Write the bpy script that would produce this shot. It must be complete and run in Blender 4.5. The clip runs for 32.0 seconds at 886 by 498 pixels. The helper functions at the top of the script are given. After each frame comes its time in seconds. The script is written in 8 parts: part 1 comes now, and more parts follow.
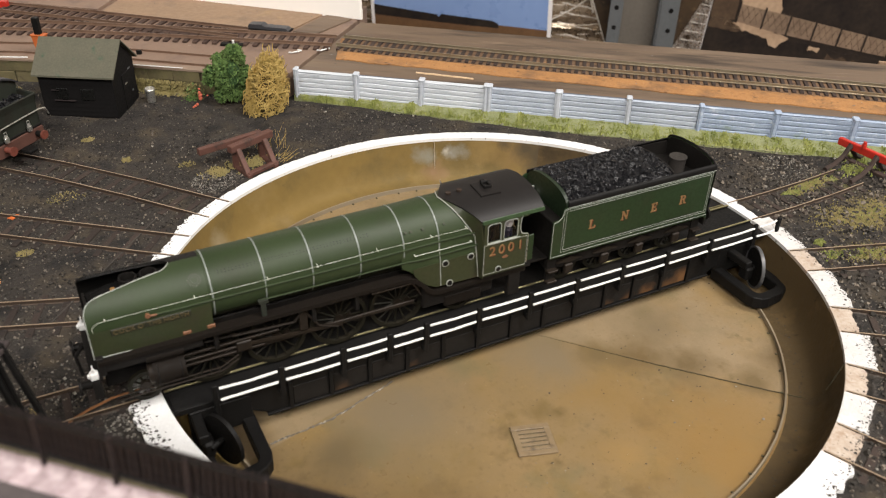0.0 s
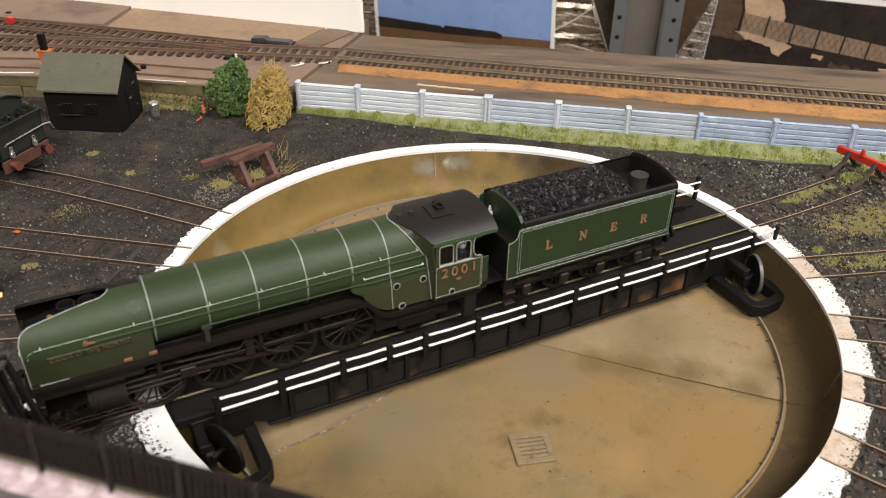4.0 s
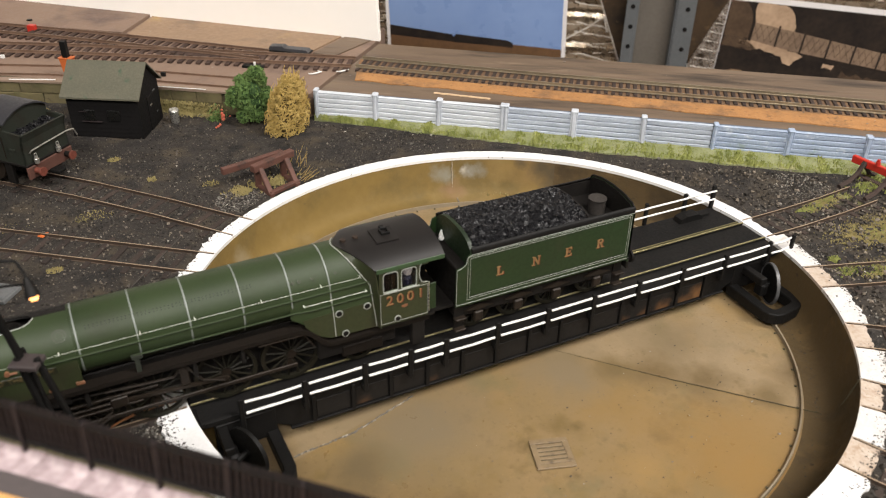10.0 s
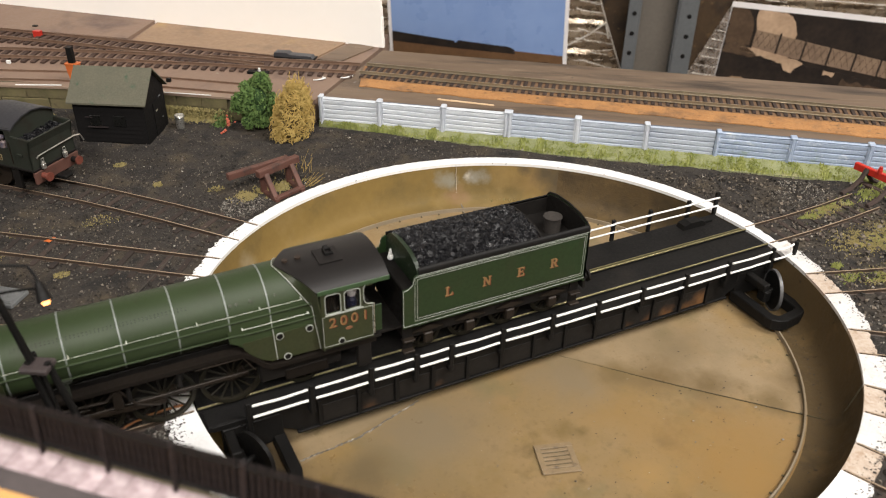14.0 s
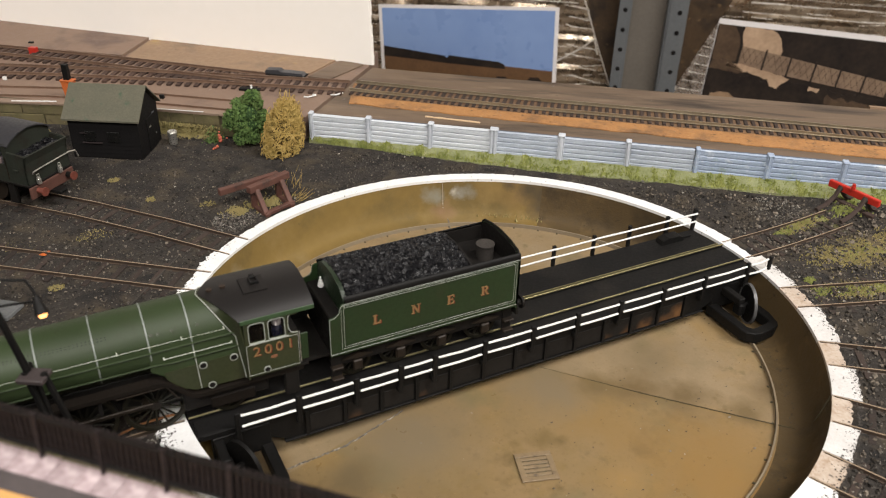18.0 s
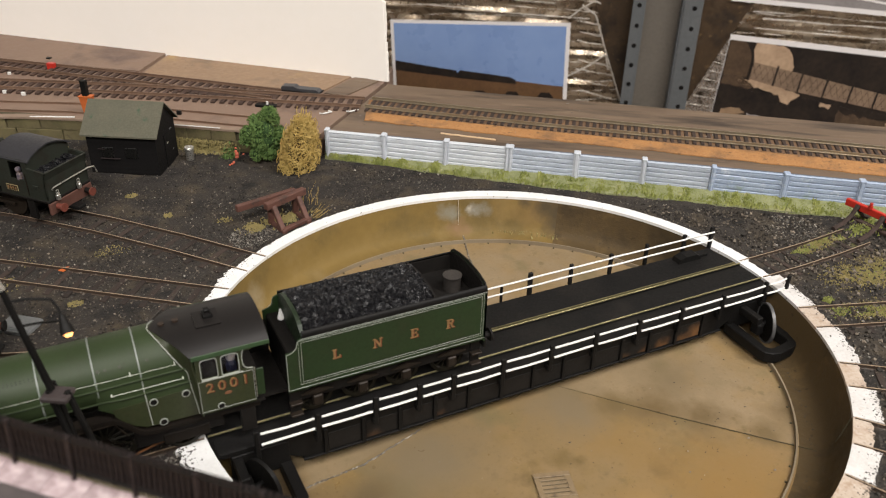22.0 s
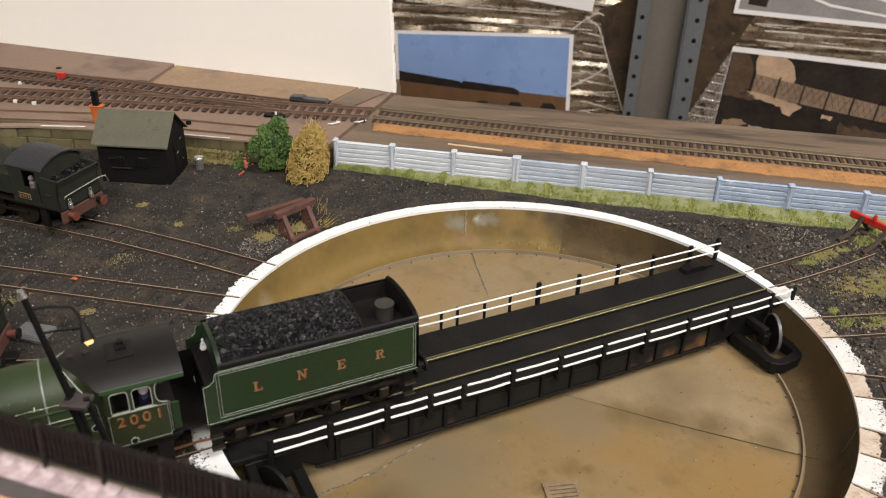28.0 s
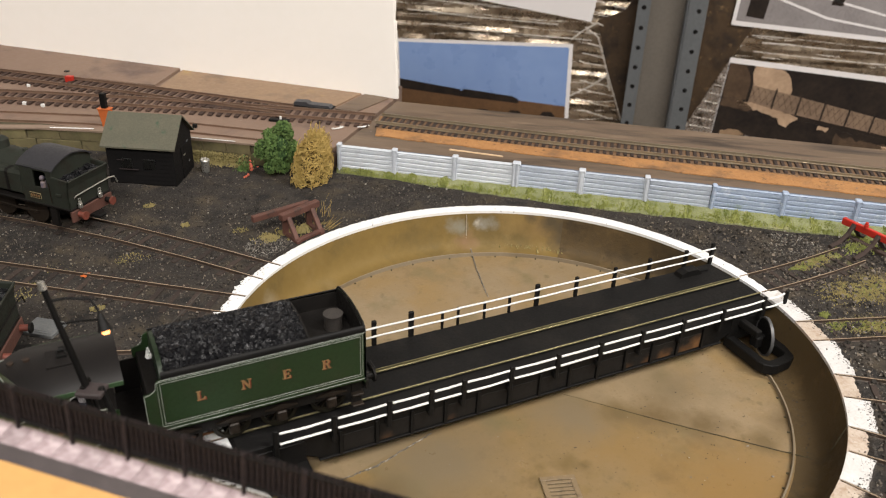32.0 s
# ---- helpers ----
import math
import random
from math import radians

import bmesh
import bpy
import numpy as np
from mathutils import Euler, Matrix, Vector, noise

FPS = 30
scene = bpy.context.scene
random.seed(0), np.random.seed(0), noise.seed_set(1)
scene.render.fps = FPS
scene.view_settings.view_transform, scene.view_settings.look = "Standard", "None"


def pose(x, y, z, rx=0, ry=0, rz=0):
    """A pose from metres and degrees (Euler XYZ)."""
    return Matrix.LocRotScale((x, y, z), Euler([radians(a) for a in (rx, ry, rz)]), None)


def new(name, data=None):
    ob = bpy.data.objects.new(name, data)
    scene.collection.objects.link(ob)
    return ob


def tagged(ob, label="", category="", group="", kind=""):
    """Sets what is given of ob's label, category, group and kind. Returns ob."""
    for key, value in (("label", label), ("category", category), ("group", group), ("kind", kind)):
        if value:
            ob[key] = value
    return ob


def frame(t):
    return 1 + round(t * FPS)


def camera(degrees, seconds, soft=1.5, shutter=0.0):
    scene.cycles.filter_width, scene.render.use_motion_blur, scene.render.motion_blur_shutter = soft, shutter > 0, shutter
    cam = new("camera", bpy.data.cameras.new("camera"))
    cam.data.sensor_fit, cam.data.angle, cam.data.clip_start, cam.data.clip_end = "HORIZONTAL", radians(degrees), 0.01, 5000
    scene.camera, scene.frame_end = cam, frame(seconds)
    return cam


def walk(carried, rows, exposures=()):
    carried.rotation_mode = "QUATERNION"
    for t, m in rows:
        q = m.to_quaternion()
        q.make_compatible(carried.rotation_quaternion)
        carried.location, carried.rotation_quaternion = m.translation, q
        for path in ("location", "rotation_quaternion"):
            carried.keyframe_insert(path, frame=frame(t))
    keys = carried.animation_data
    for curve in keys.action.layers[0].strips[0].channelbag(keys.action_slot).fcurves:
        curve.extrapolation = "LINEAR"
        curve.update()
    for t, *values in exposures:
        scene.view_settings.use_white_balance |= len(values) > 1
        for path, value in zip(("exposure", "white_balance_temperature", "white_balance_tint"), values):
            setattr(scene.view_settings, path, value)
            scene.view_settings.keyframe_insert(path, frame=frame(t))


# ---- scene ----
cam = camera(56.1, 32.0, soft=1.1, shutter=0.0)
cam.data.dof.use_dof = True
cam.data.dof.focus_distance = 0.48
cam.data.dof.aperture_fstop = 22.0
PATH = [
    (0, -0.16601, -0.26269, 0.22275, 56.497, -1.412, -26.996),
    (0.5, -0.16581, -0.26502, 0.22482, 56.708, -1.275, -26.928),
    (1, -0.16536, -0.26622, 0.22477, 56.889, -1.136, -26.917),
    (1.5, -0.16142, -0.26566, 0.22431, 56.890, -1.061, -26.951),
    (2, -0.16134, -0.26782, 0.22514, 56.911, -0.812, -27.099),
    (2.5, -0.16315, -0.26835, 0.22550, 57.049, -0.765, -27.152),
    (3, -0.16389, -0.26829, 0.22517, 57.171, -0.756, -26.997),
    (3.5, -0.16381, -0.26741, 0.22477, 57.182, -0.825, -26.774),
    (5.5, -0.16577, -0.26669, 0.22587, 57.346, -0.728, -26.789),
    (6, -0.16932, -0.26716, 0.22669, 57.472, -0.852, -26.513),
    (6.5, -0.17003, -0.26631, 0.22651, 57.457, -0.900, -26.326),
    (7, -0.17032, -0.26810, 0.22712, 57.534, -0.842, -26.337),
    (7.5, -0.16996, -0.26758, 0.22643, 57.586, -0.781, -26.364),
    (8, -0.16944, -0.26638, 0.22652, 57.586, -0.739, -26.351),
    (8.5, -0.17182, -0.26697, 0.22713, 57.686, -0.861, -26.289),
    (9, -0.17155, -0.26707, 0.22676, 57.745, -0.901, -26.235),
    (9.5, -0.17206, -0.26793, 0.22717, 57.737, -0.936, -26.231),
    (10, -0.17120, -0.26751, 0.22667, 57.696, -0.844, -26.222),
    (10.5, -0.17019, -0.26683, 0.22647, 57.608, -0.801, -26.273),
    (11, -0.17110, -0.26649, 0.22644, 57.589, -0.858, -26.249),
    (11.5, -0.17231, -0.26724, 0.22700, 57.611, -0.965, -26.149),
    (12, -0.17307, -0.26617, 0.22670, 57.667, -1.069, -26.077),
    (12.5, -0.17480, -0.26641, 0.22760, 57.759, -1.077, -26.024),
    (13, -0.17565, -0.26714, 0.22822, 57.863, -1.072, -26.076),
    (13.5, -0.17579, -0.26742, 0.22888, 57.969, -1.022, -26.138),
    (14, -0.17423, -0.26814, 0.22784, 58.083, -0.968, -26.141),
    (14.5, -0.17259, -0.27121, 0.22955, 58.175, -0.997, -26.315),
    (16.5, -0.17696, -0.27471, 0.23188, 58.629, -1.153, -26.336),
    (17, -0.17700, -0.27451, 0.23221, 58.720, -1.227, -26.310),
    (17.5, -0.17646, -0.27717, 0.23454, 58.860, -1.332, -26.355),
    (18, -0.17511, -0.27878, 0.23559, 58.907, -1.309, -26.499),
    (18.5, -0.17607, -0.27976, 0.23630, 59.052, -1.342, -26.476),
    (19, -0.17860, -0.27929, 0.23601, 59.151, -1.486, -26.264),
    (19.5, -0.17990, -0.27851, 0.23649, 59.227, -1.573, -26.027),
    (20, -0.18071, -0.27840, 0.23656, 59.279, -1.586, -25.974),
    (20.5, -0.18217, -0.27788, 0.23607, 59.367, -1.530, -25.942),
    (21, -0.18109, -0.27750, 0.23737, 59.411, -1.456, -25.868),
    (21.5, -0.17884, -0.27548, 0.23665, 59.535, -1.324, -25.782),
    (22, -0.17936, -0.27568, 0.23795, 59.777, -1.284, -25.915),
    (22.5, -0.18061, -0.27433, 0.23801, 59.857, -1.245, -25.866),
    (23, -0.18232, -0.27483, 0.23887, 59.994, -1.269, -25.862),
    (23.5, -0.18152, -0.27441, 0.23863, 60.106, -1.284, -25.838),
    (24, -0.18271, -0.27352, 0.23903, 60.174, -1.390, -25.829),
    (24.5, -0.18216, -0.27293, 0.23925, 60.313, -1.479, -25.860),
    (25, -0.18242, -0.27225, 0.23852, 60.238, -1.458, -25.846),
    (25.5, -0.18217, -0.27337, 0.23842, 60.220, -1.362, -25.833),
    (27.5, -0.18430, -0.27545, 0.23992, 60.396, -1.487, -25.698),
    (28, -0.18519, -0.27678, 0.24020, 60.421, -1.478, -25.784),
    (28.5, -0.18391, -0.27700, 0.24019, 60.414, -1.358, -25.790),
    (29, -0.18288, -0.27753, 0.23939, 60.447, -1.314, -25.797),
    (29.5, -0.18269, -0.27887, 0.23964, 60.418, -1.410, -26.096),
    (30, -0.18426, -0.28355, 0.24189, 60.558, -1.510, -26.420),
    (30.5, -0.18857, -0.28604, 0.24325, 60.733, -1.633, -26.487),
    (31, -0.19085, -0.28721, 0.24422, 60.848, -1.699, -26.345),
    (31.5, -0.19317, -0.28628, 0.24346, 60.911, -1.818, -26.004),
    (32, -0.19214, -0.28605, 0.24244, 60.989, -2.056, -25.661),
]

walk(cam, [(t, pose(x, y, z, a, b, c)) for t, x, y, z, a, b, c in PATH], [(0.0, 0.11), (8.0, 0.17), (14.0, 0.16), (17.0, 0.20), (18.0, -0.02), (26.0, -0.03), (32.0, 0.02)])

# ---------------------------------------------------------------- light
# An exhibition room: rows of ceiling lamps over the layout, soft light from white walls and ceiling.
world = bpy.data.worlds.new("room_world")
scene.world = world
world.use_nodes = True
world.node_tree.nodes["Background"].inputs[0].default_value = (1.0, 0.93, 0.85, 1)
world.node_tree.nodes["Background"].inputs[1].default_value = 0.05


def ceiling_lamp(x, y, z, sx, sy, watts, turn=0.0):
    d = bpy.data.lights.new("ceiling_light", "AREA")
    d.shape, d.size, d.size_y, d.energy, d.color = "RECTANGLE", sx, sy, watts, (1.0, 0.95, 0.90)
    ob = new("ceiling_light", d)
    ob.matrix_world = pose(x, y, z, 0, 0, turn)
    return ob


ceiling_lamp(-0.70, -1.55, 1.78, 1.6, 0.40, 70, -34)
ceiling_lamp(0.95, -1.00, 1.78, 1.5, 0.35, 62, -34)
ceiling_lamp(-1.70, -0.70, 1.78, 1.5, 0.35, 23, -34)


TH = -34.6  # direction of the fence, the upper boards and the room's wall


# ---------------------------------------------------------------- materials
def mat(name, col, col2=None, rough=0.6, metal=0.0, big=25.0, small=1.5, mix=0.5, bump=0.0, bump_size=1.0, spots=None, spot_size=2.0, spot_amount=0.3, coat=0.0, random=0.0, spec=0.5, stains=(), blots=(), stretch=None, island=0.0, rvar=1.0):
    """Two-scale mottled surface; sizes in millimetres."""
    m = bpy.data.materials.new(name)
    m.use_nodes = True
    nt = m.node_tree
    n, l = nt.nodes, nt.links
    b = n["Principled BSDF"]
    b.inputs["Roughness"].default_value, b.inputs["Metallic"].default_value = rough, metal
    b.inputs["Specular IOR Level"].default_value = spec
    b.inputs["Coat Weight"].default_value = coat
    tc = n.new("ShaderNodeTexCoord")

    vec = tc.outputs["Object"]
    if stretch:
        mp = n.new("ShaderNodeMapping")
        mp.vector_type = "TEXTURE"
        mp.inputs["Rotation"].default_value = (0, 0, radians(stretch[1]))
        mp.inputs["Scale"].default_value = (stretch[0], 1, 1)
        l.new(vec, mp.inputs["Vector"])
        vec = mp.outputs["Vector"]

    def noise_tex(size, detail=4.0, r=0.55, seed=0.0):
        t = n.new("ShaderNodeTexNoise")
        t.noise_dimensions = "4D"
        t.inputs["W"].default_value = seed
        t.inputs["Scale"].default_value = 1000.0 / size
        t.inputs["Detail"].default_value = detail
        t.inputs["Roughness"].default_value = r
        l.new(vec, t.inputs["Vector"])
        return t.outputs["Fac"]

    def ramp(src, lo, hi):
        r = n.new("ShaderNodeMapRange")
        r.inputs["From Min"].default_value, r.inputs["From Max"].default_value = lo, hi
        l.new(src, r.inputs["Value"])
        return r.outputs["Result"]

    def mixer(fac, a, c, how="MIX"):
        x = n.new("ShaderNodeMix")
        x.data_type, x.blend_type = "RGBA", how
        for src, k in ((fac, 0), (a, 6), (c, 7)):
            if isinstance(src, (tuple, list)):
                x.inputs[k].default_value = (*src, 1) if len(src) == 3 else src
            elif isinstance(src, (int, float)):
                x.inputs[k].default_value = src
            else:
                l.new(src, x.inputs[k])
        return x.outputs[2]

    col2 = col2 or tuple(c * 0.7 for c in col)
    f1 = ramp(noise_tex(big), 0.35, 0.65)
    f2 = ramp(noise_tex(small, 3.0), 0.3, 0.7)
    a = n.new("ShaderNodeMath")
    a.operation = "MULTIPLY_ADD"
    l.new(f2, a.inputs[0])
    a.inputs[1].default_value = mix
    bm_ = n.new("ShaderNodeMath")
    bm_.operation = "MULTIPLY"
    l.new(f1, bm_.inputs[0])
    bm_.inputs[1].default_value = 1.0 - mix
    l.new(bm_.outputs[0], a.inputs[2])
    out = mixer(a.outputs[0], col, col2)
    if spots:
        f3 = ramp(noise_tex(spot_size, 2.0), 1.0 - spot_amount - 0.06, 1.0 - spot_amount + 0.06)
        out = mixer(f3, out, spots)
    for k, (c, size, lo, hi) in enumerate(stains):
        out = mixer(ramp(noise_tex(size, 6.0, 0.6, 3.7 * k + 1.3), lo, hi), out, c)
    for k, (x, y, z, size, c) in enumerate(blots):
        ds = n.new("ShaderNodeVectorMath")
        ds.operation = "DISTANCE"
        l.new(tc.outputs["Object"], ds.inputs[0])
        ds.inputs[1].default_value = (x * 0.001, y * 0.001, z * 0.001)
        ad = n.new("ShaderNodeMath")
        ad.operation = "MULTIPLY_ADD"
        l.new(noise_tex(size * 0.8, 5.0, 0.6, k + 0.5), ad.inputs[0])
        ad.inputs[1].default_value = size * 0.0016
        l.new(ds.outputs["Value"], ad.inputs[2])
        out = mixer(ramp(ad.outputs[0], size * 0.0018, size * 0.0009), out, c)
    if island:
        ge = n.new("ShaderNodeNewGeometry")
        pw = n.new("ShaderNodeMath")
        pw.operation = "POWER"
        pw.inputs[1].default_value = 3.0
        l.new(ge.outputs["Random Per Island"], pw.inputs[0])
        hs = n.new("ShaderNodeHueSaturation")
        mi = n.new("ShaderNodeMapRange")
        mi.inputs["To Min"].default_value, mi.inputs["To Max"].default_value = 0.55, 1 + island
        l.new(pw.outputs[0], mi.inputs["Value"])
        l.new(mi.outputs["Result"], hs.inputs["Value"])
        l.new(out, hs.inputs["Color"])
        out = hs.outputs["Color"]
    if random:
        oi = n.new("ShaderNodeObjectInfo")
        hsv = n.new("ShaderNodeHueSaturation")
        mr = n.new("ShaderNodeMapRange")
        mr.inputs["To Min"].default_value, mr.inputs["To Max"].default_value = 1 - random, 1 + random
        l.new(oi.outputs["Random"], mr.inputs["Value"])
        l.new(mr.outputs["Result"], hsv.inputs["Value"])
        l.new(out, hsv.inputs["Color"])
        out = hsv.outputs["Color"]
    l.new(out, b.inputs["Base Color"])
    rr = n.new("ShaderNodeMapRange")
    rr.inputs["To Min"].default_value, rr.inputs["To Max"].default_value = max(rough - 0.1 * rvar, 0.02), min(rough + 0.12 * rvar, 1.0)
    l.new(f2, rr.inputs["Value"])
    l.new(rr.outputs["Result"], b.inputs["Roughness"])
    if bump:
        bp = n.new("ShaderNodeBump")
        bp.inputs["Distance"].default_value = bump * 0.001
        l.new(noise_tex(bump_size, 5.0, 0.65), bp.inputs["Height"])
        l.new(bp.outputs["Normal"], b.inputs["Normal"])
    return m


def glow(name, col, strength):
    m = bpy.data.materials.new(name)
    m.use_nodes = True
    b = m.node_tree.nodes["Principled BSDF"]
    b.inputs["Base Color"].default_value = (*col, 1)
    b.inputs["Emission Color"].default_value = (*col, 1)
    b.inputs["Emission Strength"].default_value = strength
    return m


M_BALLAST = mat("ash_ballast", (0.0135, 0.0108, 0.0088), (0.034, 0.0275, 0.0215), rough=0.95, big=22, small=0.9, mix=0.65, bump=0.9, bump_size=1.3, spots=(0.075, 0.066, 0.055), spot_size=1.6, spot_amount=0.36, stains=(((0.062, 0.046, 0.027), 26, 0.50, 0.68), ((0.008, 0.0065, 0.0055), 15, 0.50, 0.64)), blots=((201, 105, -2, 24, (0.13, 0.098, 0.048)), (225, 108, -2, 16, (0.13, 0.10, 0.05)), (172, 128, -2, 9, (0.10, 0.092, 0.035)), (185, 60, -2, 13, (0.115, 0.095, 0.040)), (190, 130, -2, 8, (0.10, 0.092, 0.035))))
M_STONE = mat("ash_stone", (0.011, 0.0092, 0.0078), (0.046, 0.039, 0.032), rough=0.9, big=6, small=1.6, mix=0.5, island=4.5)
M_PALE = mat("pale_stone", (0.10, 0.088, 0.074), (0.31, 0.29, 0.255), rough=0.85, big=7, small=1.4, island=0.7)
FLOOR_BLOTS = ((46, -112, -24, 52, (0.211, 0.124, 0.039)), (20, -60, -24, 26, (0.201, 0.127, 0.047)), (-62, -34, -24, 40, (0.160, 0.121, 0.071)), (10, -30, -24, 26, (0.173, 0.130, 0.076)), (70, -36, -24, 30, (0.165, 0.123, 0.070)), (49, -50, -24, 17, (0.127, 0.086, 0.039)), (33, -40, -24, 14, (0.133, 0.093, 0.042)), (66, -65, -24, 17, (0.125, 0.086, 0.040)), (84, -84, -24, 12, (0.131, 0.091, 0.042)), (-10, -59, -24, 8, (0.135, 0.091, 0.034)), (-4, -64, -24, 5, (0.127, 0.086, 0.034)), (108, -78, -24, 18, (0.127, 0.087, 0.042)), (-95, -45, -24, 18, (0.127, 0.093, 0.048)), (-70, -92, -24, 24, (0.173, 0.115, 0.050)), (8, -96, -24, 12, (0.228, 0.145, 0.055)))
M_PITFLOOR = mat("tan_pit_floor", (0.197, 0.132, 0.054), (0.165, 0.116, 0.055), rough=0.36, big=70, small=9, mix=0.35, bump=0.10, bump_size=2.5, spec=0.5, stains=(((0.207, 0.140, 0.066), 70, 0.38, 0.62), ((0.160, 0.108, 0.044), 24, 0.56, 0.74), ((0.241, 0.149, 0.047), 55, 0.55, 0.75), ((0.173, 0.117, 0.044), 10, 0.55, 0.72), ((0.131, 0.089, 0.038), 16, 0.54, 0.66), ((0.072, 0.049, 0.024), 4.0, 0.66, 0.74), ((0.262, 0.206, 0.121), 3.2, 0.70, 0.76), ((0.139, 0.094, 0.040), 1.8, 0.56, 0.72), ((0.271, 0.186, 0.079), 1.4, 0.62, 0.76), ((0.051, 0.036, 0.019), 1.6, 0.70, 0.75), ((0.118, 0.088, 0.040), 9, 0.60, 0.74), ((0.150, 0.118, 0.058), 26, 0.54, 0.70), ((0.070, 0.050, 0.026), 2.6, 0.68, 0.73)), blots=FLOOR_BLOTS)
M_PITGREY = mat("grey_tan_pit_floor", (0.254, 0.188, 0.111), (0.209, 0.154, 0.088), rough=0.38, big=70, small=9, mix=0.35, bump=0.10, bump_size=2.5, spec=0.4, stains=(((0.228, 0.150, 0.063), 45, 0.46, 0.68), ((0.150, 0.104, 0.053), 18, 0.60, 0.76), ((0.097, 0.067, 0.032), 4.0, 0.67, 0.76), ((0.179, 0.125, 0.062), 1.8, 0.56, 0.74), ((0.301, 0.223, 0.123), 1.4, 0.60, 0.76), ((0.118, 0.088, 0.040), 9, 0.60, 0.74), ((0.150, 0.118, 0.058), 26, 0.54, 0.70), ((0.070, 0.050, 0.026), 2.6, 0.68, 0.73)), blots=FLOOR_BLOTS)
M_PITWALL = mat("olive_pit_wall", (0.185, 0.122, 0.036), (0.150, 0.100, 0.032), rough=0.74, spec=0.22, big=60, small=6, mix=0.4, bump=0.12, bump_size=3, stains=(((0.115, 0.082, 0.030), 32, 0.50, 0.70), ((0.225, 0.160, 0.070), 40, 0.52, 0.74), ((0.085, 0.060, 0.026), 6, 0.66, 0.76)), blots=((33, 145, -9, 6.5, (0.205, 0.190, 0.145)), (38, 144, -11, 6, (0.20, 0.185, 0.14)), (51, 140, -9, 6, (0.225, 0.21, 0.17)), (48, 141, -8, 3.0, (0.36, 0.33, 0.265)), (57, 137, -8, 6, (0.205, 0.19, 0.15)), (70, 130, -6, 12, (0.225, 0.15, 0.055)), (84, 122, -10, 13, (0.20, 0.13, 0.05)), (99, 112, -8, 15, (0.075, 0.056, 0.032)), (92, 118, -5, 12, (0.080, 0.060, 0.033)), (96, 113, -17, 9, (0.085, 0.062, 0.034)), (80, 126, -3, 6, (0.10, 0.072, 0.036)), (-100, 108, -14, 9, (0.24, 0.19, 0.11)), (40, 142, -22, 10, (0.20, 0.12, 0.065))))
# grime plus the near wall's shade, both mixed into one dark colour
M_PITDARK = mat("grimy_shaded_pit_wall", (0.062, 0.041, 0.018), (0.086, 0.057, 0.024), rough=0.7, spec=0.25, big=45, small=5, mix=0.55, bump=0.3, bump_size=2.0, stains=(((0.040, 0.028, 0.014), 26, 0.5, 0.66), ((0.132, 0.085, 0.034), 22, 0.56, 0.74), ((0.030, 0.021, 0.011), 4, 0.62, 0.72), ((0.141, 0.096, 0.046), 1.5, 0.66, 0.74)))
M_PATCH = mat("grey_repair_plaster", (0.20, 0.185, 0.15), (0.30, 0.285, 0.25), rough=0.7, big=8, small=2)
M_RIM = mat("white_rim_paint", (0.79, 0.79, 0.79), (0.68, 0.68, 0.67), rough=0.6, big=12, small=1.5, bump=0.25, bump_size=1.3, stains=(((0.46, 0.40, 0.33), 12, 0.66, 0.78), ((0.07, 0.060, 0.050), 2.6, 0.64, 0.67), ((0.40, 0.25, 0.14), 20, 0.72, 0.78)))
M_CHIP = mat("bare_patch", (0.05, 0.042, 0.035), rough=0.9)
M_DECK = mat("deck_black", (0.0050, 0.0049, 0.0050), (0.0092, 0.0086, 0.0080), rough=0.6, big=30, small=1.2, bump=0.12, bump_size=0.9, spec=0.16, stains=(((0.016, 0.014, 0.012), 28, 0.52, 0.75),))
M_BLACK = mat("black_paint", (0.0042, 0.0042, 0.0042), (0.0085, 0.0078, 0.0072), rough=0.55, big=14, small=1.2, spec=0.16)
M_RUSTPANEL = mat("rusty_panel", (0.0052, 0.0047, 0.0043), (0.0095, 0.0078, 0.0064), spec=0.25, rough=0.7, big=20, small=2.5, mix=0.3, bump=0.1, blots=((96, -20, -15, 8, (0.120, 0.058, 0.022)), (88, -20, -16, 6, (0.100, 0.048, 0.018)), (75, -20, -15.5, 6, (0.105, 0.050, 0.019)), (64, -20, -16, 5, (0.070, 0.034, 0.014)), (52, -20, -16, 4, (0.050, 0.026, 0.012)), (-82, -20, -16, 5, (0.045, 0.024, 0.012)), (-50, -20, -16, 4, (0.04, 0.022, 0.012))))
M_WHITE = mat("white_rail_paint", (0.76, 0.76, 0.75), (0.64, 0.64, 0.62), rough=0.45, big=12, small=1.0)
M_RAILTOP = mat("brass_rail", (0.36, 0.32, 0.165), (0.24, 0.21, 0.11), rough=0.35, metal=0.7, big=20, small=1.0)
M_RUSTRAIL = mat("rusty_rail", (0.180, 0.112, 0.078), (0.28, 0.190, 0.135), rough=0.42, metal=0.5, big=15, small=1)
M_SILVERRAIL = mat("nickel_rail", (0.42, 0.37, 0.27), (0.27, 0.22, 0.15), rough=0.35, metal=0.7, big=20, small=1)
M_SLEEPER = mat("sleeper_dark", (0.0245, 0.0154, 0.0119), (0.042, 0.0252, 0.0189), rough=0.8, big=9, small=1, random=0.25)
M_SLEEPERB = mat("sleeper_brown", (0.036, 0.020, 0.014), (0.066, 0.036, 0.025), rough=0.85, big=9, small=1, random=0.25)
M_SLEEPERY = mat("ashy_sleeper", (0.018, 0.0125, 0.0100), (0.036, 0.023, 0.017), rough=0.9, big=9, small=1, random=0.35, bump=0.3)
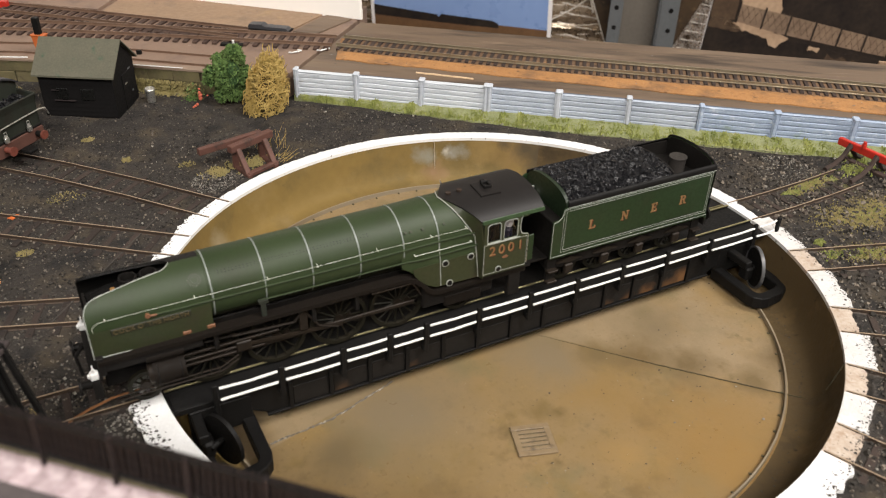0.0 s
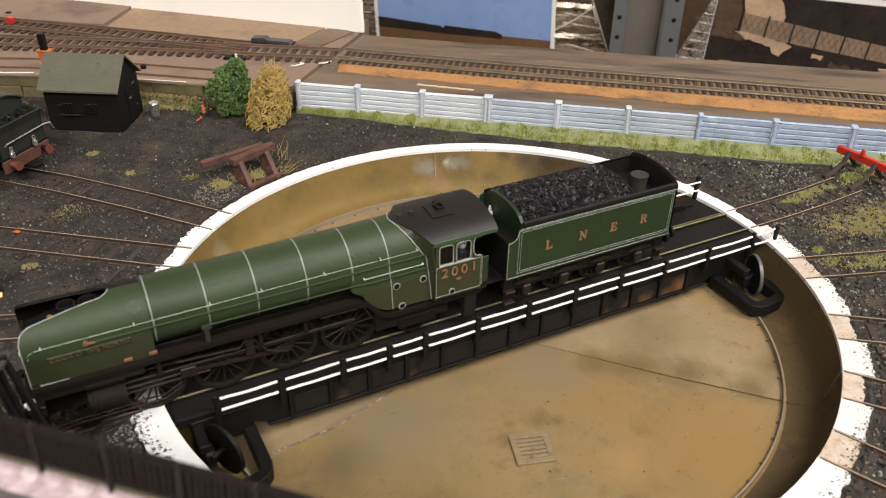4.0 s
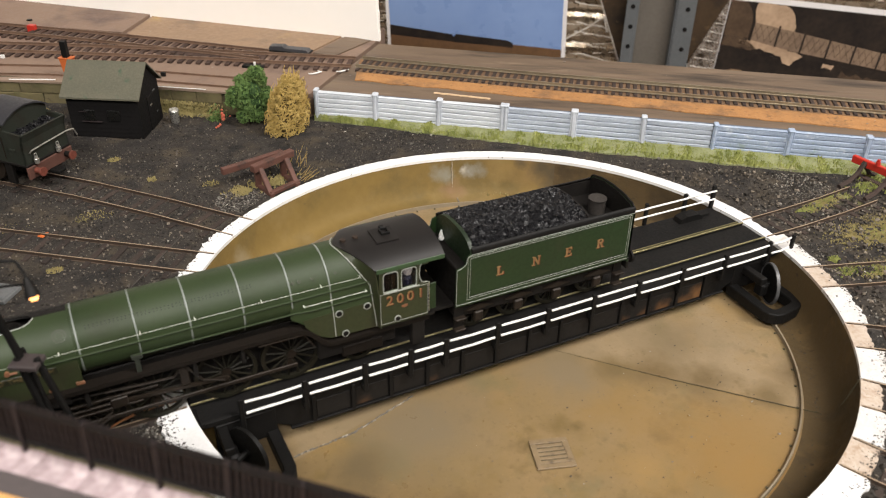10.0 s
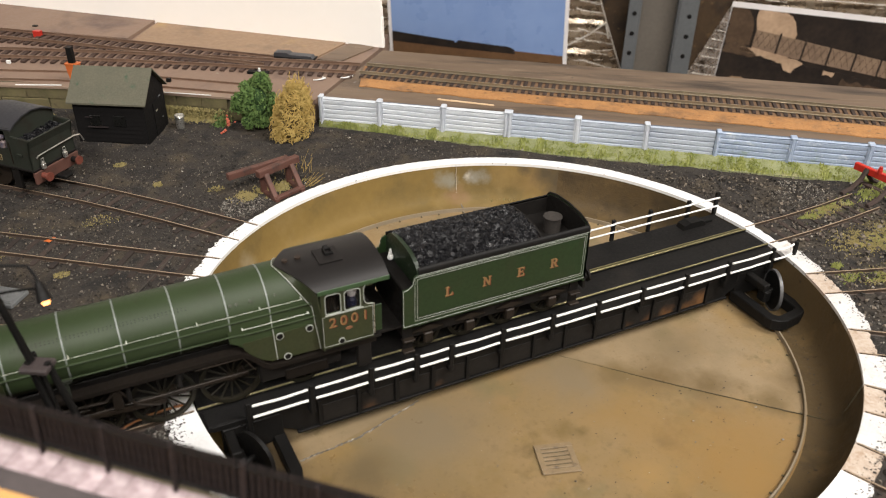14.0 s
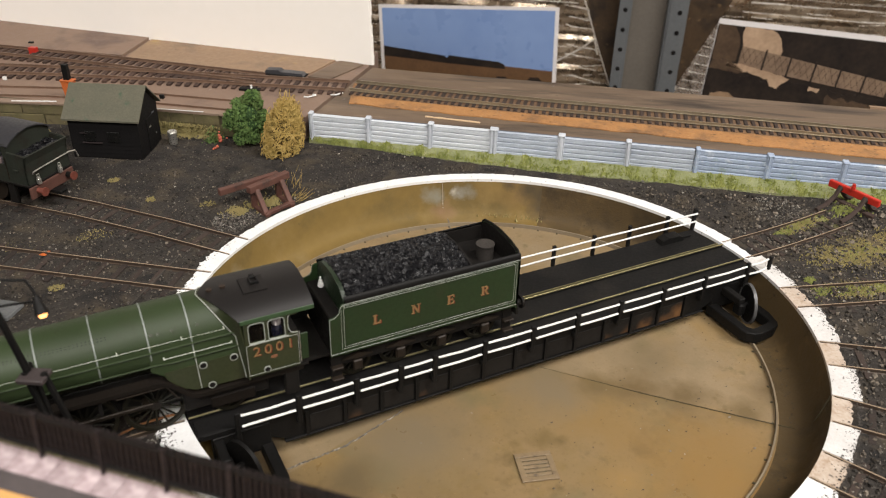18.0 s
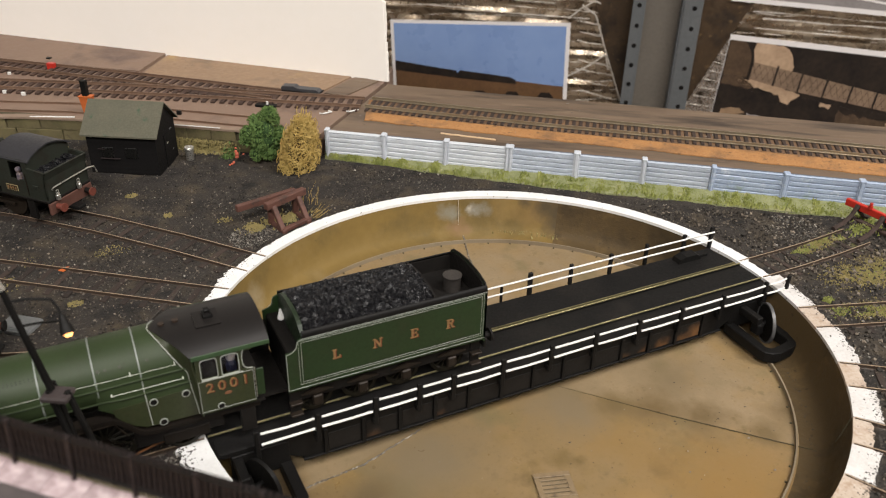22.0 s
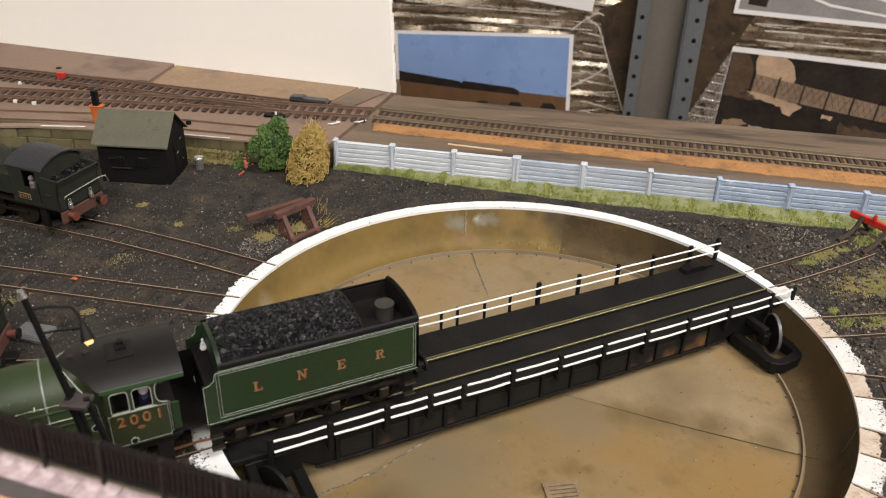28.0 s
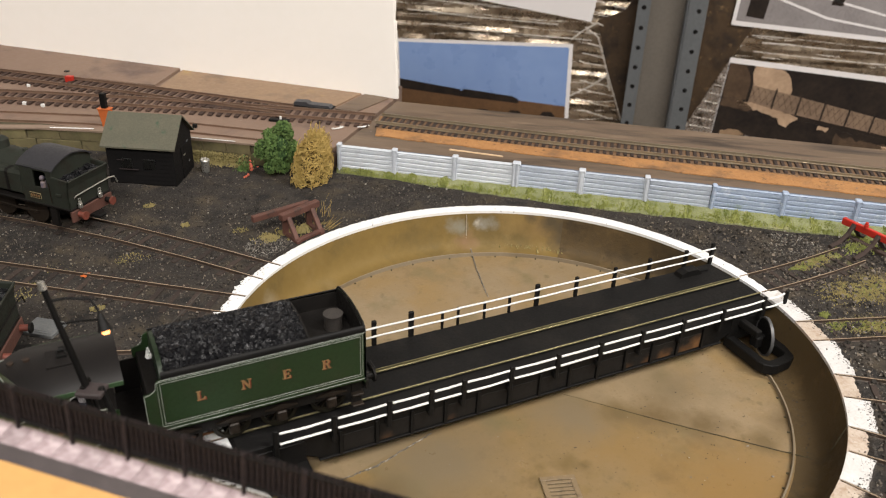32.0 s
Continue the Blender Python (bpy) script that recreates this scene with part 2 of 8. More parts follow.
M_GREEN = mat("apple_green_paint", (0.0265, 0.0410, 0.0155), (0.0220, 0.0345, 0.0130), rough=0.52, spec=0.34, rvar=0.4, big=20, small=1.0, mix=0.2, stains=(((0.0225, 0.030, 0.012), 16, 0.52, 0.75), ((0.020, 0.022, 0.010), 5, 0.62, 0.78)))
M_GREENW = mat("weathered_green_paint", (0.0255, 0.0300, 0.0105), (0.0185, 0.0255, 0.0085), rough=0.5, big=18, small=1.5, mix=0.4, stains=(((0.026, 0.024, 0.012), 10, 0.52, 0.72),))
M_TENDER = mat("tender_green_paint", (0.0108, 0.0285, 0.0080), (0.0122, 0.0240, 0.0075), rough=0.5, spec=0.4, big=25, small=1.2, mix=0.3, stains=(((0.020, 0.024, 0.010), 14, 0.55, 0.78),))
M_DKGREEN = mat("dull_dark_green", (0.0165, 0.0200, 0.0150), (0.0245, 0.0270, 0.0205), rough=0.6, big=14, small=1.2, mix=0.4, spec=0.25, stains=(((0.017, 0.013, 0.009), 10, 0.5, 0.7),))
M_SOOT = mat("sooty_black", (0.0058, 0.0052, 0.0049), (0.0115, 0.0100, 0.0088), rough=0.6, big=18, small=1.5, spec=0.16)
M_GEAR = mat("oily_brown_metal", (0.0100, 0.0078, 0.0060), (0.0235, 0.0160, 0.0105), rough=0.5, metal=0.2, big=8, small=1, spec=0.3)
M_LINE = mat("pale_lining", (0.33, 0.345, 0.315), (0.25, 0.265, 0.24), rough=0.45, big=10, small=1)
M_SILVER = mat("silver_metal", (0.75, 0.74, 0.70), (0.55, 0.54, 0.50), rough=0.3, metal=0.9, big=6, small=1)
M_BRASS = mat("brass", (0.55, 0.30, 0.10), (0.38, 0.19, 0.06), rough=0.4, metal=0.7, big=6, small=1)
M_GOLD = mat("gold_letter", (0.26, 0.155, 0.066), (0.15, 0.080, 0.032), rough=0.5, big=3, small=0.6)
M_REDSHADE = mat("red_letter_shade", (0.16, 0.026, 0.013), rough=0.5)
M_COAL = mat("coal", (0.0040, 0.0040, 0.0048), (0.0080, 0.0080, 0.0095), rough=0.36, big=4, small=0.8, bump=0.3, bump_size=0.7, spec=0.32, rvar=1.8)
M_FENCE = mat("grey_fence_paint", (0.46, 0.505, 0.575), (0.33, 0.375, 0.45), rough=0.7, big=14, small=1.2, mix=0.5, bump=0.25, bump_size=1.0, random=0.08, stains=(((0.28, 0.32, 0.39), 9, 0.58, 0.74), ((0.24, 0.28, 0.13), 14, 0.68, 0.78)))
M_FENCEPOST = mat("pale_post_paint", (0.55, 0.58, 0.63), (0.42, 0.455, 0.51), rough=0.7, big=10, small=1.2, mix=0.5, bump=0.2, stains=(((0.25, 0.29, 0.14), 8, 0.66, 0.78),))
M_MOSS = mat("moss_flock", (0.095, 0.125, 0.022), (0.31, 0.32, 0.095), rough=0.95, big=9, small=1.0, mix=0.45, stains=(((0.42, 0.40, 0.24), 8, 0.58, 0.70),))
M_GRASS = mat("dry_grass_flock", (0.30, 0.235, 0.095), (0.185, 0.165, 0.060), rough=0.95, big=12, small=1.2, mix=0.6)
M_LEAF = mat("bush_foliage", (0.060, 0.125, 0.026), (0.150, 0.225, 0.065), rough=0.85, big=7, small=1.5, mix=0.5)
M_STRAW = mat("golden_lichen", (0.37, 0.245, 0.060), (0.50, 0.37, 0.125), rough=0.8, big=8, small=1.5)
M_STRAWD = mat("golden_lichen_core", (0.085, 0.055, 0.018), (0.15, 0.105, 0.034), rough=0.9, big=6, small=1.5)
M_HUT = mat("tarred_boards", (0.0028, 0.0024, 0.0024), (0.0050, 0.0043, 0.0043), rough=0.75, big=12, small=1.2, spec=0.2)
M_HUTROOF = mat("olive_felt", (0.105, 0.098, 0.068), (0.078, 0.077, 0.054), rough=0.85, big=14, small=1.2, spots=(0.045, 0.075, 0.045), spot_size=6, spot_amount=0.30)
M_REDOXIDE = mat("brown_oxide_wood", (0.072, 0.0275, 0.019), (0.110, 0.047, 0.033), rough=0.7, big=8, small=1.2, bump=0.2, stains=(((0.040, 0.022, 0.016), 5, 0.54, 0.7),))
M_RED = mat("signal_red", (0.496, 0.028, 0.016), (0.4, 0.024, 0.0144), rough=0.4, big=8, small=1)
M_ORANGE = mat("orange_red_paint", (0.50, 0.125, 0.028), (0.43, 0.100, 0.024), rough=0.55, big=8, small=1)
M_STONEWALL = mat("mossy_stone", (0.100, 0.078, 0.040), (0.130, 0.112, 0.050), rough=0.9, big=12, small=1.5, bump=0.5, bump_size=1.5, random=0.20, stains=(((0.062, 0.062, 0.022), 12, 0.48, 0.66), ((0.05, 0.038, 0.022), 6, 0.58, 0.72)))
M_MORTAR = mat("dark_mortar", (0.060, 0.049, 0.027), (0.082, 0.068, 0.036), rough=0.95, big=8, small=1.2, bump=0.4)
M_MAUVE = mat("mauve_painted_board", (0.182, 0.118, 0.086), (0.215, 0.146, 0.104), rough=0.75, big=60, small=3, mix=0.35, bump=0.08, stains=(((0.120, 0.080, 0.064), 30, 0.54, 0.72), ((0.24, 0.18, 0.14), 8, 0.66, 0.78)))
M_TAN = mat("tan_board", (0.275, 0.180, 0.108), (0.215, 0.145, 0.094), rough=0.75, big=50, small=4, mix=0.4, bump=0.1, spots=(0.34, 0.2295, 0.102), spot_size=30, spot_amount=0.35, stains=(((0.16, 0.11, 0.075), 30, 0.55, 0.72), ((0.42, 0.36, 0.29), 5, 0.70, 0.78)))
M_WOOD = mat("dark_stained_board", (0.102, 0.069, 0.046), (0.170, 0.120, 0.080), rough=0.65, big=22, small=5, mix=0.55, bump=0.25, bump_size=4, stretch=(7.0, TH), stains=(((0.042, 0.030, 0.022), 14, 0.50, 0.66), ((0.23, 0.165, 0.110), 8, 0.58, 0.72), ((0.30, 0.25, 0.19), 2.2, 0.70, 0.76)))
M_OCHRE = mat("ochre_cork", (0.430, 0.215, 0.076), (0.300, 0.142, 0.050), rough=0.9, big=14, small=1.1, bump=0.6, bump_size=1.2, stains=(((0.135, 0.078, 0.042), 20, 0.50, 0.70), ((0.44, 0.26, 0.115), 5, 0.60, 0.74), ((0.150, 0.080, 0.036), 4, 0.57, 0.68)))
M_BOARDWHITE = mat("white_card", (0.90, 0.87, 0.83), (0.88, 0.85, 0.80), rough=0.7, big=120, small=10)
M_STEEL = mat("grey_steel", (0.128, 0.138, 0.146), (0.104, 0.114, 0.121), rough=0.5, metal=0.2, big=60, small=5)
M_STEELB = mat("beige_steel", (0.150, 0.135, 0.115), (0.122, 0.110, 0.094), rough=0.5, metal=0.2, big=60, small=5)
M_PINK = mat("pink_stone_slab", (0.235, 0.172, 0.180), (0.47, 0.385, 0.395), rough=0.75, big=6, small=1.5, random=0.22, stains=(((0.26, 0.18, 0.19), 5, 0.52, 0.70), ((0.58, 0.50, 0.50), 7, 0.60, 0.72)))
M_KERB = mat("dark_kerb", (0.048, 0.039, 0.039), (0.085, 0.070, 0.068), rough=0.85, big=8, small=1)
M_PLY = mat("orange_plywood", (0.60, 0.34, 0.12), (0.52, 0.28, 0.095), rough=0.6, big=40, small=4)
M_GLASS = mat("dark_window", (0.007, 0.007, 0.0065), rough=0.3)
M_WORNRIM = mat("worn_steel_rim", (0.075, 0.075, 0.078), (0.12, 0.12, 0.12), rough=0.45, metal=0.4, big=8, small=1)
M_PANE = mat("clear_pane", (0.55, 0.55, 0.58), rough=0.04, spec=0.2, rvar=0.1)
M_PANE.node_tree.nodes["Principled BSDF"].inputs["Transmission Weight"].default_value = 1.0
M_PANE.node_tree.nodes["Principled BSDF"].inputs["IOR"].default_value = 1.25
M_EAVE = mat("light_green_edge", (0.034, 0.070, 0.028), (0.027, 0.057, 0.023), rough=0.5, big=12, small=1)
M_OLIVEBROWN = mat("dark_olive_brown", (0.0175, 0.0190, 0.0075), (0.0110, 0.0110, 0.0055), rough=0.6, big=10, small=1.5, mix=0.45, spec=0.25, stains=(((0.019, 0.013, 0.008), 7, 0.55, 0.72),))
M_UNDER = mat("brown_underframe_grime", (0.0062, 0.0046, 0.0036), (0.0095, 0.0068, 0.0046), rough=0.7, big=9, small=1.5, spec=0.14)
M_WHEEL = mat("dark_olive_wheel", (0.0088, 0.0088, 0.0048), (0.0140, 0.0110, 0.0065), rough=0.55, big=8, small=1, spec=0.25)
M_PALEWIRE = mat("pale_bright_wire", (0.86, 0.87, 0.80), (0.72, 0.74, 0.66), rough=0.35, metal=0.3, big=6, small=1)
M_DEEPGREEN = mat("deep_green_paint", (0.0075, 0.0190, 0.0055), (0.0060, 0.0130, 0.0048), rough=0.5, big=14, small=1.2)
M_STONEL = mat("grey_brown_stone", (0.019, 0.0155, 0.0122), (0.066, 0.055, 0.043), rough=0.9, big=6, small=1.6, mix=0.5, island=3.6)
M_RIMDIRTY = mat("earthy_rim_paint", (0.52, 0.45, 0.38), (0.36, 0.27, 0.20), rough=0.7, big=8, small=1.5, bump=0.25, bump_size=1.3, stains=(((0.26, 0.16, 0.085), 7, 0.54, 0.7), ((0.08, 0.068, 0.055), 2.4, 0.62, 0.67)))
M_RIMWORN = mat("worn_rim_paint", (0.64, 0.63, 0.62), (0.48, 0.46, 0.44), rough=0.7, big=9, small=1.5, bump=0.25, bump_size=1.3, stains=(((0.40, 0.34, 0.28), 8, 0.58, 0.74), ((0.07, 0.060, 0.050), 2.4, 0.61, 0.66), ((0.34, 0.22, 0.13), 14, 0.64, 0.76)))
M_RUSTPLATE = mat("rusty_cover", (0.20, 0.085, 0.04), (0.13, 0.06, 0.03), rough=0.6, big=3, small=1)
M_RAILSIDE = mat("dark_rail_side", (0.036, 0.025, 0.018), (0.070, 0.046, 0.031), rough=0.6, metal=0.1, big=15, small=1)
M_BAND = mat("silver_band", (0.20, 0.22, 0.205), (0.15, 0.17, 0.155), rough=0.45, metal=0.1, big=8, small=1)
M_ROOFBLACK = mat("brown_black_roof", (0.0105, 0.0088, 0.0080), (0.0075, 0.0066, 0.0064), rough=0.5, big=22, small=1.5, spec=0.3, rvar=0.1)
M_SLAT = mat("dark_brown_slat", (0.030, 0.0225, 0.0225), (0.012, 0.0095, 0.0095), rough=0.7, big=10, small=1.5, spec=0.2)
M_LAMP = glow("lit_bulb", (1.0, 0.42, 0.13), 3.4)
M_WALLROOM = mat("room_wall_paint", (0.55, 0.51, 0.46), (0.50, 0.46, 0.42), rough=0.9, big=400, small=40)
M_CEILING = mat("grey_ceiling_tile", (0.25, 0.24, 0.22), (0.21, 0.20, 0.185), rough=0.9, big=400, small=40)
M_ROOMFLOOR = mat("room_floor_carpet", (0.12, 0.10, 0.085), (0.16, 0.13, 0.11), rough=0.95, big=200, small=6)

# ---------------------------------------------------------------- mesh helpers (millimetres)
MM = 0.001


def box(bm, x0, x1, y0, y1, z0, z1, bevel=0.0):
    r = [bm.verts.new((x, y, z)) for z in (z0, z1) for x, y in ((x0, y0), (x1, y0), (x1, y1), (x0, y1))]
    for f in ((0, 3, 2, 1), (4, 5, 6, 7), (0, 1, 5, 4), (1, 2, 6, 5), (2, 3, 7, 6), (3, 0, 4, 7)):
        bm.faces.new([r[i] for i in f])
    if bevel:
        es = {e for v in r for e in v.link_edges}
        bmesh.ops.bevel(bm, geom=list(es), offset=bevel, segments=1, affect="EDGES")
    return bm


def rod(bm, p, q, r, seg=8, r2=None, caps=True):
    p, q = Vector(p), Vector(q)
    d = q - p
    if d.length < 1e-6:
        return bm
    turn = d.to_track_quat("Z", "Y").to_matrix()
    r2 = r if r2 is None else r2
    circle = [turn @ Vector((math.cos(2 * math.pi * k / seg), math.sin(2 * math.pi * k / seg), 0)) for k in range(seg)]
    a, b = [bm.verts.new(p + c * r) for c in circle], [bm.verts.new(q + c * r2) for c in circle]
    for k in range(seg):
        j = (k + 1) % seg
        bm.faces.new((a[k], a[j], b[j], b[k]))
    if caps:
        bm.faces.new(a[::-1])
        bm.faces.new(b)
    return bm


def lump(bm, p, s, e=None, sx=1.0, sz=1.0, rough=0.0, rg=random):
    """A small faceted pebble."""
    pts = [(1, 0, 0), (-1, 0, 0), (0, 1, 0), (0, -1, 0), (0, 0, 1), (0, 0, -1)]
    vs = []
    for q in pts:
        c = Vector((q[0] * sx, q[1], q[2] * sz)) * s * (1 + rg.uniform(-rough, rough))
        if e is not None:
            c.rotate(e)
        vs.append(bm.verts.new(Vector(p) + c))
    for i, j, k in ((0, 2, 4), (2, 1, 4), (1, 3, 4), (3, 0, 4), (2, 0, 5), (1, 2, 5), (3, 1, 5), (0, 3, 5)):
        bm.faces.new((vs[i], vs[j], vs[k]))


def crate(bm, p, s, e, rg):
    """A small broken six-sided lump."""
    vs = []
    for z in (-1, 1):
        for x, y in ((-1, -1), (1, -1), (1, 1), (-1, 1)):
            c = Vector((x * rg.uniform(.6, 1.2), y * rg.uniform(.6, 1.2), z * rg.uniform(.6, 1.1))) * s
            c.rotate(e)
            vs.append(bm.verts.new(Vector(p) + c))
    for f in ((0, 3, 2, 1), (4, 5, 6, 7), (0, 1, 5, 4), (1, 2, 6, 5), (2, 3, 7, 6), (3, 0, 4, 7)):
        bm.faces.new([vs[i] for i in f])


def tube(bm, pts, r, seg=6):
    for a, b in zip(pts, pts[1:]):
        rod(bm, a, b, r, seg)
    return bm


def prism(bm, outline, y0, y1, axis="y"):
    """Extrude a 2D outline (x, z) along y, or (x, y) along z, or (y, z) along x."""
    def at(p, h):
        return {"y": (p[0], h, p[1]), "z": (p[0], p[1], h), "x": (h, p[0], p[1])}[axis]
    a = [bm.verts.new(at(p, y0)) for p in outline]
    b = [bm.verts.new(at(p, y1)) for p in outline]
    n = len(outline)
    for i in range(n):
        bm.faces.new((a[i], a[(i + 1) % n], b[(i + 1) % n], b[i]))
    bm.faces.new(a[::-1])
    bm.faces.new(b)
    return bm


def loft(bm, rings, closed=True, caps=True):
    vs = [[bm.verts.new(p) for p in ring] for ring in rings]
    n = len(vs[0])
    for r0, r1 in zip(vs, vs[1:]):
        for i in range(n if closed else n - 1):
            bm.faces.new((r0[i], r0[(i + 1) % n], r1[(i + 1) % n], r1[i]))
    if caps and closed:
        bm.faces.new(vs[0][::-1])
        bm.faces.new(vs[-1])
    return bm


def annulus(bm, r0, r1, z0, z1, a0=0.0, a1=360.0, seg=96, jag=0.0, rng=None):
    """A ring of rectangular section; jag roughens its outer edge."""
    full = abs(a1 - a0) >= 359.9
    k = seg if full else seg + 1
    rings = []
    for i in range(k):
        t = radians(a0 + (a1 - a0) * i / seg)
        ro = r1 + (rng.uniform(-jag, jag) if jag else 0)
        c, s = math.cos(t), math.sin(t)
        rings.append([(r0 * c, r0 * s, z0), (ro * c, ro * s, z0), (ro * c, ro * s, z1), (r0 * c, r0 * s, z1)])
    vs = [[bm.verts.new(p) for p in r] for r in rings]
    for i in range(k if full else k - 1):
        a, b = vs[i], vs[(i + 1) % k]
        for j in range(4):
            bm.faces.new((a[j], a[(j + 1) % 4], b[(j + 1) % 4], b[j]))
    if not full:
        bm.faces.new(vs[0])
        bm.faces.new(vs[-1][::-1])
    return bm


def finish(bm, smooth=None):
    bmesh.ops.recalc_face_normals(bm, faces=bm.faces[:])
    bmesh.ops.scale(bm, vec=(MM, MM, MM), verts=bm.verts[:])
    if smooth is not None:
        for f in bm.faces:
            f.smooth = True
        for e in bm.edges:
            if len(e.link_faces) == 2 and e.calc_face_angle(0) > radians(smooth):
                e.smooth = False
    me = bpy.data.meshes.new("mesh")
    bm.to_mesh(me)
    bm.free()
    return me


def part(name, bm, material, parent=None, label="", smooth=None):
    me = bm if isinstance(bm, bpy.types.Mesh) else finish(bm, smooth)
    if material is not None and not me.materials:
        me.materials.append(material)
    ob = new(name, me)
    if parent is not None:
        ob.parent = parent
    if label:
        tagged(ob, label)
    return ob


def thing(name, label, category, m=None, group="", kind=""):
    ob = new(name)
    ob.empty_display_size = 0.01
    if m is not None:
        ob.matrix_world = m
    return tagged(ob, label, category, group, kind)


def solid(name, bm, material, label, category, group="", kind="", m=None, smooth=None):
    ob = part(name, bm, material, None, "", smooth)
    if m is not None:
        ob.matrix_world = m
    return tagged(ob, label, category, group, kind)


def nb():
    return bmesh.new()


def mm(x, y, z, rx=0, ry=0, rz=0):
    return pose(x * MM, y * MM, z * MM, rx, ry, rz)




def uv(u, v, z=0.0):
    c, s = math.cos(radians(TH)), math.sin(radians(TH))
    return (u * c - v * s, u * s + v * c, z)


def muv(u, v, z=0.0, rz=0.0):
    return mm(*uv(u, v, z), 0, 0, TH + rz)


def lettering(name, text, size, material, parent, m, label="", shear=0.0, depth=0.12):
    cu = bpy.data.curves.new(name, "FONT")
    cu.body, cu.size, cu.extrude, cu.align_x, cu.align_y = text, size * MM, depth * MM, "CENTER", "CENTER"
    tmp = new("letter_source", cu)
    dg = bpy.context.evaluated_depsgraph_get()
    me = bpy.data.meshes.new_from_object(tmp.evaluated_get(dg))
    bpy.data.objects.remove(tmp)
    me.materials.clear()
    me.materials.append(material)
    ob = new(name, me)
    ob.parent = parent
    ob.matrix_local = m
    return tagged(ob, label)

# ---------------------------------------------------------------- room
R_RIM, R_OUT, Z_FLOOR, Z_GROUND, Z_UP = 151.0, 162.0, -24.0, -2.0, 14.0
rng = random.Random(7)


def room():
    def slab(name, x0, x1, y0, y1, z0, z1, material, label):
        solid(name, box(nb(), x0, x1, y0, y1, z0, z1), material, label, name.split("_")[0], kind="structure", m=mm(0, 0, 0, 0, 0, TH))
    slab("floor", -3000, 3000, -3000, 1300, -920, -900, M_ROOMFLOOR, "dark brown carpeted room floor")
    slab("ceiling", -3000, 3000, -3000, 1300, 1800, 1820, M_CEILING, "dim grey room ceiling")
    slab("wall_north", -3000, 3000, 1200, 1300, -900, 1800, M_WALLROOM, "beige room wall behind the layout")
    slab("wall_south", -3000, 3000, -3100, -3000, -900, 1800, M_WALLROOM, "beige painted room wall")
    slab("wall_west", -3100, -3000, -3000, 1300, -900, 1800, M_WALLROOM, "beige painted room wall")
    slab("wall_east", 3000, 3100, -3000, 1300, -900, 1800, M_WALLROOM, "beige painted room wall")


room()


def yard_ground():
    bm = nb()
    na, nr = 220, 46
    u0, u1, v0, v1 = -640.0, 560.0, -340.0, 196.0
    rows = []
    for i in range(na):
        a = 2 * math.pi * i / na
        c, s = math.cos(a), math.sin(a)
        far = min((u1 if c > 0 else u0) / c if abs(c) > 1e-9 else 1e9, (v1 if s > 0 else v0) / s if abs(s) > 1e-9 else 1e9)
        row = []
        for k in range(nr + 1):
            f = (k / nr) ** 1.35
            r = (R_OUT - 2.0) * (1 - f) + far * f
            x, y = r * c, r * s
            z = Z_GROUND + (0.9 * noise.noise((x / 22, y / 22, 0)) + 0.5 * noise.noise((x / 6, y / 6, 3)) if 0 < k < nr else 0.0)
            row.append(bm.verts.new((x, y, z)))
        rows.append(row)
    for i in range(na):
        a, b = rows[i], rows[(i + 1) % na]
        for k in range(nr):
            bm.faces.new((a[k], a[k + 1], b[k + 1], b[k]))
    return solid("ground", bm, M_BALLAST, "black ash and fine ballast of the model yard", "ground", kind="structure", m=mm(0, 0, 0, 0, 0, TH), smooth=80)


yard_ground()
solid("baseboard", box(nb(), -640, 560, -340, 300, -70, -30, 1), M_PLY, "plywood baseboard under the model yard", "baseboard", kind="structure", m=mm(0, 0, 0, 0, 0, TH))
for u_, v_ in ((-600, -300), (520, -300), (-600, 260), (520, 260)):
    solid("baseboard_leg", box(nb(), u_ - 22, u_ + 22, v_ - 22, v_ + 22, -900, -70, 2), M_PLY, "plain square timber leg under the baseboard", "leg", kind="structure", m=mm(0, 0, 0, 0, 0, TH))


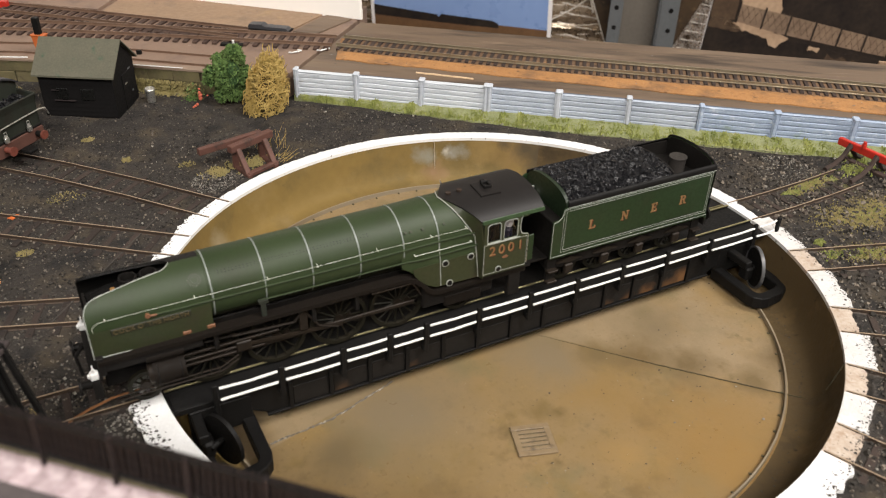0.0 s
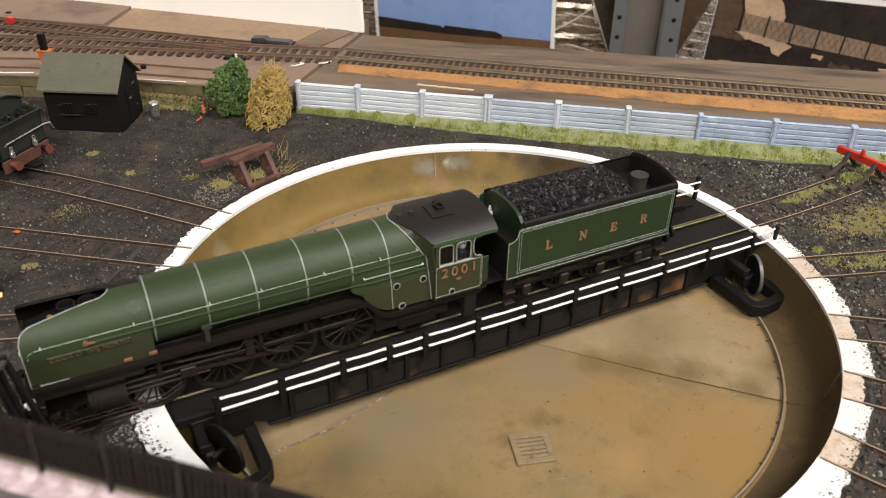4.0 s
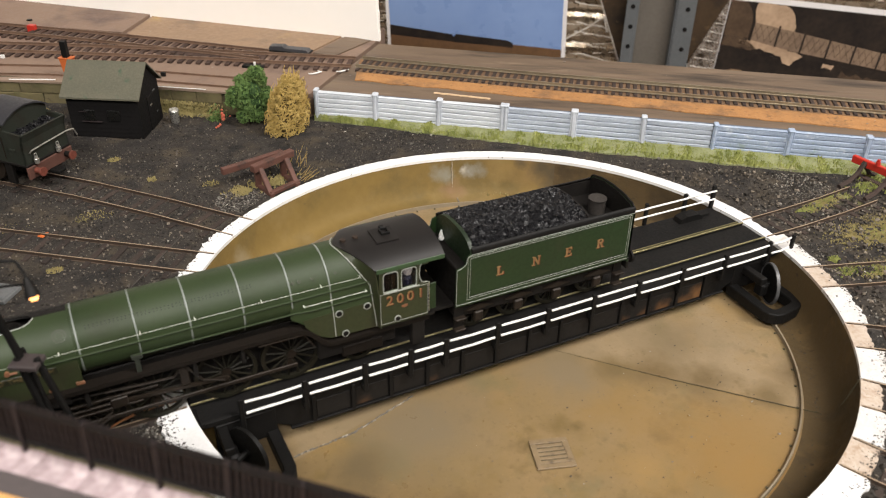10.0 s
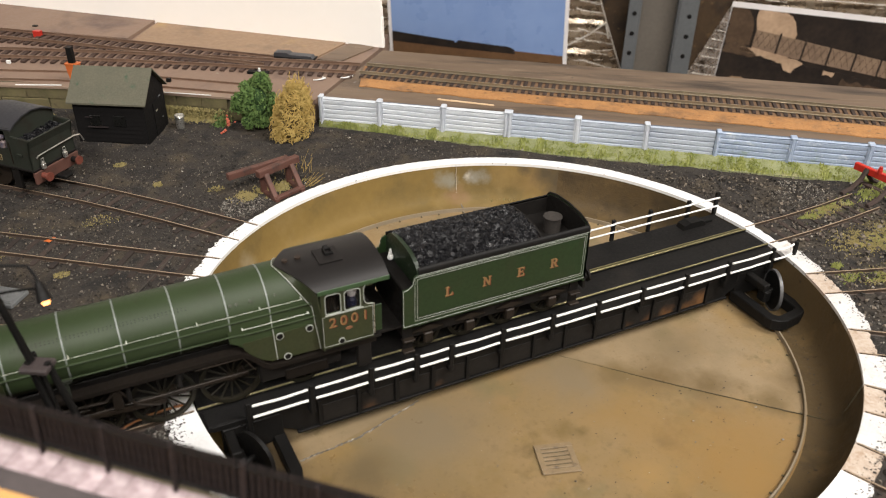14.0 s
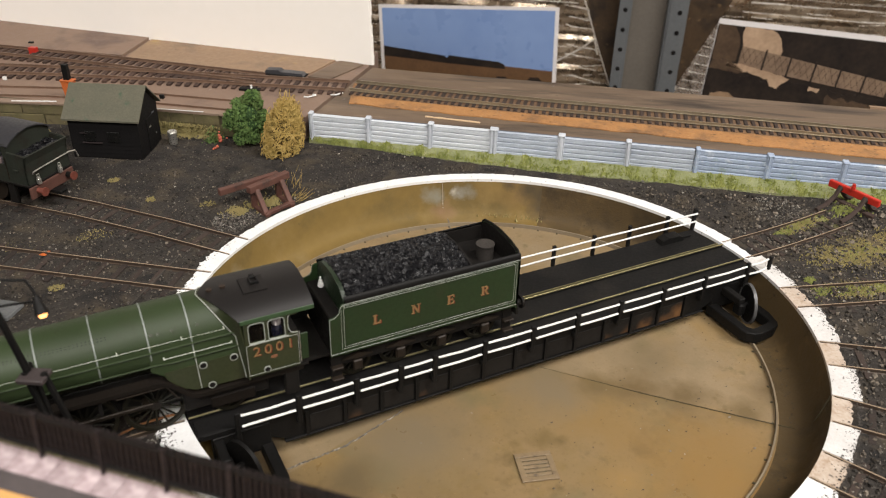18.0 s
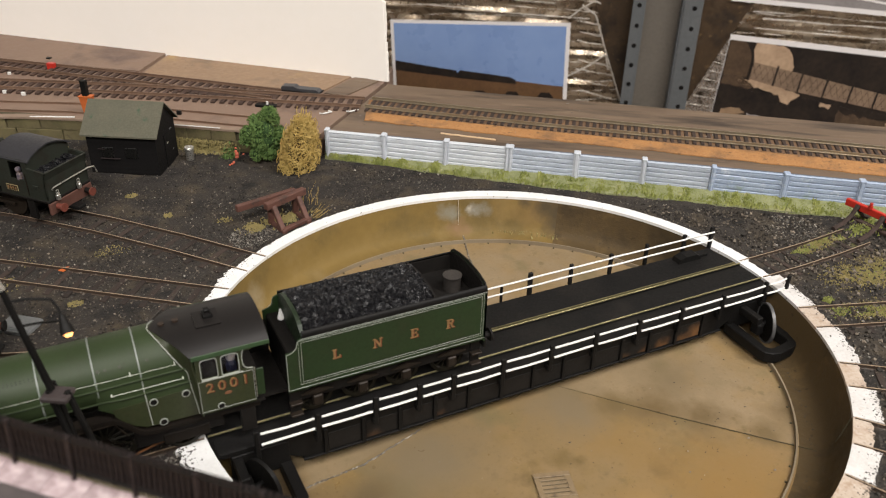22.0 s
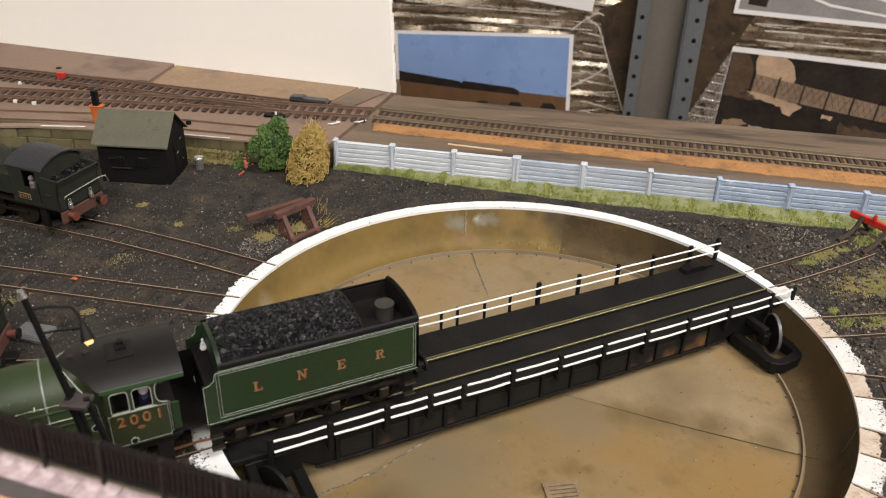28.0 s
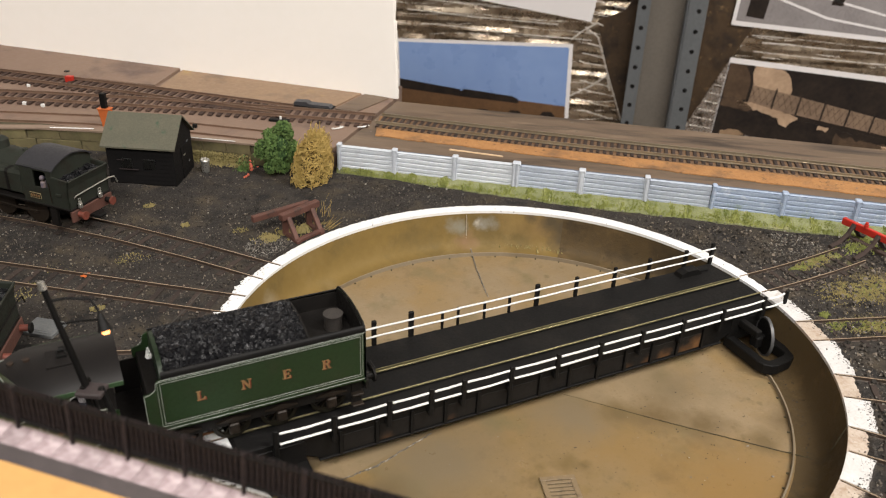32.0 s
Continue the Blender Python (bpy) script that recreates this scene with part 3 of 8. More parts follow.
# ---------------------------------------------------------------- turntable pit
def pit():
    t = thing("turntable_pit", "round brown concrete turntable pit with white rim", "turntable pit", kind="structure")
    rings = [(30, Z_FLOOR + 0.6), (80, Z_FLOOR + 0.2), (126, Z_FLOOR), (140, Z_FLOOR), (146.5, Z_FLOOR + 0.5)]
    # floor slabs between the joints
    for a0, a1, material, label in ((-46.5, 73.5, M_PITGREY, "grey-tan pit floor slab"), (73.5, 195.0, M_PITGREY, "grey-tan pit floor slab"), (195.0, 313.5, M_PITFLOOR, "mottled tan pit floor slab")):
        n = 42
        bm = nb()
        grid = [[bm.verts.new((0, 0, Z_FLOOR + 0.6))] * (n + 1)]
        for r, z in ((1.0, Z_FLOOR + .6), *rings):
            grid.append([bm.verts.new((r * math.cos(radians(a0 + (a1 - a0) * i / n)), r * math.sin(radians(a0 + (a1 - a0) * i / n)), z)) for i in range(n + 1)])
        for i in range(n):
            bm.faces.new((grid[0][0], grid[1][i], grid[1][i + 1]))
            for ga, gb in zip(grid[1:], grid[2:]):
                bm.faces.new((ga[i], gb[i], gb[i + 1], ga[i + 1]))
        part("pit_floor", bm, material, t, label, smooth=60)
    cove = ((134.0, Z_FLOOR - .3), (134.2, Z_FLOOR + .05), (138, Z_FLOOR + .15), (141, Z_FLOOR + .5), (143.4, Z_FLOOR + 1.3), (145.3, Z_FLOOR + 2.8), (146.9, Z_FLOOR + 5.4), (148.3, Z_FLOOR + 9.5), (149.6, Z_FLOOR + 15.5), (151.0, -0.4), (154, -0.4), (154, Z_FLOOR - .3))

    def wall_arc(a0, a1, material, label, prof=cove):
        n = max(8, int((a1 - a0) / 2.8))
        rows_ = []
        for i in range(n + 1):
            row = []
            for r, z in prof:
                a = a0 + (a1 - a0) * i / n
                row.append((r * math.cos(radians(a)), r * math.sin(radians(a)), z))
            rows_.append(row)
        part("pit_wall", loft(nb(), rows_), material, t, label, smooth=50)
    wall_arc(49.5, 230, M_PITWALL, "olive brown coved pit wall")
    # arc turned from the lamps: its shade is painted in along with the grime
    wall_arc(230, 409.5, M_PITDARK, "grimy grey-brown coved pit wall, darkened further for its shaded side")
    # repair patches and stains on the wall
    for a, f, w, h, material in ((44.0, .3, 6, 3, M_PITDARK),):
        bm = nb()
        ring_ = []
        for k in range(22):
            q = 2 * math.pi * k / 22
            d = 1 + 0.35 * noise.noise((math.cos(q) * 1.7 + a, math.sin(q) * 1.7, f * 9))
            ff = min(max(f + h / 22 * math.sin(q) * d, 0.02), .97)
            aa = radians(a + math.degrees(w / 149 * math.cos(q) * d))
            rr = 147.2 + 3.8 * ff - 0.10 - (0.05 if material is M_PALE else 0)
            ring_.append(bm.verts.new((rr * math.cos(aa), rr * math.sin(aa), Z_FLOOR + 1.4 + 22.2 * ff)))
        bm.faces.new(ring_)
        part("wall_patch", bm, material, t, "irregular stain on the wall")
    # circular rail with its chairs
    bm = nb()
    annulus(bm, 132.5, 133.3, Z_FLOOR, Z_FLOOR + 2.4, seg=128)
    part("ring_rail", bm, mat("grey_brown_rail", (0.150, 0.112, 0.068), (0.26, 0.215, 0.15), rough=0.5, big=60, small=1, mix=0.2), t, "dull circular rail", smooth=40)
    me = finish(box(nb(), -0.55, 0.55, -0.45, 0.45, 0, 0.7, 0.15))
    for i in range(60):
        a = 360 / 60 * i + 1.5 + rng.uniform(-.8, .8)
        ob = part("rail_chair", me, M_MORTAR, t)
        ob.matrix_local = mm(131.4 * math.cos(radians(a)), 131.4 * math.sin(radians(a)), Z_FLOOR, 0, 0, a)
    # rough cracks in floor and wall, filled with pale or dark crumbs
    for pts, material, w in ((((16, -18), (52, -57), (91, -97), (99, -105)), M_MORTAR, 0.17), (((-116, -29), (-91, -27), (-58, -17)), M_PALE, 0.4), (((24, 80), (34, 115), (40, 131), (42, 138)), M_PALE, 0.38)):
        bm = nb()
        j = 0.08 if material is M_MORTAR else 0.35
        for (x0, y0), (x1, y1) in zip(pts, pts[1:]):
            n = 26
            for k in range(n):
                f = k / n
                x, y = x0 + (x1 - x0) * f + rng.uniform(-j, j), y0 + (y1 - y0) * f + rng.uniform(-j, j)
                s = w * rng.uniform(0.5, 1.1)
                d = math.degrees(math.atan2(y1 - y0, x1 - x0))
                m = mm(x, y, Z_FLOOR + 0.45, 0, 0, d + rng.uniform(-40, 40) * j)
                vs = bmesh.ops.create_cube(bm, size=1.0)["verts"]
                L = math.hypot(x1 - x0, y1 - y0) / n * 1.15
                for v in vs:
                    p = Vector((v.co.x * L, v.co.y * s, v.co.z * 0.5))
                    p.rotate(m.to_euler())
                    v.co = p + Vector((x, y, Z_FLOOR + 0.45))
        part("floor_crack", bm, material, t, "crumbly joint in the pit floor")
    # vertical wall joints
    for a in (73.9, -46.5):
        bm = nb()
        for k in range(9):
            f = k / 9
            r = 147.0 + 3.9 * f
            box(bm, r - 0.4, r + 0.3, -0.22 + rng.uniform(-.2, .2), 0.22 + rng.uniform(-.1, .2), Z_FLOOR + 1.5 + 21 * f, Z_FLOOR + 1.5 + 21 * (f + 0.115))
        ob = part("wall_joint", bm, mat("pale_filler", (0.40, 0.34, 0.25), (0.28, 0.23, 0.16), rough=0.85, big=5, small=1) if a > 0 else M_MORTAR, t)
        ob.matrix_local = mm(0, 0, 0, 0, 0, a)
    # white rim, broken where tracks cross
    cuts = [0.0, 129.6, 143.3, 161.2, 180.0, -18.0, -35.3, -50.3, -64.7]
    edges = sorted([(a % 360) + d for a in cuts for d in (-3.5, 3.5)])
    spans = []
    for k, e in enumerate(edges):
        spans.append((e, edges[(k + 1) % len(edges)] + (360 if k + 1 == len(edges) else 0)))
    for a0, a1 in spans:
        if a1 - a0 < 0.3:
            continue
        mid = (a0 + a1) / 2 % 360
        across = any(abs((mid - c + 180) % 360 - 180) < 3.0 for c in cuts)
        wide = rng.uniform(9.6, 12.4) if 225 < mid < 350 or 172 < mid < 200 else (10.0 if mid > 110 else 7.5)
        n = max(3, int((a1 - a0) * 0.9))
        bm = annulus(nb(), R_RIM - 0.3, R_RIM + wide - (2.0 if across else 0), -1.8, 0.0 if not across else -0.25, a0 + 0.05, a1 - 0.05, n * 2, 0.85 if wide > 9 else 0.35, rng)
        part("rim_stone", bm, M_RIMDIRTY if across and 290 < mid < 345 else (M_RIMWORN if 270 < mid < 356 else M_RIM), t, "chipped white painted coping" if wide > 9 else "")
    # under-rim bed
    part("rim_bed", annulus(nb(), 152.0, 166.0, -6.0, -1.9, seg=96), M_BALLAST, t, "dark bed below the coping")
    # chips and specks on the coping
    bm = nb()
    for _ in range(1700):
        a = rng.choice((rng.uniform(-75, -5), rng.uniform(-75, -5), rng.uniform(176, 196), rng.uniform(120, 150)))
        r = R_RIM + 11.8 - abs(rng.gauss(0, 2.8))
        s = 0.14 + 0.5 * rng.random() ** 2.6
        if r > 164.0 or r < R_RIM + 1.5:
            continue
        lump(bm, (r * math.cos(radians(a)), r * math.sin(radians(a)), 0.02), s, None, rng.uniform(.7, 1.6), .35, .3, rng)
    tagged(part("coping_chips", bm, M_CHIP, t, "dark grit and bare chips on the coping"), kind="stuff")
    # drain grate
    g = thing("drain_grate", "small square tan drain grate in the pit floor", "drain grate", mm(-21.7, -72.6, Z_FLOOR + 0.45, 0, 0, -17))
    mg = mat("grate_plastic", (0.215, 0.155, 0.088), (0.165, 0.118, 0.066), rough=0.42, big=10, small=1.5, stains=(((0.09, 0.065, 0.04), 4, 0.56, 0.7),))
    bm = nb()
    box(bm, -8, 8, -8, -5.6, 0, 0.9, 0.15), box(bm, -8, 8, 5.6, 8, 0, 0.9, 0.15), box(bm, -8, -5.6, -5.6, 5.6, 0, 0.9, 0.1), box(bm, 5.6, 8, -5.6, 5.6, 0, 0.9, 0.1)
    part("grate_frame", bm, mg, g)
    part("grate_bed", box(nb(), -5.7, 5.7, -5.7, 5.7, 0, 0.12), M_MORTAR, g)
    for k in range(5):
        part("grate_bar", box(nb(), -5.7, 5.7, -5.2 + k * 2.2, -3.7 + k * 2.2, 0.1, 0.75, 0.12), mg, g)
    # specks on the pit floor
    bm = nb()
    for x, y, s in [(36.3, -89.4, .45), (44, -79, .4), (75, -84, .55), (71, -104, .6), (20, -97, .35), (5, -112, .35)] + [(rng.uniform(-100, 100), rng.uniform(-115, -30), rng.uniform(.1, .28)) for _ in range(70)]:
        if math.hypot(x, y) < 128:
            lump(bm, (x, y, Z_FLOOR + 0.5), s, None, 1.4, .4, .25, rng)
    dk = nb()
    for _ in range(330):
        a, r_ = rng.uniform(-1.9, .2), 126 * math.sqrt(rng.random())
        lump(dk, (r_ * math.cos(a), r_ * math.sin(a), Z_FLOOR + 0.45), 0.10 + 0.32 * rng.random() ** 3, None, rng.uniform(.8, 1.8), .4, .3, rng)
    for _ in range(420):
        a, r_ = rng.uniform(-1.9, .3), 138 + 7 * rng.random()
        lump(dk, (r_ * math.cos(a), r_ * math.sin(a), Z_FLOOR + 0.5 + max(0, r_ - 142) * .25), 0.12 + 0.4 * rng.random() ** 2.5, None, rng.uniform(.8, 1.8), .5, .3, rng)
    solid("dark_crumbs", dk, M_CHIP, "dark crumbs and grit lying in the pit", "debris", kind="stuff")
    solid("floor_specks", bm, M_PALE, "pale flakes lying on the pit floor", "debris", kind="stuff")
    # moss against the far wall
    bm = nb()
    for _ in range(420):
        a = rng.gauss(57, 4.2)
        r = 146.2 - abs(rng.gauss(0, 1.6))
        tuft(bm, r * math.cos(radians(a)), r * math.sin(radians(a)), Z_FLOOR + 0.4, rng.uniform(0.8, 2.6))
    solid("pit_moss", bm, M_GRASS, "dull olive moss along the foot of the pit wall", "moss", kind="stuff")


def tuft(bm, x, y, z, h, spread=0.8):
    a = rng.uniform(0, 6.28)
    w = 0.35 * h + 0.15
    tip = bm.verts.new((x + rng.uniform(-spread, spread) * h * .6, y + rng.uniform(-spread, spread) * h * .6, z + h))
    b = [bm.verts.new((x + w * math.cos(a + k * 2.09), y + w * math.sin(a + k * 2.09), z)) for k in range(3)]
    for k in range(3):
        bm.faces.new((b[k], b[(k + 1) % 3], tip))


pit()


# ---------------------------------------------------------------- turntable bridge
def hoop(x0, x1):
    """Rounded frame of square section, open towards the bridge."""
    path = [(x0 + 2.1, -18), (x0 + 2.1, -42.6), (x0 + 2.8, -45.2), (x0 + 4.8, -47.0), (x0 + 7.4, -47.6), (x1 - 7.4, -46.4), (x1 - 4.8, -45.6), (x1 - 2.8, -43.6), (x1 - 2.1, -41), (x1 - 2.1, -18)]
    rings = []
    for i, p in enumerate(path):
        a, b = path[max(i - 1, 0)], path[min(i + 1, len(path) - 1)]
        d = Vector((b[0] - a[0], b[1] - a[1])).normalized()
        n = Vector((d.y, -d.x))
        rings.append([(p[0] + n.x * w, p[1] + n.y * w, z) for w, z in ((-2.5, -20.9), (2.5, -20.9), (2.5, -15.6), (2.1, -15.1), (-2.1, -15.1), (-2.5, -15.6))])
    return rings


def bridge():
    t = thing("turntable_bridge", "black turntable bridge with white painted handrails", "turntable bridge", mm(0, 0, 0))

    def edge_x(y, r):
        return math.sqrt(r * r - y * y)
    bm = nb()
    n = 14
    ys = [-20 + 50 * k / n for k in range(n + 1)]
    outline = [(edge_x(y, 150.2), y) for y in ys] + [(-edge_x(y, 150.2), y) for y in reversed(ys)]
    prism(bm, outline, -3.2, -1.9, "z")
    part("deck", bm, M_DECK, t, "matt black deck")
    # deck boards between and beside the rails
    for y0, y1, z in ((-19.6, -9.7, -0.9), (-6.6, 6.6, -0.7), (11.2, 29.6, -0.9)):
        bm = nb()
        x = edge_x(max(abs(y0), abs(y1)), 149.6)
        box(bm, -x, x, y0, y1, -1.95, z, 0.25)
        part("deck_plate", bm, M_DECK, t)
    for y, h in ((-8.25, 0.3), (8.25, 0.3)):
        bm = nb()
        x = edge_x(9, 150.0)
        box(bm, -x, x, y - 0.34, y + 0.34, -0.4, h, 0.08)
        part("rail", bm, M_RAILTOP, t, "worn brass-coloured rail")
        part("rail_foot", box(box(nb(), -x, x, y - 0.25, y + 0.25, -1.5, -0.4), -x, x, y - 1.1, y + 1.1, -1.9, -1.5), M_DECK, t)
    part("edge_strip", box(nb(), -148, 148, 10.0, 10.4, -1.9, 0.1), M_RAILTOP, t, "brass strip beside the rail")
    # side girders with ribs and rusty panels
    near_posts = (154, 138, 108.7, 81.9, 55.7, 30.3, 5.5, -20.2, -45.3, -61.7, -82.1, -107.5, -133)
    for y, s in ((-19.0, -1), (29.0, 1)):
        bm = nb()
        box(bm, -112, 112, y - 0.6, y + 0.6, -16.4, -1.9), box(bm, -114, 114, y - 1.6 if s < 0 else y - 1, y + 1 if s < 0 else y + 1.6, -17.2, -16.2, 0.15), box(bm, -147, 147, y - 1.2, y + 1.2, -3.6, -1.0, 0.15)
        prism(bm, [(112, -16.4), (130, -7), (140, -7), (140, -2), (112, -2)], y - 0.6, y + 0.6), prism(bm, [(-112, -16.4), (-130, -7), (-140, -7), (-140, -2), (-112, -2)], y - 0.6, y + 0.6)
        part("girder", bm, M_BLACK, t)
        xs = [v for v in range(-104, 112, 17)]
        for a, b in zip(xs, xs[1:]):
            part("girder_panel", box(nb(), a + 1.2, b - 1.2, y + s * 0.6 - 0.25, y + s * 0.6 + 0.25, -15.6, -6.5, 0.1), M_RUSTPANEL, t, "rust-streaked panel")
        me = finish(box(nb(), -0.8, 0.8, -0.9, 0.9, -16.4, -3.4, 0.1))
        for x in xs:
            ob = part("rib", me, M_BLACK, t)
            ob.matrix_local = mm(x, y + s * 0.9, 0)
    part("cross_beam", box(nb(), -110, 110, -18, 28, -12, -4), M_BLACK, t, "black underframe")
    # handrails: near side hangs outside the girder, far side stands on the deck
    for x in near_posts:
        bm = nb()
        box(bm, x - 0.9, x + 0.9, -22.9, -21.3, -7.0 if abs(x) < 150 else -12.0, 8.0, 0.2)
        box(bm, x - 1.3, x + 1.3, -22.6, -20.0, -6.5, -3.5, 0.15)
        part("handrail_post", bm, M_BLACK, t)
    for z in (6.4, 0.9):
        for a, b in zip(near_posts, near_posts[1:]):
            bm = nb()
            dz = rng.uniform(-.25, .25)
            y0 = -22.8 if a < 150 else -21.9
            rod(bm, (a - 1.6, y0, z + rng.uniform(-.15, .15)), ((a + b) / 2, -23.1, z + dz), 0.55, 6)
            rod(bm, ((a + b) / 2, -23.1, z + dz), (b + 1.6, -22.8, z + rng.uniform(-.15, .15)), 0.55, 6)
            if b > -140:
                part("handrail", bm, M_WHITE, t, "white painted handrail", smooth=50)
            else:
                bm.free()
    far_posts = ((147, 1.3, 12.6), (127, 1.3, 11.8), (100.5, 1.1, 12), (76.5, 1.1, 11.5), (50.8, 1.1, 11.2), (25.5, 1.4, 12.3), (8.5, .6, 9.3), (-6.5, .6, 9.3), (-22, .6, 9.6), (-31, .6, 9.4), (-48.5, 1.5, 13.6), (-68.5, 1.3, 13.2), (-90, 1.1, 12), (-115, 1.1, 12), (-140, 1.1, 12))
    for x, w, h in far_posts:
        part("handrail_post", box(nb(), x - w * .85, x + w * .85, 29.6, 31.2, -1.5, h, 0.15), M_BLACK, t)
    for z in (9.6, 4.6):
        for (a, w, _), (b, w2, _) in zip(far_posts, far_posts[1:]):
            bm = nb()
            rod(bm, (a + (1 if w > 1.2 else 0), 29.3, z + rng.uniform(-.2, .2)), (b, 29.3, z + rng.uniform(-.2, .2)), 0.52, 6)
            part("handrail", bm, M_WHITE, t, "white painted handrail", smooth=50)
    # low fittings on the deck
    bm = nb()
    prism(bm, [(118, -1.5), (119, 1.5), (123, 2.8), (131, 2.6), (133, 1.2), (134, -1.5)], 22, 28)
    part("locking_gear", bm, M_BLACK, t, "black locking gear cover")
    part("locking_lever", box(nb(), 128, 140, 23.5, 25.5, -1.2, 0.6, 0.2), M_BLACK, t)
    # end carriages on the ring rail
    for sx in (1, -1):
        c = part("end_carriage", None or box(nb(), sx * 135 - 1, sx * 135 + 1, -20, -19, -8, -6), M_BLACK, t, "black end carriage")
        bm = nb()
        x0, x1 = sorted((sx * 119.5, sx * 143.5))
        loft(bm, hoop(x0, x1))
        box(bm, x0, x1, -20, -16, -18, -4, 0.4)
        bmesh.ops.rotate(bm, cent=(sx * 131, -18, 0), matrix=Matrix.Rotation(radians(-1 * sx), 3, "Z"), verts=bm.verts[:])
        part("carriage_frame", bm, M_BLACK, c)
        bm = nb()
        cx, cy, cz, r = sx * 134.0, -31.0, -11.0, 10.8

        def turn_wheel(b_):
            bmesh.ops.rotate(b_, cent=(cx, cy, cz), matrix=Matrix.Rotation(radians(-25 * sx), 3, "Z"), verts=b_.verts[:])
        loft(bm, [[(cx + dx, cy + rr * math.cos(a), cz + rr * math.sin(a)) for dx, rr in ((-0.8, r), (0.8, r), (0.8, r - 0.9), (-0.8, r - 0.9))] for a in [2 * math.pi * k / 32 for k in range(33)]], caps=False)
        bmesh.ops.remove_doubles(bm, verts=bm.verts[:], dist=0.001)
        turn_wheel(bm)
        part("wheel_rim", bm, M_WORNRIM if sx > 0 else M_BLACK, c, "worn steel wheel rim", smooth=50)
        bm = nb()
        rod(bm, (cx - 0.5, cy, cz), (cx + 0.5, cy, cz), r - 0.8, 24), rod(bm, (cx - 6, cy, cz), (cx + 1.4, cy, cz), 1.4, 10)
        turn_wheel(bm)
        part("wheel_disc", bm, M_BLACK, c, smooth=40)
        part("axle_box", rod(box(nb(), cx - 8, cx - 3.5, cy - 3, cy + 3, -15.8, -8.5, 1.0), (cx - 5.7, cy, -8.6), (cx - 5.7, cy, -6.2), 1.8, 12, 1.5), M_BLACK, c)
        part("bearer", box(nb(), cx - 9, cx - 5, cy - 2, -19, -9, -5, 0.4), M_BLACK, c)
    part("centre_pivot", rod(nb(), (0, 5, Z_FLOOR + 0.5), (0, 5, -12), 12, 24), M_BLACK, t, smooth=40)


bridge()


# ---------------------------------------------------------------- upper boards behind the yard
def slab_uv(name, outline, z0, z1, material, label, category="board", kind="structure"):
    return solid(name, prism(nb(), [uv(*p)[:2] for p in outline], z0, z1, "z"), material, label, category, kind=kind)


slab_uv("upper_board", [(-800, 189), (-206, 189), (-152, 194), (-132, 306), (-132, 345), (-800, 400)], -30, Z_UP, M_MAUVE, "mauve-brown painted upper baseboard")
slab_uv("upper_board.001", [(-149, 194), (560, 170.6), (560, 280), (250, 291), (-128, 305)], -30, Z_UP, M_WOOD, "dark stained wooden upper baseboard")
slab_uv("board_panel", [(-327, 284), (-175, 272), (-160, 316), (-329, 340)], Z_UP, Z_UP + 1.2, M_TAN, "stained tan board panel beside the track")
slab_uv("board_panel.001", [(-800, 306), (-331, 286), (-331, 341), (-800, 392)], Z_UP, Z_UP + 2.6, M_MAUVE, "raised brown board panel beside the track")
slab_uv("board_panel.002", [(-172, 272), (-154, 270), (-136, 309), (-157, 315)], Z_UP, Z_UP + 1.0, M_WOOD, "dark wooden batten at the board joint")
slab_uv("board_edge", [(250, 291), (560, 280), (560, 283), (250, 294)], Z_UP - 14, Z_UP + 1.5, M_TAN, "pale edge of the upper board")


M_RAILHEAD = mat("tan_rail_head", (0.42, 0.33, 0.23), (0.27, 0.19, 0.125), rough=0.4, metal=0.4, big=25, small=1)


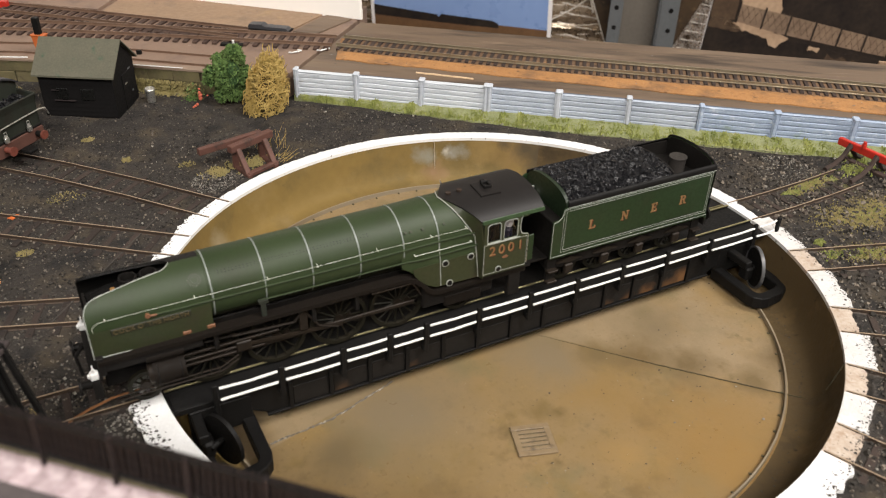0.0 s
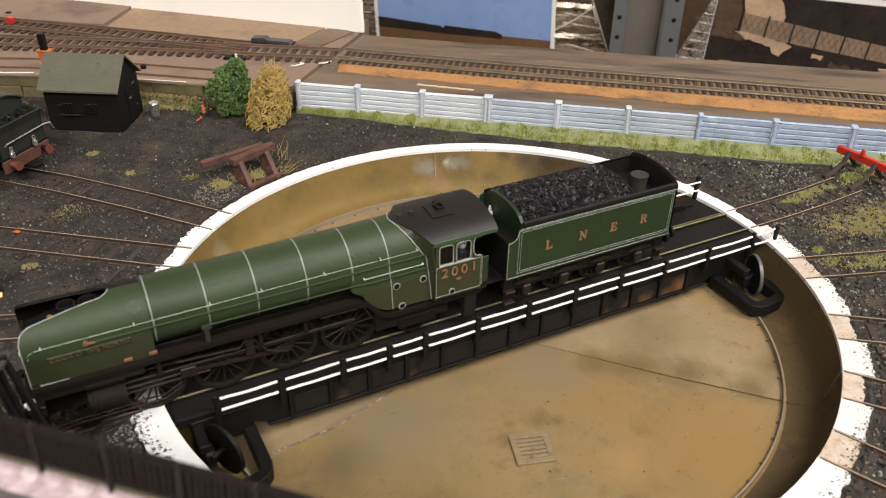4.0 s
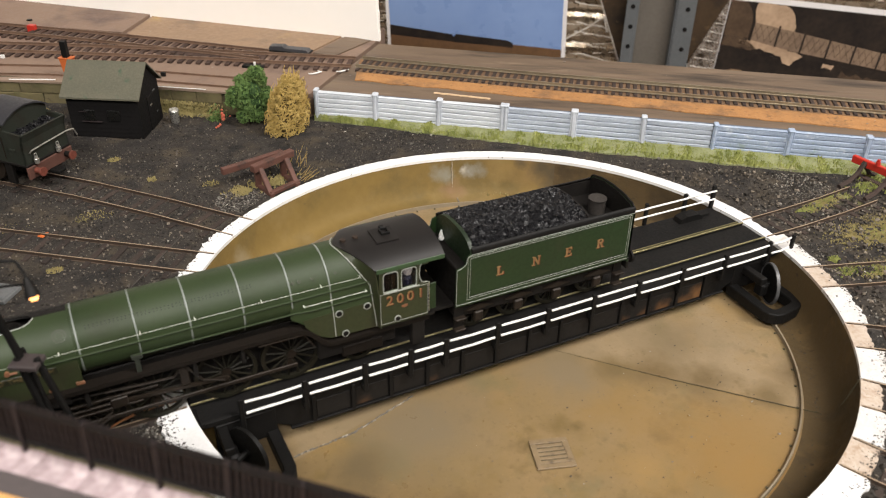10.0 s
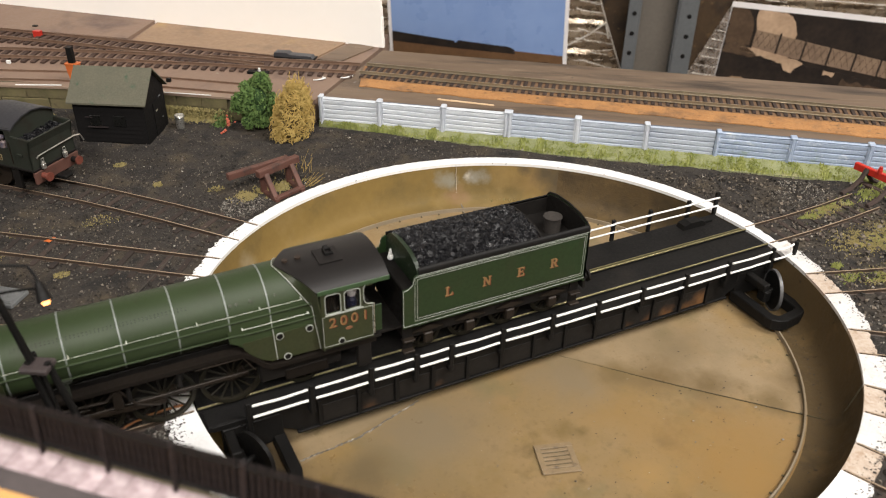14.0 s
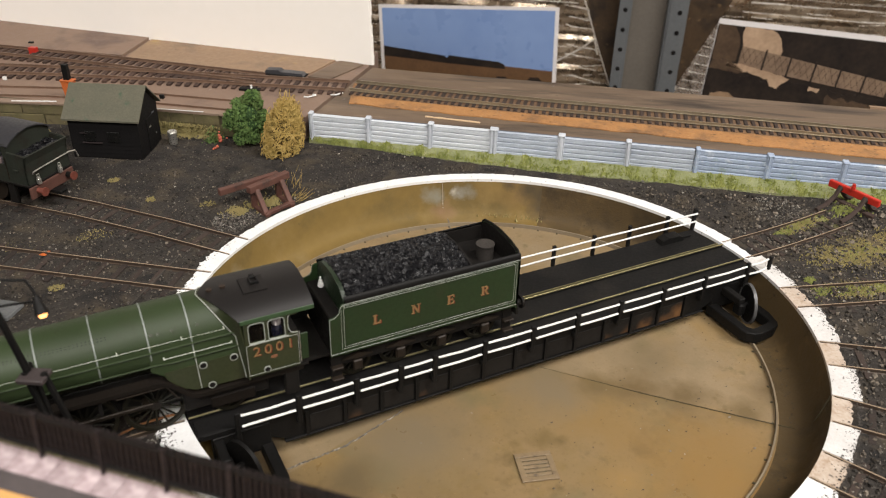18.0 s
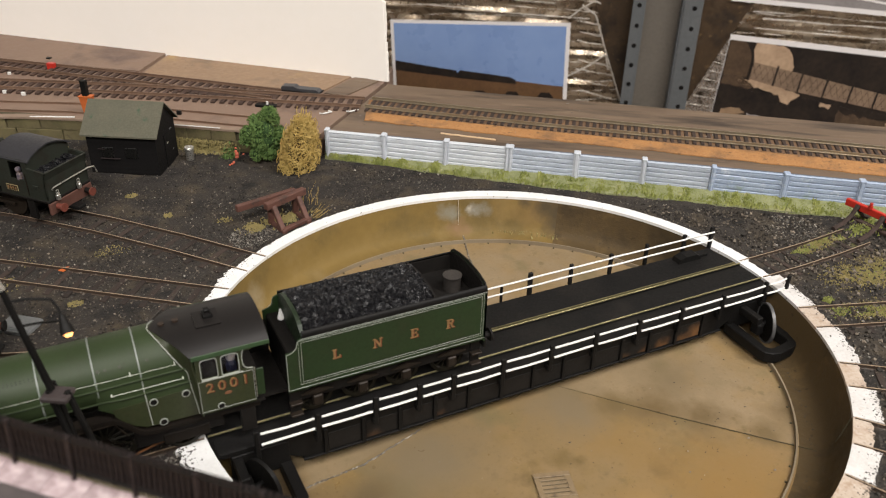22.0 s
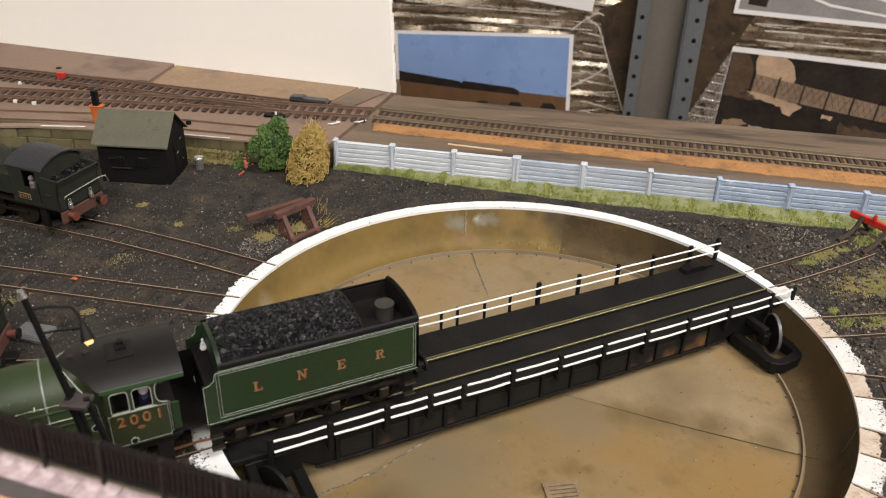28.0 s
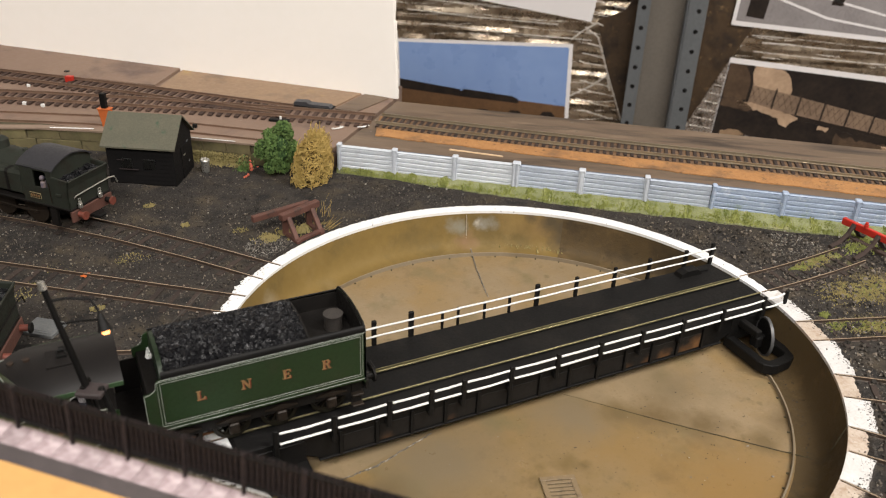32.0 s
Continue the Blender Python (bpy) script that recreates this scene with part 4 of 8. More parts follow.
def rail_track(name, pts, label, gauge=16.5, rail=M_SILVERRAIL, sleeper=M_SLEEPER, z=Z_UP, spacing=7.0, length=29.0, height=4.0, sleepers=True, wide=3.4, kind_m=None):
    """A stretch of model track along a polyline in millimetres (world)."""
    t = thing(name, label, "railway track", kind="structure")
    ps = [Vector((p[0], p[1], 0)) for p in pts]
    seg = [(b - a) for a, b in zip(ps, ps[1:])]
    norms = []
    for i in range(len(ps)):
        d = (seg[max(i - 1, 0)].normalized() + seg[min(i, len(seg) - 1)].normalized()).normalized()
        norms.append(Vector((-d.y, d.x, 0)))
    for s in (-1, 1):
        bm = nb()
        prof = ((-0.7, 0), (0.7, 0), (0.7, 0.35), (0.2, 0.6), (0.2, 1.5), (0.36, 1.7), (0.36, 2.3), (-0.36, 2.3), (-0.36, 1.7), (-0.2, 1.5), (-0.2, 0.6), (-0.7, 0.35))
        rings = []
        for p, n in zip(ps, norms):
            c = p + n * s * (gauge / 2 + 0.4)
            rings.append([tuple(c + n * o + Vector((0, 0, z + height - 2.3 + h))) for o, h in prof])
        loft(bm, rings)
        part("rail", bm, M_RAILSIDE if z < 0 else rail, t)
        bm = nb()
        loft(bm, [[tuple(p + n * (s * (gauge / 2 + 0.4) + o) + Vector((0, 0, z + height + h))) for o, h in ((-.3, -.1), (.3, -.1), (.3, .03), (-.3, .03))] for p, n in zip(ps, norms)])
        part("rail_head", bm, M_RAILHEAD if z < 0 else rail, t, "worn bright rail head" if z < 0 else "")
    if sleepers:
        me = finish(box(nb(), -wide / 2, wide / 2, -length / 2, length / 2, 0, height - 2.4 + (0.8 if z < 0 else 0), 0.25))
        mc = finish(box(nb(), -1.0, 1.0, -0.9, 0.9, 0, 0.6, 0.1))
        for a, d in zip(ps, seg):
            L = d.length
            n = max(1, int(L / spacing))
            ang = math.degrees(math.atan2(d.y, d.x))
            for k in range(n):
                c = a + d * ((k + 0.5) / n)
                ob = part("sleeper", me, sleeper, t)
                ob.matrix_local = mm(c.x, c.y, z, 0, 0, ang + rng.uniform(-1, 1))
    return t


def spread(pts, step=60):
    """Points of a smooth curve through uv points, in world millimetres."""
    out = []
    for i in range(len(pts) - 1):
        p0, p1, p2, p3 = pts[max(i - 1, 0)], pts[i], pts[i + 1], pts[min(i + 2, len(pts) - 1)]
        n = max(1, int(math.dist(p1, p2) / step))
        for k in range(n):
            f = k / n
            q = [0.5 * (2 * b + (c - a) * f + (2 * a - 5 * b + 4 * c - d) * f * f + (3 * b - a - 3 * c + d) * f ** 3) for a, b, c, d in zip(p0, p1, p2, p3)]
            out.append(uv(*q)[:2])
    out.append(uv(*pts[-1])[:2])
    return out


rail_track("main_track", spread([(-132, 254), (0, 244), (160, 236.5), (240, 231.5), (540, 213)]), "nickel-silver rails on dark plastic sleepers over cork", z=Z_UP + 0.3, spacing=4.9, wide=2.5, length=27.5)
slab_uv("cork_bed", [(-128 + 8.1 * k, 224 - 0.073 * 8.1 * k + 2.6 * noise.noise((k * .45, 0, 0)) + 0.7 * noise.noise((k * 1.7, 4, 0))) for k in range(84)] + [(545, 232), (240, 246), (0, 258), (-134, 265)], Z_UP, Z_UP + 0.7, M_OCHRE, "ochre cork strip under the track", "track bed")
slab_uv("track_bed", [(-131, 239.5), (0, 229.5), (160, 222), (240, 217), (540, 198.5), (540, 228), (240, 246.2), (160, 251), (0, 258.2), (-131, 268)], Z_UP + 0.7, Z_UP + 0.95, mat("dark_stained_bed", (0.115, 0.068, 0.038), (0.170, 0.100, 0.054), rough=0.9, big=16, small=1.6, bump=0.3, stains=(((0.26, 0.135, 0.055), 12, 0.56, 0.72), ((0.045, 0.03, 0.02), 8, 0.55, 0.7))), "dark stained bed between the rails", "track bed")
rail_track("curved_track", spread([(-560, 214), (-425, 234.5), (-336, 243), (-245, 249), (-136, 253.5)]), "rusty model track on brown sleepers", rail=M_RUSTRAIL, sleeper=M_SLEEPERB)
rail_track("branch_track", spread([(-600, 288), (-456, 280), (-351, 272.5), (-262, 263.5), (-205, 257)]), "rusty diverging track on brown sleepers", rail=M_RUSTRAIL, sleeper=M_SLEEPERB)


def radial_track(a, r0, r1, label, bend=0.0, sl=True):
    pts = []
    for k in range(7):
        r = r0 + (r1 - r0) * k / 6
        aa = radians(a + bend * (k / 6) ** 2)
        pts.append((r * math.cos(aa), r * math.sin(aa)))
    return rail_track("yard_track", pts, label, rail=M_RUSTRAIL, sleeper=M_SLEEPERY, z=-3.9, spacing=9.0, height=4.1, wide=3.2, length=29)


for a, r1, bend in ((129.6, 470, 6.5), (143.3, 470, 0.0), (180, 480, 0), (161.2, 470, 0), (-18, 420, 0), (-35.3, 420, 0), (-50.3, 400, 0), (-64.7, 390, 0)):
    radial_track(a, 151.3, r1, "rusty yard rails sunk in ash ballast", bend)
rail_track("yard_track", [(151.3, 1.0), (180, 1.0), (210, 2.0), (238, 4.2)], "rusty yard rails leading to the red stop", gauge=17.6, rail=M_RUSTRAIL, sleeper=M_SLEEPERY, z=-3.9, spacing=9.0, height=4.1, wide=3.2)


# ---------------------------------------------------------------- ballast stones
def scatter_fast(count, place, size, material, name, label):
    """Many little eight-cornered stones in one mesh."""
    base = np.array([(-1, -1, -1), (1, -1, -1), (1, 1, -1), (-1, 1, -1), (-.7, -.7, 1), (.7, -.7, 1), (.7, .7, 1), (-.7, .7, 1)], float) * 0.5
    quads = np.array([(0, 3, 2, 1), (4, 5, 6, 7), (0, 1, 5, 4), (1, 2, 6, 5), (2, 3, 7, 6), (3, 0, 4, 7)])
    P, F = [], []
    for k in range(count):
        x, y = place()
        s = size()
        e = Euler((rng.uniform(0, 6.3), rng.uniform(0, 6.3), rng.uniform(0, 6.3))).to_matrix()
        p = (base * np.array([rng.uniform(.7, 1.3), rng.uniform(.7, 1.3), rng.uniform(.6, 1)]) + np.array([[rng.uniform(-.16, .16) for _ in range(3)] for _ in range(8)])) * s
        p = p @ np.array(e).T + np.array((x, y, Z_GROUND + 0.3 * s + 0.2))
        F.append(quads + 8 * k)
        P.append(p)
    me = bpy.data.meshes.new("stones")
    me.from_pydata((np.concatenate(P) * MM).tolist(), [], np.concatenate(F).tolist())
    ob = part(name, me, material)
    return tagged(ob, label, "ballast", kind="stuff")


def in_yard(u0, u1, v0, v1):
    def f():
        while True:
            x, y, _ = uv(rng.uniform(u0, u1), rng.uniform(v0, v1))
            if math.hypot(x, y) > R_OUT + 1:
                return x, y
    return f


scatter_fast(13000, in_yard(-430, -60, -110, 182), lambda: abs(rng.gauss(0, 0.34)) + 0.26, M_STONE, "ballast_stones", "dark crushed ash stones")
scatter_fast(8000, in_yard(-430, -60, -110, 120), lambda: abs(rng.gauss(0, 0.36)) + 0.26, M_STONEL, "grey_stones", "grey-brown stones between the yard tracks")
scatter_fast(8200, in_yard(60, 290, -130, 160), lambda: abs(rng.gauss(0, 0.6)) + 0.45, M_STONEL, "ballast_stones.001", "dark crushed ash stones")
scatter_fast(5200, in_yard(-130, 230, 120, 180), lambda: abs(rng.gauss(0, 0.25)) + 0.2, M_STONE, "ballast_stones.002", "fine dark ash below the fence")
scatter_fast(1700, in_yard(-430, -90, -80, 110), lambda: 0.12 + 0.8 * rng.random() ** 5, M_PALE, "pale_chips", "pale grit scattered over the ash")
scatter_fast(3000, in_yard(130, 280, -110, 125), lambda: 0.15 + 1.0 * rng.random() ** 3.5, M_PALE, "pale_chips.001", "pale grit scattered over the ash")
scatter_fast(60, in_yard(-130, 230, 155, 180), lambda: abs(rng.gauss(0, 0.5)) + 0.6, M_PALE, "pale_chips.002", "a few pale pebbles below the fence")


# ---------------------------------------------------------------- green express locomotive (front towards -x)
GAIT = [(0, -0.2), (1, -5.2), (2, -10.2), (3, -15.9), (3.5, -18.8), (5.5, -29.0), (6, -31.9), (7, -37.7), (8, -43.2), (9, -49.3), (10, -56.0), (11, -62.7), (12, -69.5), (13, -76.5), (14, -82.8), (14.5, -86.2), (16.5, -99.1), (17, -102.2), (18, -108.4), (19, -115.2), (20, -121.8), (21, -128.4), (22, -134.6), (23, -140.4), (24, -145.9), (25, -152.3), (25.5, -155.2), (27.5, -168.7), (28, -172.3), (29, -178.9), (30, -185.1), (31, -191.3), (32, -197.8)]
ROLLING = []  # (part, x, y, z, radius, kind)


def spoked_wheel(parent, x, y, r, side, spokes=15, tread=1.6, hub=2.0, crank=None, name="driving_wheel"):
    """A wheel whose part space has its axle at the origin, along y."""
    w = part(name, rod(nb(), (0, -1.0, 0), (0, 1.0, 0), hub, 12), M_GEAR, parent, smooth=40)
    w.matrix_local = mm(x, y, r)
    bm = nb()
    n = 32
    loft(bm, [[(rr * math.cos(a), yy, rr * math.sin(a)) for yy, rr in ((-0.9, r), (0.9, r), (0.9, r - tread), (-0.9, r - tread))] for a in [2 * math.pi * k / n for k in range(n + 1)]], caps=False)
    bmesh.ops.remove_doubles(bm, verts=bm.verts[:], dist=0.001)
    part("tyre", bm, M_WHEEL, w, "oily steel tyre", smooth=50)
    bm = nb()
    for k in range(spokes):
        a = 2 * math.pi * k / spokes
        rod(bm, (hub * .8 * math.cos(a), 0, hub * .8 * math.sin(a)), ((r - tread * .8) * math.cos(a), 0, (r - tread * .8) * math.sin(a)), 0.42, 5, caps=False)
    part("spokes", bm, M_WHEEL, w, "dirty dark spokes")
    if crank:
        part("crank_boss", rod(nb(), (crank, -1.1 * side, 0), (crank, 1.4 * side, 0), 1.5, 10), M_GEAR, w)
    ROLLING.append((w, x, y, r, r, 0.0))
    return w


def frame_line(bm, x0, x1, z0, z1, y, w=0.3, d=0.12):
    box(bm, x0, x1, y - d, y + d, z0, z0 + w), box(bm, x0, x1, y - d, y + d, z1 - w, z1), box(bm, x0, x0 + w, y - d, y + d, z0 + w, z1 - w), box(bm, x1 - w, x1, y - d, y + d, z0 + w, z1 - w)
    return bm


def arc_pts(cy, cz, r, a0, a1, n):
    return [(cy + r * math.cos(radians(a0 + (a1 - a0) * k / n)), cz + r * math.sin(radians(a0 + (a1 - a0) * k / n))) for k in range(n + 1)]


def oil_lamp(parent, x, y, z, s=1.0):
    bm = nb()
    box(bm, x - 1.5 * s, x + 1.5 * s, y - 1.4 * s, y + 1.4 * s, z, z + 3.2 * s, 0.4 * s)
    rod(bm, (x, y, z + 3.2 * s), (x, y, z + 4.4 * s), 1.0 * s, 8, 0.6 * s)
    tube(bm, [(x, y - 1.2 * s, z + 3.8 * s), (x, y - 0.9 * s, z + 5.6 * s), (x, y + 0.9 * s, z + 5.6 * s), (x, y + 1.2 * s, z + 3.8 * s)], 0.25 * s, 5)
    rod(bm, (x - 1.4 * s, y, z + 1.7 * s), (x - 2.2 * s, y, z + 1.7 * s), 0.9 * s, 8)
    return part("head_lamp", bm, M_WHITE, parent, "small white painted oil lamp")


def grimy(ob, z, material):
    """The faces under a height in millimetres get the given second material."""
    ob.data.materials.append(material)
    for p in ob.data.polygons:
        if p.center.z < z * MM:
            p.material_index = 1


def locomotive():
    t = thing("steam_locomotive", "apple green streamlined steam locomotive with pale boiler bands", "locomotive", mm(0, 0, 0))
    CZ = 38.6
    rad = lambda x: 12.75 + 0.65 * min(1.0, max(0.0, (x + 128) / 70))
    ring = lambda x, r, cz=CZ, n=40: [(x, r * math.sin(2 * math.pi * k / n), cz + r * math.cos(2 * math.pi * k / n)) for k in range(n)]
    # boiler barrel, slightly tapered, running into the smokebox casing
    bm = loft(nb(), [ring(-128, 12.5), ring(-127.6, rad(-127)), ring(-90, rad(-90)), ring(-58, rad(-58)), ring(-34, 13.45)])
    # barrel faces below 33.2 mm turn a darker olive-brown
    grimy(part("boiler", bm, M_GREEN, t, "apple green boiler barrel with darker olive-brown underside", smooth=40), 33.2, M_OLIVEBROWN)
    # firebox: round top, flat sides that come down to the footplate
    bm = nb()

    secs = [(-52, 13.35, 31.5), (-49, 13.4, 29.5), (-46, 13.5, 26.8), (-41, 13.6, 21.5), (-37, 13.7, 19.2), (-14, 13.9, 18.6)]
    vs = []
    for x, half, low in secs:
        out = half + 0.75 * min(1.0, max(0.0, (x + 52) / 8))
        pts = [(x, -out, low), (x, -out, min(31.0, low + 12))] + [(x, -half - (out - half) * f, z) for z, f in ((33.0, .8), (35.5, .35))] + [(x, y, z) for y, z in arc_pts(0, CZ, half, 180, 0, 20)] + [(x, half + (out - half) * f, z) for z, f in ((35.5, .35), (33.0, .8))] + [(x, out, min(31.0, low + 12)), (x, out, low)]
        vs.append(pts)
    loft(bm, vs)
    part("firebox", bm, M_GREEN, t, "green firebox with weathered lower side", smooth=40)
    for side in (-1, 1):
        f = part("firebox_side", prism(nb(), [(-47, 27.3), (-44.5, 24), (-41, 20.8), (-37, 18.8), (-15, 18.2), (-15, 31.5), (-47.5, 30.5)], side * 14.45, side * 14.72), M_GREENW, t, "grimy olive green firebox side sheet")
        for x, z in ((-33.1, 29.6), (-21.2, 29.8), (-30.8, 19.2)):
            part("washout_plug", rod(nb(), (x, side * 14.6, z), (x, side * 14.98, z), 1.6, 18), M_LINE, f, "pale ringed washout plug")
            part("plug_centre", rod(nb(), (x, side * 14.9, z), (x, side * 15.06, z), 1.22, 16), M_BLACK, f)
        part("lining", tube(nb(), [(-34.9, side * 14.75, 18.9), (-35.4, side * 14.75, 31.2), (-35.5, side * 14.5, 33.2), (-35.6, side * 14.0, 36.0), (-35.6, side * 13.75, 38)], 0.22, 5), M_LINE, f, "pale lining", smooth=60)
    # boiler bands
    for x, r in ((-126.5, 12.78), (-107.1, rad(-107)), (-88.7, rad(-89)), (-69.4, rad(-70)), (-51.0, 13.42), (-35.6, 13.75)):
        bm = nb()
        lo = 128 if x < -60 else 122
        a = [radians(-lo + 2 * lo * k / 40) for k in range(41)]
        loft(bm, [[(x + dx, (r + dr) * math.sin(q), CZ + (r + dr) * math.cos(q)) for dx, dr in ((-0.28, -0.1), (-0.28, 0.1), (0.28, 0.1), (0.28, -0.1))] for q in a])
        part("boiler_band", bm, M_BAND, t, "silver-grey boiler band", smooth=50)
    # smokebox casing: the barrel runs on to the front with a long opening cut in its top
    gape = ((-138.4, 0.0), (-138.9, 1.0), (-139.9, 2.3), (-141.8, 3.4), (-146.2, 4.1), (-151.2, 5.0), (-156.2, 6.0), (-161.1, 6.9), (-164, 7.4), (-166, 7.9), (-167.4, 8.5), (-168.4, 9.2), (-169.1, 10.1), (-169.7, 11.2))

    def opening(x):
        if x >= gape[0][0]:
            return 0.0
        for (xa, wa), (xb, wb) in zip(gape, gape[1:]):
            if x >= xb:
                return wa + (wb - wa) * (x - xa) / (xb - xa)
        return gape[-1][1]
    stations = [-127.8, -132, -136, -138.4, -138.6, -138.9, -139.9, -141.8, -146.2, -151.2, -156.2, -161.1, -164, -166, -167.4, -168.4, -169.1, -169.7]
    for side in (-1, 1):
        rings, inner = [], []
        for x in stations:
            rr = 12.95
            w = opening(x)
            a0 = math.asin(min(0.99, w / rr))
            pts = [(x, side * rr, 27.2)]
            for j in range(14):
                a = math.pi / 2 + (a0 - math.pi / 2) * j / 13
                pts.append((x, side * rr * math.sin(a), CZ - 0.3 + rr * math.cos(a)))
            back = [(p[0], p[1] * 0.955, CZ - 0.3 + (p[2] - CZ + 0.3) * (0.955 if p[2] > CZ else 1.0)) for p in reversed(pts)]
            rings.append(pts + back)
            inner.append([(p[0], p[1] * 0.992, p[2] - 0.12) for p in back] + [(p[0], p[1] * 0.95, p[2] - 0.35) for p in reversed(back)])
        s = part("smokebox_casing", loft(nb(), rings), M_GREEN if side < 0 else M_SOOT, t, "swept green smokebox side sheet" if side < 0 else "sooty far smokebox side sheet", smooth=45)
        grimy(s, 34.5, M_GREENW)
        part("casing_liner", loft(nb(), inner), M_BLACK, s, "black inside of the casing", smooth=45)
        if side < 0:
            edge = nb()
            for a, b in zip(rings[3:], rings[4:]):
                rod(edge, Vector(a[14]), Vector(b[14]), 0.2, 5)
            a = rings[-1]
            for p, q in zip(a[:15], a[1:15]):
                rod(edge, Vector(p) + Vector((-0.05, 0, 0)), Vector(q) + Vector((-0.05, 0, 0)), 0.22, 5)
            rod(edge, (-169.7, -13.0, 27.4), (-157.4, -13.05, 27.2), 0.16, 5)
            part("edge_lining", edge, M_LINE, s, "pale beaded casing edge")
        pl = part("nameplate", box(nb(), -162.6, -134.9, side * 12.9 - 0.25, side * 12.9 + 0.25, 35.3, 37.9, 0.15), mat("plate_black", (0.015, 0.017, 0.008), rough=0.5), t, "long dark brass-lettered nameplate")
        if side < 0:
            lettering("nameplate_letters", "COCK O' THE NORTH", 2.6, mat("dull_brass_letter", (0.105, 0.078, 0.030), rough=0.5), pl, mm(-148.8, -13.22, 36.6, 90, 0, 0), "dull brass nameplate lettering")
            part("plate_fitting", rod(rod(nb(), (-149.7, -12.6, 40.2), (-149.7, -13.8, 40.2), 0.9, 10), (-149.1, -13.4, 40.1), (-146.6, -13.4, 39.9), 0.45, 6), M_RUSTPLATE, t, "small copper fitting", smooth=50)
    part("smokebox", loft(nb(), [ring(-166, 8.5, 36.0), ring(-160, 10.0, 36.3), ring(-128, 11.0, 37.5)]), M_BLACK, t, "sooty black smokebox", smooth=40)
    bm = nb()
    prism(bm, [(-167.5, 41.0), (-158, 43.0), (-148, 44.5), (-136, 47.0), (-128, 48.0), (-128, 43), (-167.5, 38)], -8.3, 8.3)
    part("smokebox_top", bm, M_BLACK, t, "flat sooty smokebox top")
    bm = nb()
    n = 28
    for cx in (-152.8, -145.6):
        loft(bm, [[(cx + rr * 0.95 * math.cos(a), rr * 1.0 * math.sin(a), zz) for rr, zz in ((3.4, 43.5), (3.3, 49.3), (2.8, 49.4), (2.4, 45))] for a in [2 * math.pi * k / n for k in range(n + 1)]], caps=False)
    bmesh.ops.remove_doubles(bm, verts=bm.verts[:], dist=0.001)
    part("double_chimney", bm, M_SOOT, t, "black double chimney", smooth=50)
    bm = nb()
    rod(bm, (-158.5, -2.6, 42.6), (-158.5, -2.6, 47.2), 0.6, 10, 0.5), rod(bm, (-158.5, -2.6, 47.0), (-158.5, -2.6, 47.8), 0.85, 10)
    part("whistle", bm, M_BRASS, t, "small brass whistle", smooth=40)
    part("front_plate", prism(nb(), [(-12.3, 27.4), (12.3, 27.4), (12.1, 38), (8.5, 41.5), (-8.5, 41.5), (-12.1, 38)], -168.8, -167.8, "x"), M_SOOT, t, "black front plate")
    # handrails
    for side in (-1, 1):
        bm = nb()
        y = side * 13.6
        tube(bm, [(-168.2, side * 13.1, 38.9), (-168.1, side * 13.3, 40.6), (-167.2, side * 13.5, 41.9), (-165.8, side * 13.6, 42.5), (-163.7, y, 42.7), (-62, y + side * .4, 43.6), (-23.2, y + side * .9, 43.9)], 0.065, 6)
        for x in (-163.6, -133, -106.2, -87, -62.4, -39.2, -23.4):
            h = 42.7 + 1.2 * (x + 163.6) / 140
            rod(bm, (x, side * 11.5, h), (x, y + side * (.25 + .006 * (x + 163)), h), 0.16, 6)
        part("handrail", bm, M_PALEWIRE, t, "bright boiler handrail", smooth=50)
        bm = nb()
        rod(bm, (-46.7, side * 14.7, 36.9), (-21.3, side * 14.9, 37.1), 0.11, 6), rod(bm, (-46.7, side * 13, 36.9), (-46.7, side * 14.9, 36.9), .26, 6), rod(bm, (-21.3, side * 13.5, 37.1), (-21.3, side * 15.1, 37.1), .26, 6)
        part("handrail", bm, M_PALEWIRE, t, "bright short handrail", smooth=50)
        bm = nb()
        tube(bm, [(-149, side * 13.0, 39.8), (-75, side * 13.3, 39.8), (-40, side * 13.7, 40.4), (-18.5, side * 14.3, 40.9)], 0.42, 6)
        part("conduit", bm, M_GREEN, t, "thin green conduit", smooth=50)
        tube(b2 := nb(), [(-110, side * 13.2, 34.2), (-50, side * 13.6, 34.2), (-44, side * 14.6, 34.3), (-17.6, side * 14.9, 34.9)], 0.36, 6)
        part("lower_conduit", b2, M_GREEN, t, "thin green pipe along the boiler", smooth=50)
        bm = nb()
        box(bm, -110, -108.2, side * 13.6 - .7, side * 13.6 + .7, 26.5, 33.4), box(bm, -110.8, -107.2, side * 13.6 - 1.0, side * 13.6 + 1.0, 33.2, 34.4)
        part("lubricator", bm, M_DKGREEN, t)
    q = Vector((0, -math.sin(radians(45)), math.cos(radians(45))))
    cover = None
    for r_, h_, m_, name_ in ((2.35, 0.18, M_GREENW, "inspection_cover"), (2.0, 0.3, M_GREEN, "cover_ring"), (1.45, 0.34, M_GREENW, "cover_groove"), (1.15, 0.42, M_GREEN, "cover_cap")):
        c_ = Vector((-131.6, 0, CZ - 0.3)) + q * 12.6
        ob = part(name_, rod(nb(), c_, c_ + q * (0.3 + h_), r_, 24), m_, cover or t, "round ringed cover on the smokebox side" if cover is None else "", smooth=40)
        cover = cover or ob
    rv = nb()
    for k in range(44):
        x = -123 + 1.35 * k
        for q in (40, 44):
            rr_ = rad(x) + 0.02
            rod(rv, (x, -rr_ * math.sin(radians(q)), CZ + rr_ * math.cos(radians(q))), (x, -(rr_ + .1) * math.sin(radians(q)), CZ + (rr_ + .1) * math.cos(radians(q))), 0.2, 5)
